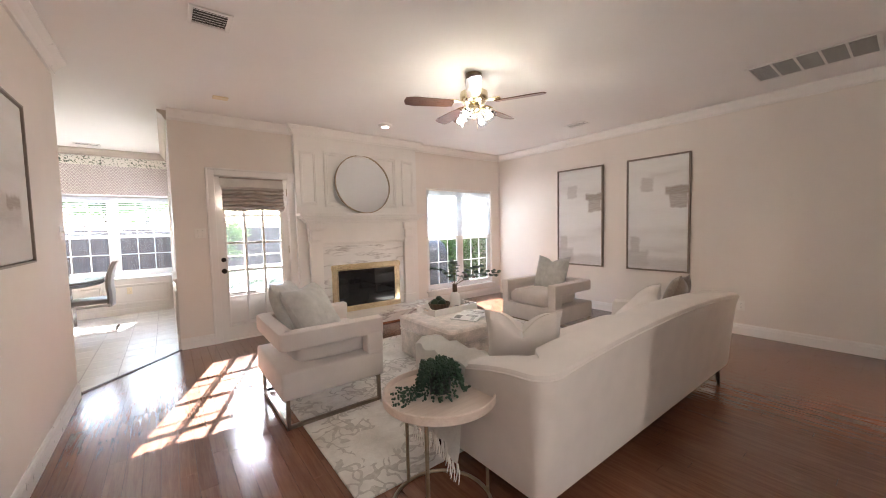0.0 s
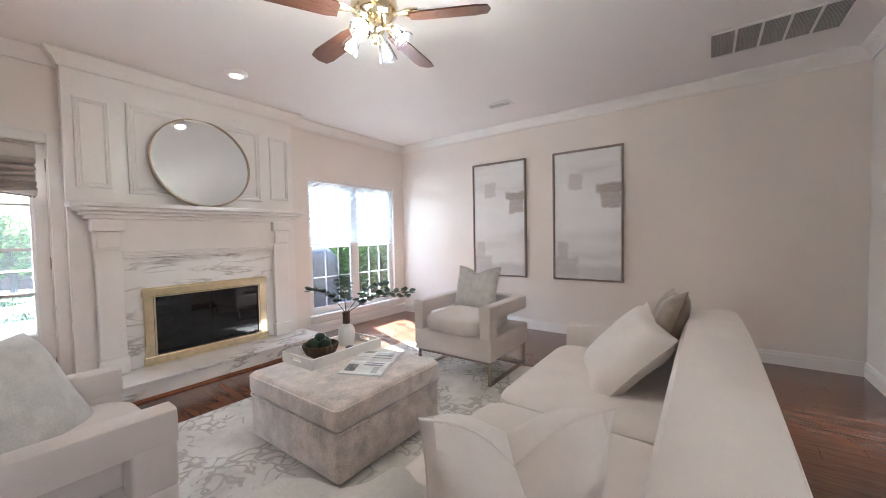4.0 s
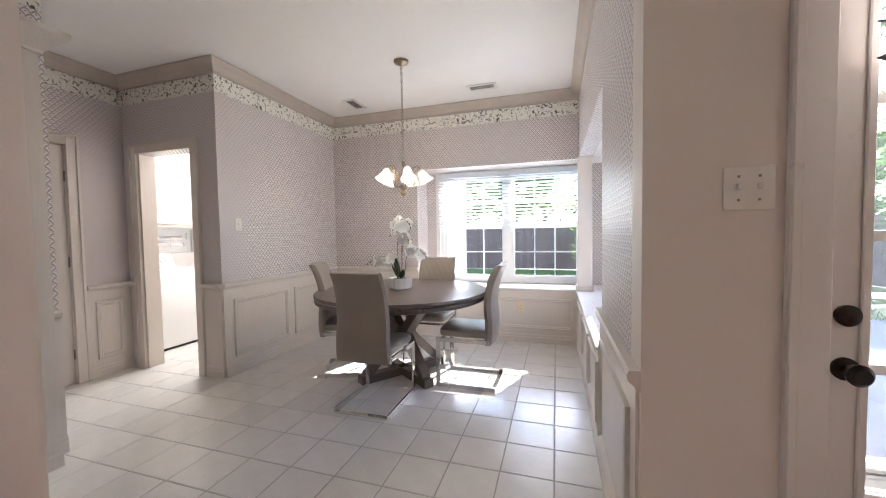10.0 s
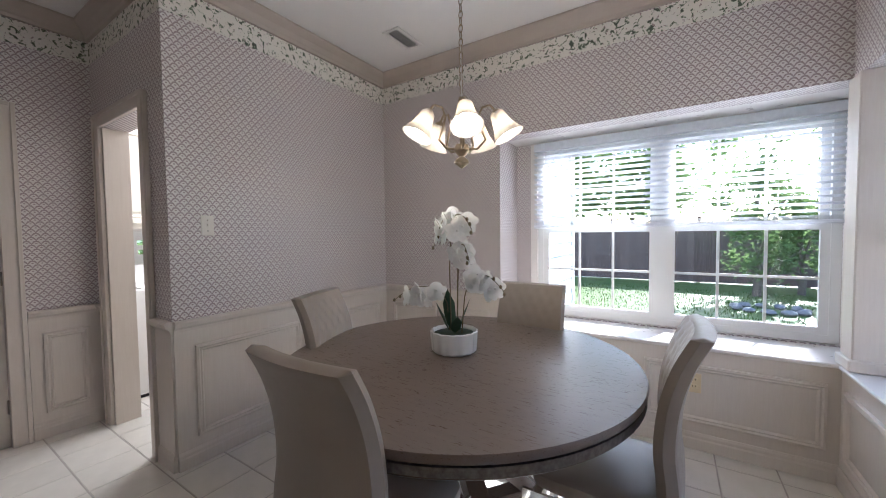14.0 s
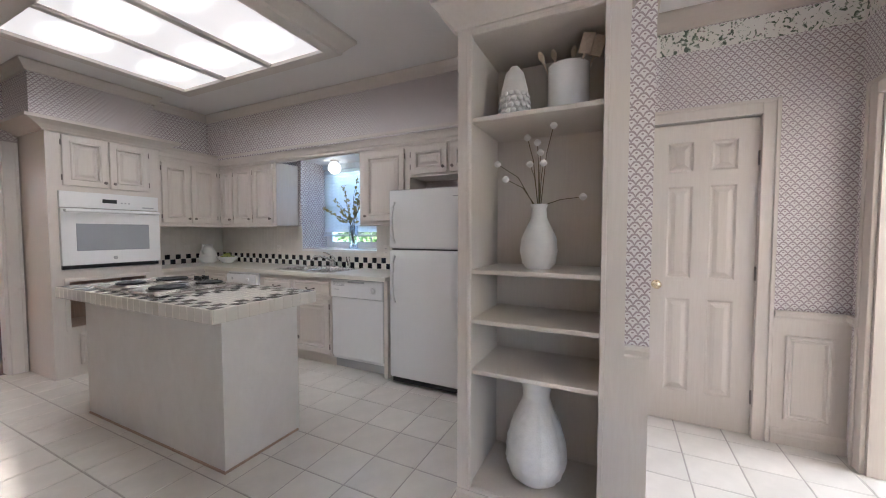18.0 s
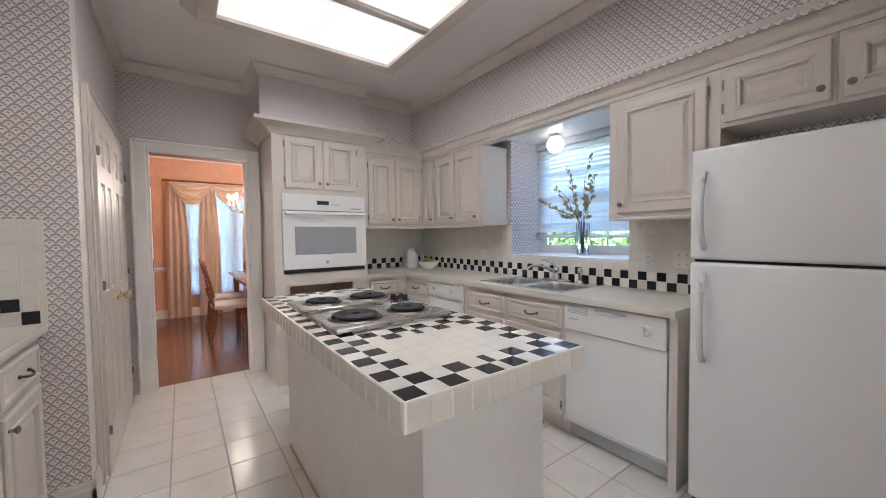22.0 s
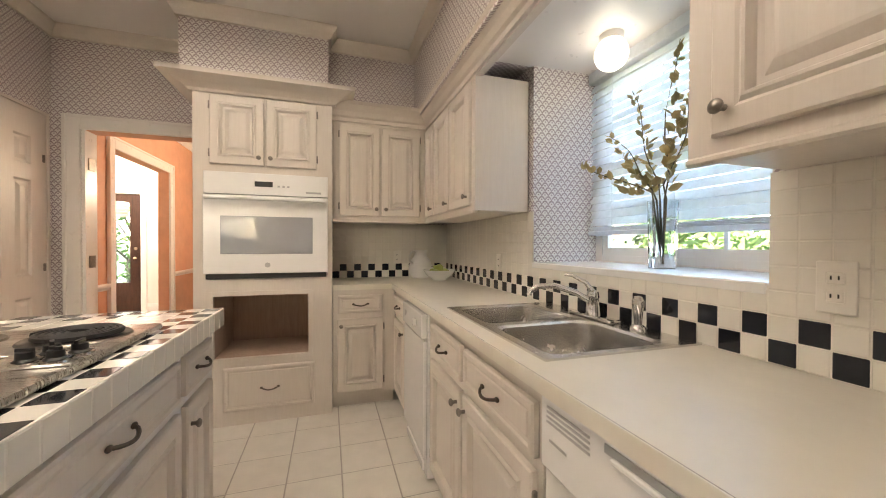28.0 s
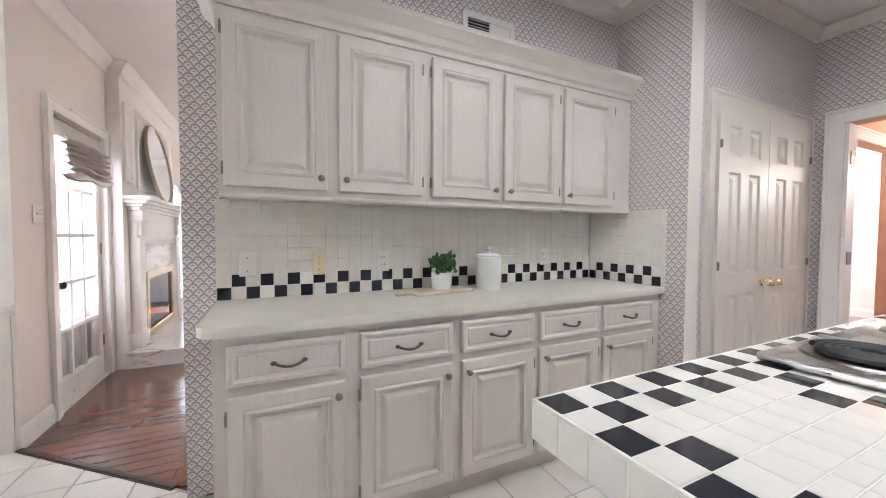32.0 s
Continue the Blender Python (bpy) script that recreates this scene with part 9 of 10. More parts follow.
for k in range(7):
    s = part("slat", me or boxbm(-0.14, 0.0, -0.007, 0.007, -0.001, 0.001), M["vent"], sv, m=pose(0, -0.007, -0.051 + 0.017 * k, 40), soft=False)
    me = s.data
part("damper", boxbm(0.0, 0.14, -0.008, -0.003, -0.06, 0.06), M["vent"], sv, soft=False)

# ---- display shelves ----
SHX = -2.845
su = thing("display_shelf_unit", at("E", -0.64, SHX), "tall pickled oak display shelf unit with crown top", "shelf unit")
bm = bmesh.new()
wall_boxes(bm, "y", 0, 0.02, 0, 0.71, 0, 2.25, [(0.07, 0.62, 0.11, 2.20)])
part("face_frame", bm, P, su, soft=False)
bm = bmesh.new()
for x0, x1, z0, z1 in ((0.05, 0.07, 0.09, 2.22), (0.62, 0.64, 0.09, 2.22), (0.07, 0.62, 0.09, 0.11), (0.07, 0.62, 2.20, 2.22)):
    box(bm, x0, x1, -0.010, 0.0, z0, z1, 0.003)
part("bead", bm, P, su, soft=False)
part("side", boxbm(0.001, 0.03, 0.02, 0.43, 0, 2.25), P, su, soft=False)
part("side", boxbm(0.66, 0.709, 0.02, 0.43, 0, 2.25), P, su, soft=False)
part("back", boxbm(0.03, 0.66, 0.415, 0.43, 0, 2.25), P, su, soft=False)
part("bottom", boxbm(0.03, 0.66, 0.02, 0.415, 0.08, 0.11), P, su, soft=False)
part("top", boxbm(0.03, 0.66, 0.02, 0.415, 2.20, 2.25), P, su, soft=False)
part("inner_side", boxbm(0.03, 0.064, 0.02, 0.415, 0.11, 2.20), P, su, soft=False)
part("inner_side", boxbm(0.626, 0.66, 0.02, 0.415, 0.11, 2.20), P, su, soft=False)
for z in (1.84, 1.144, 0.91, 0.67):
    part("shelf", boxbm(0.066, 0.624, 0.006, 0.415, z - 0.022, z, 0.005, 2), P, su, soft=False)
bm = bmesh.new()
pr = [(0.0, 2.235), (0.012, 2.235), (0.018, 2.25), (0.05, 2.285), (0.085, 2.32), (0.095, 2.335), (0.095, 2.36), (-0.05, 2.36), (-0.05, 2.235)]
sweep(bm, pr, [(0.0, 0.15), (0.0, 0.0), (0.71, 0.0), (0.71, 0.15)], -1)
part("crown", bm, P, su, soft=False)
bm = bmesh.new()
strip(bm, [(0, 0), (0.012, 0), (0.012, 0.07), (0.006, 0.085), (0, 0.085)], (0, -0.0005), (0.71, -0.0005), (0, -1))
part("plinth", bm, P, su, soft=False)
pc = thing("pinecone_vase", pose(-3.02, -0.42, 1.84) @ Matrix.Diagonal((0.88, 0.88, 1.15, 1)), "white ceramic vase shaped like a pinecone", "vase")
part("core", lathe(bmesh.new(), [(0, 0.002), (0.055, 0.004), (0.075, 0.05), (0.072, 0.13), (0.05, 0.20), (0.02, 0.23), (0, 0.235)], 20, cap=False), M["ceramic_matte"], pc)
sc_m = None
for r_ in range(9):
    z = 0.012 + 0.024 * r_
    rad = 0.062 + 0.018 * math.sin(math.pi * min(1, (r_ + 1.2) / 6.5)) - (0.0 if r_ < 5 else 0.011 * (r_ - 4))
    nn = max(7, int(15 - (0.9 * (r_ - 3) if r_ > 3 else 0)))
    for q in range(nn):
        a = 2 * math.pi * (q + 0.5 * (r_ % 2)) / nn
        if sc_m is None:
            bm = cushion(bmesh.new(), 0.030, 0.014, 0.024, 0.75, 6, 6)
            sc_m = finish(bm)
            sc_m.materials.append(M["ceramic"])
            smooth(sc_m)
        part("scale", sc_m, None, pc, m=pose(rad * math.cos(a), rad * math.sin(a), z, 0, 0, math.degrees(a) + 90) @ pose(0, 0, 0, -25))
ucr = thing("utensil_crock", pose(-3.02, -0.175, 1.84), "plain white ceramic utensil crock", "crock")
part("vessel", lathe(bmesh.new(), [(0, 0), (0.085, 0), (0.09, 0.01), (0.09, 0.215), (0.083, 0.22), (0.08, 0.215), (0.08, 0.03), (0, 0.03)], 32, cap=False), M["ceramic"], ucr)
for k, (dx, dy, lean, kind) in enumerate(((0.02, -0.05, -22, 0), (-0.01, -0.03, -12, 0), (0.02, 0.03, 14, 1), (0.0, 0.05, 22, 1), (-0.03, 0.0, 4, 2))):
    ut = thing("wooden_utensil", pose(-3.02 + dx, -0.175 + dy * 0.4, 1.875, 0, 0, 0) @ pose(0, 0, 0, -lean), "pale wooden cooking utensil in the crock", "utensil", "utensils in the crock")
    part("handle", tube(bmesh.new(), [(0, 0, 0), (0, 0, 0.24)], 0.005, 8), M["light_wood"], ut)
    if kind == 1:
        part("blade", boxbm(-0.006, 0.006, -0.026, 0.026, 0.225, 0.315, 0.004, 2), M["light_wood"], ut)
    else:
        part("head", cushion(bmesh.new(), 0.014, 0.026, 0.06, 0.9, 8, 8, 0, 0, 0.26), M["light_wood"], ut)
bv = thing("bottle_vase", pose(-3.03, -0.30, 1.144), "white ribbed ceramic bottle vase", "vase")
prof = [(0, 0), (0.055, 0), (0.075, 0.025), (0.086, 0.085), (0.080, 0.145), (0.055, 0.20), (0.036, 0.24), (0.033, 0.285), (0.041, 0.305), (0.035, 0.305), (0.027, 0.285), (0.03, 0.24)]
bm = lathe(bmesh.new(), prof, 56, cap=False)
for v in bm.verts:
    if 0.02 < v.co.z < 0.25:
        a = math.atan2(v.co.y, v.co.x)
        s_ = 1 + 0.03 * math.cos(14 * a + 60 * v.co.z)
        v.co.x *= s_
        v.co.y *= s_
part("vessel", bm, M["ceramic_matte"], bv)
bs = thing("ball_flower_stems", pose(-3.03, -0.30, 1.144), "brown twigs tipped with white felt balls", "dried flowers")
rnd = random.Random(3)
for dy, dz in ((-0.195, 0.503), (-0.148, 0.425), (-0.049, 0.612), (0.0, 0.582), (0.028, 0.487), (-0.04, 0.493), (0.066, 0.661), (0.20, 0.326), (0.01, 0.54)):
    dx = rnd.uniform(0.02, 0.08)
    tip = Vector((dx, dy, dz))
    pts = [Vector((0, 0, 0.2)), Vector((dx * 0.1, dy * 0.12, 0.30)), Vector((dx * 0.5, dy * 0.5, 0.31 + (dz - 0.31) * 0.65)), tip]
    s = part("twig", tube(bmesh.new(), pts, 0.0028, 6, r1=0.0015), M["stem"], bs)
    part("ball_flower", cushion(bmesh.new(), 0.034, 0.034, 0.032, 1.0, 8, 8, tip.x, tip.y, tip.z), M["petal"], s, "fluffy white ball")
fv = thing("floor_vase", pose(-3.04, -0.305, 0.11), "tall white vase with embossed leaf ribs", "vase")
prof = [(0, 0), (0.085, 0), (0.12, 0.03), (0.145, 0.10), (0.14, 0.19), (0.112, 0.29), (0.076, 0.37), (0.062, 0.41), (0.068, 0.455), (0.082, 0.50), (0.076, 0.50), (0.060, 0.455), (0.054, 0.41), (0.058, 0.30)]
bm = lathe(bmesh.new(), [(a, b) for a, b in prof], 72, cap=False)
bmesh.ops.subdivide_edges(bm, edges=[e for e in bm.edges if abs(e.verts[0].co.z - e.verts[1].co.z) > 0.02], cuts=4)
for v in bm.verts:
    if 0.02 < v.co.z < 0.36:
        a = math.atan2(v.co.y, v.co.x)
        band = (a * 8 / (2 * math.pi)) % 1.0
        s_ = 1 + 0.016 * math.sin(110 * v.co.z + 14 * abs(band - 0.5)) - (0.02 if abs(band - 0.5) < 0.06 else 0)
        v.co.x *= s_
        v.co.y *= s_
part("vessel", bm, M["ceramic_matte"], fv)

# ---- closet doors ----
for k, (a, sgn) in enumerate(((-3.712, 1), (-4.282, -1))):
    d = thing("door_closet", pose(-1.602, a, 0.005, 0, 0, -90), "pickled oak six-panel closet door with brass knob", "door", "closet double doors")
    part("slab", six_panel(0.566, 2.02), P, d, soft=False)
    bm = lathe(bmesh.new(), [(0, 0), (0.028, 0), (0.026, 0.006), (0.010, 0.010), (0.010, 0.032), (0.022, 0.040), (0.028, 0.055), (0.022, 0.068), (0, 0.072)], 20)
    bmesh.ops.rotate(bm, verts=bm.verts, matrix=Matrix.Rotation(math.radians(90), 3, "X"))
    part("door_knob", bm, M["brass"], d, "round brass knob", m=pose(0.515 if sgn > 0 else 0.051, -0.018, 0.93))
    for z in (0.25, 1.05, 1.78):
        part("hinge", HINGE, None, d, m=pose(0.002 if sgn > 0 else 0.564, -0.018, z))
sd = thing("smoke_detector", pose(-2.29, -3.91, H), "round white ceiling smoke detector", "smoke detector")
part("base", lathe(bmesh.new(), [(0, -0.001), (0.062, -0.001), (0.06, -0.012), (0, -0.012)], 28), M["vent"], sd)
part("cover", lathe(bmesh.new(), [(0.055, -0.012), (0.052, -0.028), (0.03, -0.036), (0, -0.037)], 28), M["vent"], sd)

# ---- dining room seen through the doorway ----
def drape(name, x, w, m, label, z1=2.22, seed=0):
    d = thing(name, m, label, "curtain", "dining room drapes")
    bm = bmesh.new()
    rnd = random.Random(seed)
    n, rows = 40, 12
    g = []
    for j in range(rows + 1):
        t = j / rows
        z = z1 + (0.01 - z1) * t
        pinch = 1 - 0.30 * math.exp(-((t - 0.0) / 0.25) ** 2) + 0.10 * t
        row = []
        for i in range(n + 1):
            u = i / n - 0.5
            row.append(bm.verts.new((u * w * pinch, 0.035 * math.sin(u * w * 75 + 0.5 * math.sin(4 * t + seed)) * (0.6 + 0.5 * t), z)))
        g.append(row)
    for j in range(rows):
        for i in range(n):
            bm.faces.new((g[j][i], g[j][i + 1], g[j + 1][i + 1], g[j + 1][i]))
    part("panel", bm, M["drape"], d, soft=True)
    return d


for k, (x, w) in enumerate(((-1.92, 0.30), (-2.36, 0.30), (-3.02, 0.30), (-3.55, 0.30))):
    drape("drape", x, w, pose(x, -8.40, 0), "floor-length peach silk drape", 2.22, k)
for x in (-2.14, -2.69, -3.28):
    s = thing("swag", pose(x, -8.33, 2.22), "peach silk swag valance over the drapes", "valance", "dining room swags")
    bm = bmesh.new()
    g = []
    for j in range(15):
        t = j / 14
        row = []
        for i in range(21):
            u = 2 * i / 20 - 1
            row.append(bm.verts.new((u * 0.30 * (1 - 0.12 * t), 0.035 * math.sin(t * 26) * (1 - u * u) + 0.03 * (1 - u * u), -0.02 - (0.05 + 0.30 * (1 - u * u)) * t + 0.03 * (1 - t))))
        g.append(row)
    for j in range(14):
        for i in range(20):
            bm.faces.new((g[j][i], g[j][i + 1], g[j + 1][i + 1], g[j + 1][i]))
    part("cloth", bm, M["drape"], s)
solo("curtain_rod", tube(bmesh.new(), [(-3.75, -8.38, 2.25), (-1.75, -8.38, 2.25)], 0.018, 10), M["cherry"], "dark wooden curtain rod", "curtain rod")
sh = thing("sheer_curtain", pose(-2.78, -8.455, 0), "white sheer curtain glowing with daylight", "curtain")
bm = bmesh.new()
vs = [[bm.verts.new((-0.80 + 1.60 * i / 120, 0.012 * math.sin(i * 0.9), z)) for i in range(121)] for z in (0.37, 2.22)]
for i in range(120):
    bm.faces.new((vs[0][i], vs[0][i + 1], vs[1][i + 1], vs[1][i]))
part("panel", bm, M["sheer"], sh)
sash_window("window_dining", -3.55, -2.0, 0.35, 2.25, pose(0, -8.57, 0, 0, 0, 0), "white double-hung dining room window", 3, (3, 3), 2)
dt = thing("dining_table", pose(-3.08, -7.0, 0), "polished cherry dining table", "table")
part("tabletop", boxbm(-0.50, 0.50, -0.95, 0.95, 0.725, 0.755, 0.012, 2), M["cherry"], dt)
part("apron", boxbm(-0.42, 0.42, -0.85, 0.85, 0.64, 0.725), M["cherry"], dt, soft=False)
for sx in (-0.4, 0.4):
    for sy in (-0.8, 0.8):
        part("leg", lathe(bmesh.new(), [(0.022, 0), (0.03, 0.1), (0.022, 0.3), (0.04, 0.55), (0.045, 0.66)], 14, sx, sy), M["cherry"], dt)


def side_chair(m):
    c = thing("dining_room_chair", m, "cherry oval-back dining chair with a pale padded seat", "chair", "dining room chairs")
    bm = cushion(bmesh.new(), 0.46, 0.44, 0.08, 0.4, 12, 8, 0, 0, 0.45)
    part("seat", bm, M["fabric_chair"], c, "pale padded seat")
    for sx in (-0.18, 0.18):
        part("leg", tube(bmesh.new(), [(sx, -0.18, 0.42), (sx * 1.05, -0.2, 0.2), (sx, -0.2, 0.0)], 0.022, 8, r1=0.014), M["cherry"], c)
        part("leg", tube(bmesh.new(), [(sx, 0.18, 0.42), (sx * 1.05, 0.2, 0.2), (sx, 0.24, 0.0)], 0.022, 8, r1=0.014), M["cherry"], c)
        part("back_post", tube(bmesh.new(), [(sx, 0.19, 0.42), (sx * 0.9, 0.22, 0.58)], 0.016, 8), M["cherry"], c)
    part("back_frame", tube(bmesh.new(), [(0.2 * math.cos(a), 0.24 + 0.05 * math.sin(a), 0.79 + 0.23 * math.sin(a)) for a in [2 * math.pi * k / 28 for k in range(28)]], 0.017, 8, close=True), M["cherry"], c)
    bm = cushion(bmesh.new(), 0.36, 0.40, 0.03, 0.9, 12, 6)
    part("back_pad", bm, M["fabric_chair"], c, "pale oval back pad", m=pose(0, 0.24, 0.79, 90 - 12))
    return c


sc = side_chair(pose(-2.47, -6.45, 0, 0, 0, -90))
for m in (pose(-2.47, -7.2, 0, 0, 0, -90), pose(-3.08, -8.12, 0, 0, 0, 180), pose(-3.70, -6.6, 0, 0, 0, 90), pose(-3.70, -7.3, 0, 0, 0, 90), pose(-3.08, -5.92, 0)):
    copy_thing(sc, m)
dc = thing("dining_chandelier", pose(-2.80, -6.95, 0), "brass candle chandelier with lit bulbs", "chandelier")
part("chain", tube(bmesh.new(), [(0, 0, H), (0, 0, 2.05)], 0.006, 6), M["brass"], dc)
part("body", lathe(bmesh.new(), [(0, 2.06), (0.02, 2.04), (0.015, 1.95), (0.05, 1.88), (0.03, 1.78), (0.055, 1.72), (0.02, 1.66), (0, 1.64)], 18), M["brass"], dc)
for k in range(8):
    a = 2 * math.pi * k / 8
    c, s = math.cos(a), math.sin(a)
    r = 0.27
    arm = part("arm", tube(bmesh.new(), [(0.04 * c, 0.04 * s, 1.74), (0.14 * c, 0.14 * s, 1.67), (0.24 * c, 0.24 * s, 1.70), (r * c, r * s, 1.78)], 0.007, 7), M["brass"], dc)
    part("candle", lathe(bmesh.new(), [(0.03, 1.775), (0.03, 1.782), (0.011, 1.784), (0.011, 1.86), (0, 1.86)], 10, r * c, r * s), M["petal"], arm)
    b = part("bulb", lathe(bmesh.new(), [(0, 1.86), (0.012, 1.87), (0.016, 1.89), (0.006, 1.92), (0, 1.93)], 10, r * c, r * s), M["bulb"], arm, "lit flame bulb")
    b.visible_shadow = False
# door leaf standing open beside the kitchen doorway, hinge plates
for z in (0.30, 1.08, 1.80):
    solo("hinge_leaf", boxbm(-0.003, 0.003, -0.035, 0.035, -0.045, 0.045), M["pewter"], "pewter hinge leaf on the doorway jamb", "hinge", m=pose(-1.773, -5.07, z), soft=False, group="doorway hinges")
# ---- front door ----
fd = thing("front_door", pose(-0.248, -9.55, 0.005, 0, 0, 180) @ pose(-0.996, 0, 0), "dark mahogany front door with a tall glass pane", "door")
bm = bmesh.new()
wall_boxes(bm, "y", -0.022, 0.022, 0, 0.996, 0, 2.09, [(0.17, 0.826, 0.52, 1.93)])
part("slab", bm, M["dark_door"], fd, soft=False)
g = part("glass_pane", boxbm(0.17, 0.826, -0.004, 0.004, 0.52, 1.93), M["glass"], fd, soft=False)
g.visible_shadow = False
bm = bmesh.new()
for k in range(1, 3):
    box(bm, 0.17 + 0.2187 * k - 0.008, 0.17 + 0.2187 * k + 0.008, -0.010, 0.010, 0.52, 1.93)
part("muntin", bm, M["dark_door"], fd, soft=False)
part("door_knob", cushion(bmesh.new(), 0.06, 0.06, 0.06, 1.0, 10, 8, 0.91, -0.06, 0.95), M["brass"], fd, "brass knob")
part("deadbolt", lathe(bmesh.new(), [(0, 0), (0.03, 0), (0.028, 0.012), (0, 0.014)], 18), M["brass"], fd, m=pose(0.91, -0.022, 1.12, 90))
fs = thing("roman_shade", pose(0.25, -9.50, 0), "grey folded roman shade on the front door", "window shade")
for k in range(5):
    part("fold", cushion(bmesh.new(), 0.68, 0.05, 0.07, 0.5, 10, 6, 0, 0, 1.93 - 0.055 * k), M["roman"], fs)
mould("baseboard_foyer", [((-1.34, -9.5), (-0.25, -9.5), (0, 1)), ((-1.34, -9.5), (-1.34, -7.5), (1, 0))], base(0.14), M["trim"], "white foyer baseboard")
bm = bmesh.new()
casing(bm, "y", -9.5, -0.25, 0.75, 2.1, 1, 0.09)
structure("door_casing_front", bm, M["trim"], "white casing of the front door")

from mathutils import Quaternion
# ---- outside ----
G0 = -0.20
bm = bmesh.new()
n = 40
vs = [[bm.verts.new((-300 + 600 * i / n, -300 + 600 * j / n, G0)) for i in range(n + 1)] for j in range(n + 1)]
for j in range(n):
    for i in range(n):
        bm.faces.new((vs[j][i], vs[j][i + 1], vs[j + 1][i + 1], vs[j + 1][i]))
structure("ground", bm, M["grass"], "green lawn reaching the horizon")
rnd = random.Random(21)
vs, fs = [], []
for k in range(16000):
    x, y = rnd.uniform(-4.5, 5.0), 4.2 + 7.5 * rnd.random() ** 1.4
    if x > 0.4 and y < 5.65:
        continue
    a, h, w = rnd.uniform(0, 6.28), rnd.uniform(0.03, 0.075), 0.008
    dx, dy = math.cos(a) * w, math.sin(a) * w
    k0 = len(vs)
    vs += [(x - dx, y - dy, G0), (x + dx, y + dy, G0), (x + rnd.uniform(-.03, .03), y + rnd.uniform(-.03, .03), G0 + h)]
    fs.append((k0, k0 + 1, k0 + 2))
me = bpy.data.meshes.new("grass")
me.from_pydata(vs, [], fs)
me.materials.append(M["grass"])
tagged(new("grass", me), "short sunlit grass blades", "grass", "", "stuff")
structure("patio", boxbm(0.44, 5.9, 0.141, 5.45, G0 - 0.05, -0.06, 0.01), M["concrete"], "pale concrete patio slab outside the glazed door")
structure("door_step", boxbm(0.42, 1.26, 0.0, 0.14, -0.10, -0.003), M["steel"], "metal door threshold")
# fence
fe = thing("fence", pose(0, 13.4, G0), "dark brown weathered board fence", "fence")
BRD = [finish(boxbm(0, 0.1425, -0.009, 0.009, 0.02, 1.76 + 0.012 * k, 0.002)) for k in range(3)]
for me in BRD:
    me.materials.append(M["fence_wood"])
for k in range(100):
    part("board", BRD[k % 3], None, fe, m=pose(-7.2 + 0.143 * k, 0.006 * (k % 2), 0), soft=False)
for z in (0.35, 1.0, 1.6):
    part("rail", boxbm(-7.2, 7.1, 0.02, 0.06, z - 0.04, z + 0.04), M["fence_wood"], fe, soft=False)
for k in range(7):
    part("post", boxbm(-7.2 + 2.36 * k, -7.11 + 2.36 * k, 0.06, 0.15, 0, 1.95), M["fence_wood"], fe, soft=False)
for x, y0, y1 in ((-7.25, 3.0, 13.4), (7.2, 0.0, 13.4)):
    f2 = thing("side_fence", pose(x, y0, G0, 0, 0, 90), "dark brown weathered board fence along the side", "fence")
    for k in range(int((y1 - y0) / 0.143)):
        part("board", BRD[k % 3], None, f2, m=pose(0.143 * k, 0.006 * (k % 2), 0), soft=False)
    for z in (0.35, 1.6):
        part("rail", boxbm(0, y1 - y0, -0.06, -0.02, z - 0.04, z + 0.04), M["fence_wood"], f2, soft=False)
# white lap-sided wing beside the bay
hw = thing("house_wing", pose(-2.0, 3.46, G0), "white lap-sided wall of the house wing", "house")
part("wall", boxbm(-2.6, 0.13, 0.0, 1.9, 0, 2.85), M["siding"], hw, soft=False)
LAP = bmesh.new()
q = [LAP.verts.new(p) for p in ((0.131, 0, 0), (0.155, 0, 0), (0.133, 0, 0.155), (0.131, 0, 0.155), (0.131, 1.92, 0), (0.155, 1.92, 0), (0.133, 1.92, 0.155), (0.131, 1.92, 0.155))]
for f in ((0, 1, 2, 3), (4, 7, 6, 5), (0, 4, 5, 1), (1, 5, 6, 2), (2, 6, 7, 3)):
    LAP.faces.new([q[i] for i in f])
LAP = finish(LAP)
LAP.materials.append(M["siding"])
for k in range(18):
    part("siding_board", LAP, None, hw, m=pose(0, 0, 0.02 + 0.152 * k), soft=False)
part("corner_board", boxbm(0.125, 0.165, 1.87, 1.94, 0, 2.85), M["siding"], hw, soft=False)
part("roof", boxbm(-2.7, 0.45, -0.05, 2.2, 2.86, 2.98), M["fence_wood"], hw, soft=False)
# low brick wall by the patio
bw = thing("brick_pier", pose(1.42, 0.142, -0.06), "red brick pier beside the patio door", "brick pier")
part("mortar", boxbm(0.006, 0.214, 0.0, 0.614, 0, 2.85), M["mortar"], bw, soft=False)
BK = finish(boxbm(0.0, 0.10, 0.0, 0.20, 0.0, 0.057, 0.004))
BK.materials.append(M["brick"])
for r in range(42):
    for k in range(3):
        part("brick", BK, None, bw, m=pose(0, 0.207 * k + (0.004 if r % 2 else 0.0), 0.002 + 0.068 * r), soft=False)
    part("brick", BK, None, bw, m=pose(0.105, 0.414, 0.002 + 0.068 * r), soft=False)
part("cap", boxbm(-0.02, 0.24, 0.0, 0.64, 2.86, 2.92, 0.006), M["concrete"], bw, soft=False)
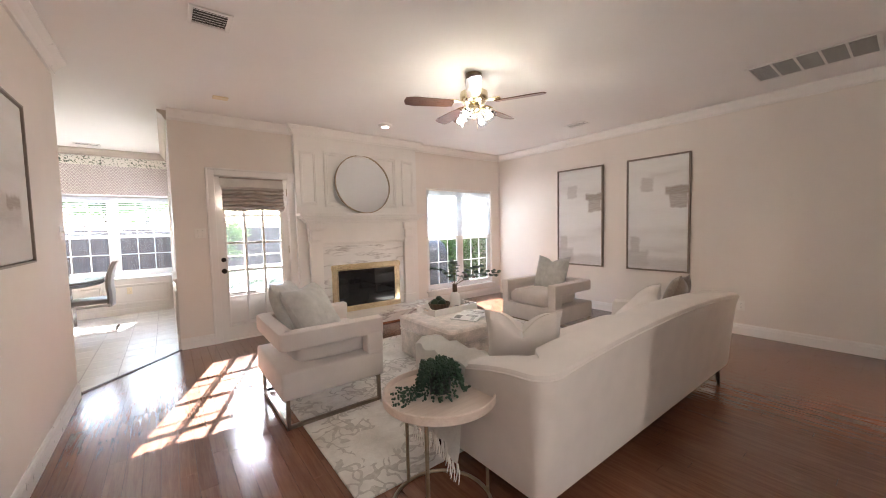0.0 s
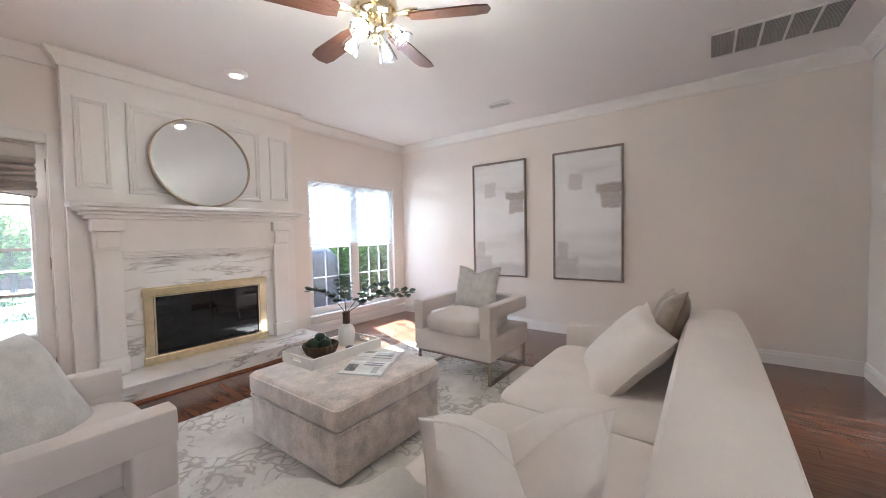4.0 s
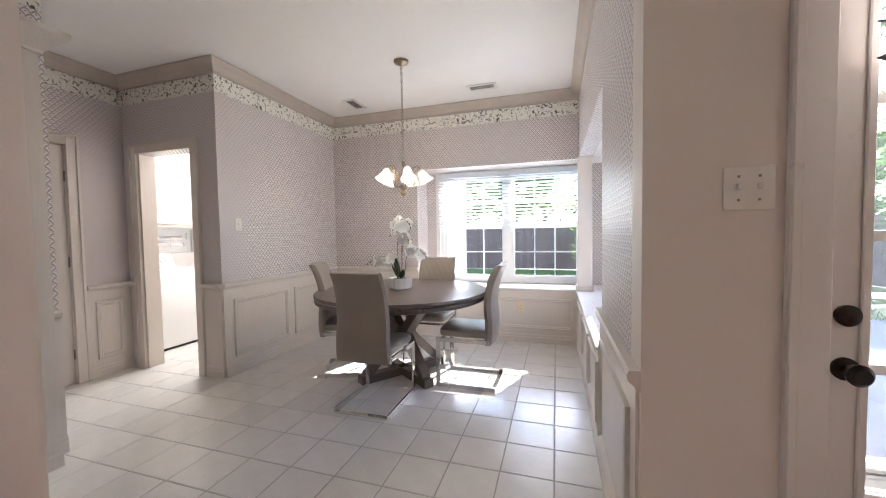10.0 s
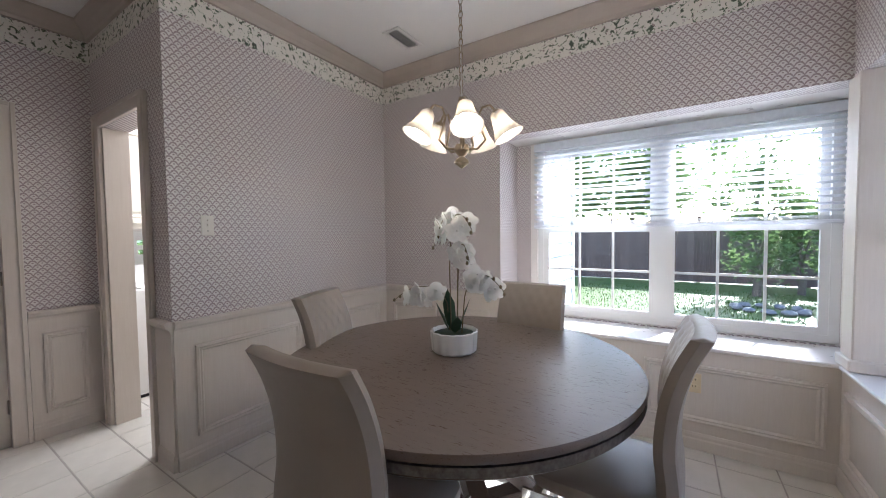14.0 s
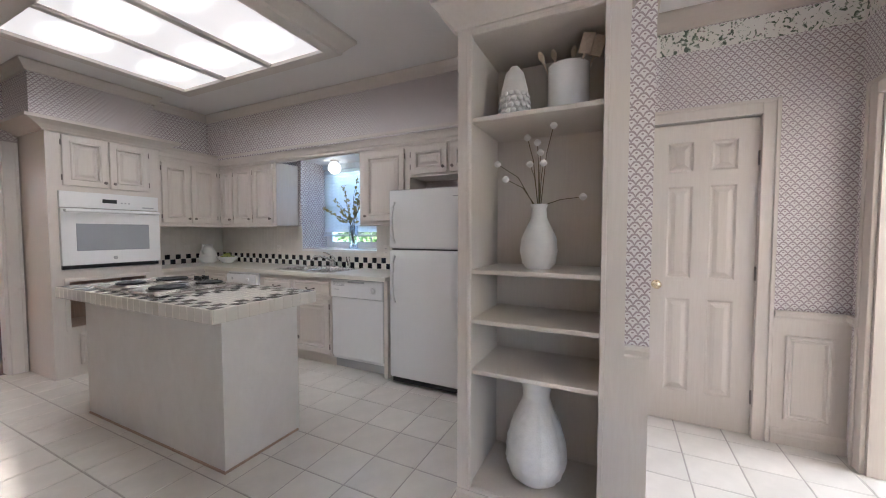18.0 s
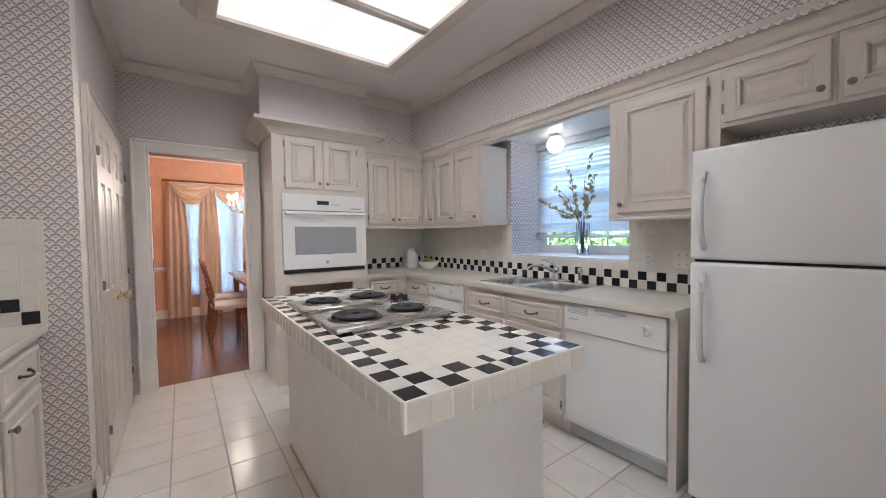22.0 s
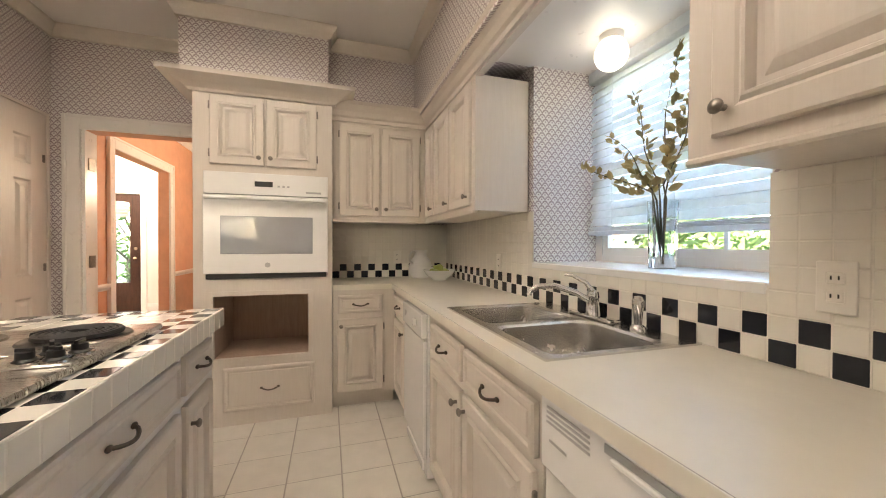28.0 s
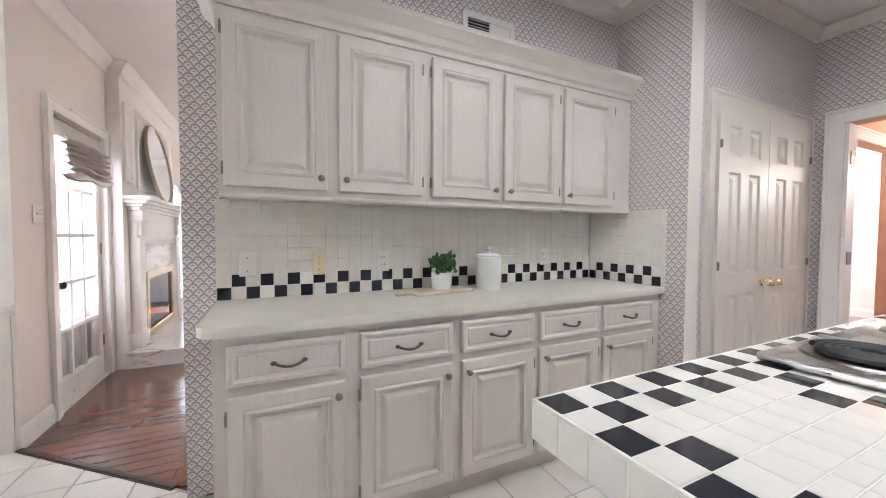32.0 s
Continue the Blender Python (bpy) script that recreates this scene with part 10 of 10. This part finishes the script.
# covered grill
gr = thing("covered_grill", pose(4.12, 0.95, -0.06), "barbecue grill under a black vinyl cover", "grill")
bm = bmesh.new()
g = []
for j in range(15):
    t = j / 14
    row = []
    for i in range(36):
        a = 2 * math.pi * i / 36
        e = 0.5
        cx = math.copysign(abs(math.cos(a)) ** e, math.cos(a))
        cy = math.copysign(abs(math.sin(a)) ** e, math.sin(a))
        top = 1.0 if t < 0.72 else math.sqrt(max(0.0, 1 - ((t - 0.72) / 0.30) ** 2))
        fold = 1 + 0.025 * math.sin(7 * a + 3 * t) * (1 - t)
        row.append(bm.verts.new((cx * 0.46 * fold * (0.55 + 0.45 * top), cy * 0.30 * fold * top, 0.02 + 1.16 * t)))
    g.append(row)
for j in range(14):
    for i in range(36):
        bm.faces.new((g[j][i], g[j][(i + 1) % 36], g[j + 1][(i + 1) % 36], g[j + 1][i]))
bm.faces.new(g[-1])
part("cover", bm, M["grill_cover"], gr)
part("drawstring", tube(bmesh.new(), [(0.47 * math.cos(a), 0.31 * math.sin(a), 0.10) for a in [2 * math.pi * k / 24 for k in range(24)]], 0.008, 6, close=True), M["grill_cover"], gr)


def leaf_cloud(cx, cy, cz, rx, ry, rz, n, size, seed, clumps=26):
    """Leaves gathered in clumps inside an ellipsoid, as crossed little blades."""
    rnd = random.Random(seed)
    vs, fs = [], []
    cl = []
    for _ in range(clumps):
        while True:
            p = Vector((rnd.uniform(-1, 1), rnd.uniform(-1, 1), rnd.uniform(-1, 1)))
            if 0.2 < p.length < 1:
                break
        cl.append((p, rnd.uniform(0.16, 0.36)))
    for k in range(n):
        c, r = cl[k % clumps]
        p = c + Vector((rnd.gauss(0, 1), rnd.gauss(0, 1), rnd.gauss(0, 0.8))) * r * 0.6
        p = Vector((cx + p.x * rx, cy + p.y * ry, cz + p.z * rz))
        d = Vector((rnd.gauss(0, 1), rnd.gauss(0, 1), rnd.gauss(0, 0.6))).normalized()
        u = d.orthogonal().normalized()
        u.rotate(Quaternion(d, rnd.uniform(0, 6.28)))
        s = size * rnd.uniform(0.6, 1.3)
        k0 = len(vs)
        vs += [p - d * s, p + u * s * 0.45, p + d * s, p - u * s * 0.45]
        fs.append((k0, k0 + 1, k0 + 2, k0 + 3))
    me = bpy.data.meshes.new("leaves")
    me.from_pydata([tuple(v) for v in vs], [], fs)
    me.materials.append(M["foliage"])
    return me


def tree(x, y, h, r, seed, n=5000, size=0.10, name="tree", label="leafy green garden tree", low=0.38):
    rnd = random.Random(seed)
    t = thing(name, pose(x, y, G0), label, "tree" if name == "tree" else "shrub")
    bm = bmesh.new()
    tr = 0.03 + 0.018 * h
    tube(bm, [(0, 0, -0.05), (0.04, 0.02, h * 0.25), (-0.05, 0.03, h * 0.5), (0.02, 0, h * 0.8)], tr, 9, r1=tr * 0.3)
    part("trunk", bm, M["bark"], t)
    for k in range(7):
        a = 2.4 * k + rnd.uniform(-.3, .3)
        z0 = h * (low * 0.7 + 0.08 * k)
        e = Vector((math.cos(a) * r * 0.75, math.sin(a) * r * 0.75, z0 + h * rnd.uniform(0.15, 0.3)))
        part("limb", tube(bmesh.new(), [(0, 0, z0), (e.x * 0.5, e.y * 0.5, z0 + (e.z - z0) * 0.6), e], tr * 0.4, 6, r1=tr * 0.1), M["bark"], t)
    part("crown", leaf_cloud(0, 0, h * (low + 1) / 2, r, r, h * (1 - low) / 2 * 1.05, n, size, seed + 1, 34), None, t, "crown of many small leaves", soft=False)
    return t


for k, (x, y, h, r) in enumerate(((-5.5, 20.0, 6.4, 2.3), (-2.4, 20.5, 5.6, 2.2), (-9.0, 15.5, 7.5, 2.8), (9.5, 15.2, 5.4, 2.3), (-1.0, 25.5, 9.0, 3.4), (-6.5, 25.0, 10.0, 3.8), (9.0, 26.0, 9.0, 3.6), (14.0, 24.0, 9.0, 3.6))):
    tree(x, y, h, r, 40 + k, 3600, 0.14)
# Tall tree added in the sun's path so that its crown shades the patio.
tree(7.9, 18.6, 13.6, 2.9, 97, 9000, 0.16, low=0.60)
tree(6.75, 12.3, 7.6, 1.9, 99, 3000, 0.10, low=0.62)
for k, (x, y, h, r) in enumerate(((0.9, 11.2, 3.3, 0.95), (1.8, 11.9, 2.7, 0.8), (6.0, 6.5, 2.9, 1.1), (6.5, 3.6, 2.6, 0.9), (6.5, 4.9, 2.2, 0.9), (6.6, 7.2, 2.8, 0.9), (6.3, 2.4, 2.5, 1.0), (6.4, 1.2, 2.2, 0.9))):
    tree(x, y, h, r, 60 + k, 3400, 0.06, "shrub", "tall leafy shrub before the fence", 0.12)
for k, (x, y, h, r) in enumerate(((-6.6, -3.4, 1.9, 0.9), (-6.7, -2.1, 1.8, 0.9), (-7.4, -4.6, 2.1, 1.1), (-8.8, -2.8, 2.8, 1.4), (-7.6, 2.2, 2.8, 1.2))):
    tree(x, y, h, r, 70 + k, 3800, 0.06, "shrub", "leafy shrub outside the side window", 0.05)
for k, (x, y, h, r) in enumerate(((-0.6, -12.5, 3.0, 1.3), (1.4, -13.0, 3.4, 1.4), (-3.0, -12.0, 2.6, 1.2))):
    tree(x, y, h, r, 80 + k, 2500, 0.08, "shrub", "leafy shrub before the house", 0.05)
rk = thing("garden_stones", pose(0.8, 9.3, G0), "low ring of grey garden stones", "stones")
rnd = random.Random(4)
for k in range(11):
    a = 2 * math.pi * k / 11
    part("stone", cushion(bmesh.new(), rnd.uniform(.16, .26), rnd.uniform(.14, .22), rnd.uniform(.08, .14), 0.8, 7, 6), M["concrete"], rk, m=pose(0.5 * math.cos(a), 0.36 * math.sin(a), 0.04, 0, 0, rnd.uniform(0, 360)))

# ---- tops made of single tiles: island ----
p, q = 0.063, 1.74 / 27
cols = []
edge = IX1
for w in (p,) * 5 + (p / 2,) + (p,) * 5:
    cols.append((edge - w, w))
    edge -= w
nx, ny = len(cols), 27
sq = {}
for nm in ("white_tile", "black_tile"):
    for w in (p, p / 2):
        me = finish(boxbm(0.0011, w - 0.0011, 0.0011, q - 0.0011, 0.9325, 0.9405, 0.0008))
        me.materials.append(M[nm])
        sq[nm, w] = me
for i, (x, w) in enumerate(cols):
    for j in range(ny):
        y = IY1 - (j + 1) * q
        if CT[0] + 0.005 < x and x + w < CT[1] - 0.005 and CT[2] + 0.005 < y and y + q < CT[3] - 0.005:
            continue
        ring = min(i, nx - 1 - i, j, ny - 1 - j)
        nm = "black_tile" if (ring < 2 or j in (7, 8)) and (i + j) % 2 == 0 else "white_tile"
        part(nm, sq[nm, w], None, isl, m=pose(x, y, 0), soft=False)
ex = {w: finish(boxbm(0.0011, w - 0.0011, -0.008, 0.001, 0.866, 0.9385, 0.0025)) for w in (p, p / 2, q)}
for me in ex.values():
    me.materials.append(M["white_tile"])
for x, w in cols:
    part("edge_tile", ex[w], None, isl, m=pose(x, IY0 + 0.001, 0), soft=False)
    part("edge_tile", ex[w], None, isl, m=pose(x + w, IY1 - 0.001, 0, 0, 0, 180), soft=False)
for j in range(ny):
    part("edge_tile", ex[q], None, isl, m=pose(IX1 - 0.001, IY1 - (j + 1) * q, 0, 0, 0, 90), soft=False)
    part("edge_tile", ex[q], None, isl, m=pose(IX0 + 0.001, IY1 - j * q, 0, 0, 0, -90), soft=False)


# ---- floors ----
def clip(poly, a, b, c):
    """Keeps the part of a flat polygon where a*x + b*y >= c."""
    out = []
    for (x0, y0), (x1, y1) in zip(poly, poly[1:] + poly[:1]):
        d0, d1 = a * x0 + b * y0 - c, a * x1 + b * y1 - c
        if d0 >= 0:
            out.append((x0, y0))
        if d0 * d1 < 0:
            f = d0 / (d0 - d1)
            out.append((x0 + (x1 - x0) * f, y0 + (y1 - y0) * f))
    return out


def slab(vs, fs, poly, z0, z1, bev):
    """A bevelled flat piece of floor over a polygon."""
    cx = sum(q[0] for q in poly) / len(poly)
    cy = sum(q[1] for q in poly) / len(poly)
    k, n = len(vs), len(poly)
    for z, s in ((z0, 0.0), (z1 - bev, 0.0), (z1, bev)):
        for x, y in poly:
            d = math.hypot(x - cx, y - cy)
            f = 1 - s * 1.4 / d if d > 1e-6 else 1
            vs.append((cx + (x - cx) * f, cy + (y - cy) * f, z))
    for o in (0, n):
        for q in range(n):
            fs.append((k + o + q, k + o + (q + 1) % n, k + o + n + (q + 1) % n, k + o + n + q))
    fs.append(tuple(k + 2 * n + q for q in range(n)))


def mesh_of(name, vs, fs, mat):
    me = bpy.data.meshes.new(name)
    me.from_pydata(vs, [], fs)
    me.materials.append(mat)
    return me


def area(poly):
    return abs(sum(x0 * y1 - x1 * y0 for (x0, y0), (x1, y1) in zip(poly, poly[1:] + poly[:1]))) / 2


tf = structure("floor_tile", boxbm(-5.06, -0.88, -5.06, 3.0, -0.012, -0.0025), M["grout"], "ivory ceramic tile floor with grey grout")
gp = [(-0.88, -1.02), (0.0, 0.0), (0.0, 3.0), (-0.88, 3.0)]
vs, fs = [], []
slab(vs, fs, gp, -0.012, -0.0026, 0.0001)
part("grout", mesh_of("grout", vs, fs, M["grout"]), None, tf, soft=False)
PT = 0.273
X0, Y0 = -0.52, 0.41
g = 0.0032
one = None
rest_v, rest_f = [], []
for i in range(-17, 3):
    for j in range(-21, 11):
        xa, ya = X0 + i * PT, Y0 + j * PT
        poly = [(xa + g, ya + g), (xa + PT - g, ya + g), (xa + PT - g, ya + PT - g), (xa + g, ya + PT - g)]
        whole = True
        for h in ((-1, 0, 0.002), (1, 0, -5.05), (0, -1, -3.0), (0, 1, -5.06)):
            q = clip(poly, *h)
            whole = whole and q == poly
            poly = q
        if poly and max(q[0] for q in poly) > -0.88 and min(q[1] for q in poly) < 0.05:
            q = clip(poly, -0.87, 0.75, 0.018)
            whole = whole and q == poly
            poly = q
        if len(poly) < 3 or area(poly) < 0.0008:
            continue
        mx, my = xa + PT / 2, ya + PT / 2
        covered = (mx < -4.0 and my < -0.9) or (-2.95 < mx < -2.55 and -3.4 < my < -1.9) or (mx > -1.35 and my < -1.1) or my < -4.9
        near = my > -3.2 and mx > -4.1 and not covered
        if near and whole:
            if one is None:
                v1, f1 = [], []
                slab(v1, f1, [(g, g), (PT - g, g), (PT - g, PT - g), (g, PT - g)], -0.010, 0.0, 0.0022)
                one = mesh_of("tile", v1, f1, M["tile"])
            part("tile", one, None, tf, m=pose(xa, ya, 0), soft=False)
        elif near:
            v1, f1 = [], []
            slab(v1, f1, poly, -0.010, 0.0, 0.0022)
            part("tile", mesh_of("tile", v1, f1, M["tile"]), None, tf, soft=False)
        else:
            slab(rest_v, rest_f, poly, -0.010, 0.0, 0.0022)
ob = part("far_tiles", mesh_of("far_tiles", rest_v, rest_f, M["tile"]), None, tf, soft=False)
tagged(ob, "ivory ceramic floor tiles", "", "", "stuff")
bm = bmesh.new()
d = Vector((-0.75, -0.87, 0)).normalized()
nn = Vector((-0.87, 0.75, 0)).normalized()
for a, b, z in ((-0.016, 0.026, 0.004), (-0.010, 0.018, 0.008)):
    q = [bm.verts.new(v) for zz in (-0.012, z) for v in (nn * a + Vector((0, 0, zz)), nn * b + Vector((0, 0, zz)), d * 1.15 + nn * b + Vector((0, 0, zz)), d * 1.15 + nn * a + Vector((0, 0, zz)))]
    for f in ((0, 1, 2, 3), (7, 6, 5, 4), (0, 4, 5, 1), (1, 5, 6, 2), (2, 6, 7, 3), (3, 7, 4, 0)):
        bm.faces.new([q[i] for i in f])
structure("floor_transition", bm, M["dark_door"], "dark wooden strip between tiles and boards")

# oak boards run north and south
pf = structure("floor_boards", boxbm(-0.75, 5.34, -0.02, -0.001, -0.0118, -0.0105), M["floor_joint"], "reddish oak strip floor")
rnd = random.Random(17)
PW_ = 0.083
rest_v, rest_f = [], []


def boards(x0, x1, y0, y1, near, diagonal=False):
    k = 0
    x = x0
    while x < x1 - 0.005:
        xb = min(x + PW_, x1)
        y = y1 - rnd.uniform(0.15, 1.2)
        ends = [y1]
        while y > y0 + 0.12:
            ends.append(y)
            y -= rnd.uniform(0.75, 1.5)
        ends.append(y0)
        for b, a in zip(ends, ends[1:]):
            poly = [(x + 0.0007, a + 0.0007), (xb - 0.0007, a + 0.0007), (xb - 0.0007, b - 0.0007), (x + 0.0007, b - 0.0007)]
            if diagonal and x < 0:
                poly = clip(poly, 0.87, -0.75, 0.012)
            if len(poly) < 3 or area(poly) < 0.002:
                continue
            if near and b > -2.2:
                v1, f1 = [], []
                slab(v1, f1, poly, -0.010, 0.0, 0.0009)
                part("plank", mesh_of("plank", v1, f1, M["plank"]), None, pf, soft=False)
            else:
                slab(rest_v, rest_f, poly, -0.010, 0.0, 0.0009)
        x = xb


boards(-0.75, 5.34, -6.9, 0.0, True, True)
boards(1.64, 5.34, -6.46, -5.26, False)
boards(-4.66, -1.46, -8.5, -5.06, False)
boards(-1.46, 2.2, -9.5, -6.9, False)
ob = part("far_planks", mesh_of("far_planks", rest_v, rest_f, M["plank"]), None, pf, soft=False)
tagged(ob, "reddish oak floor boards", "", "", "stuff")
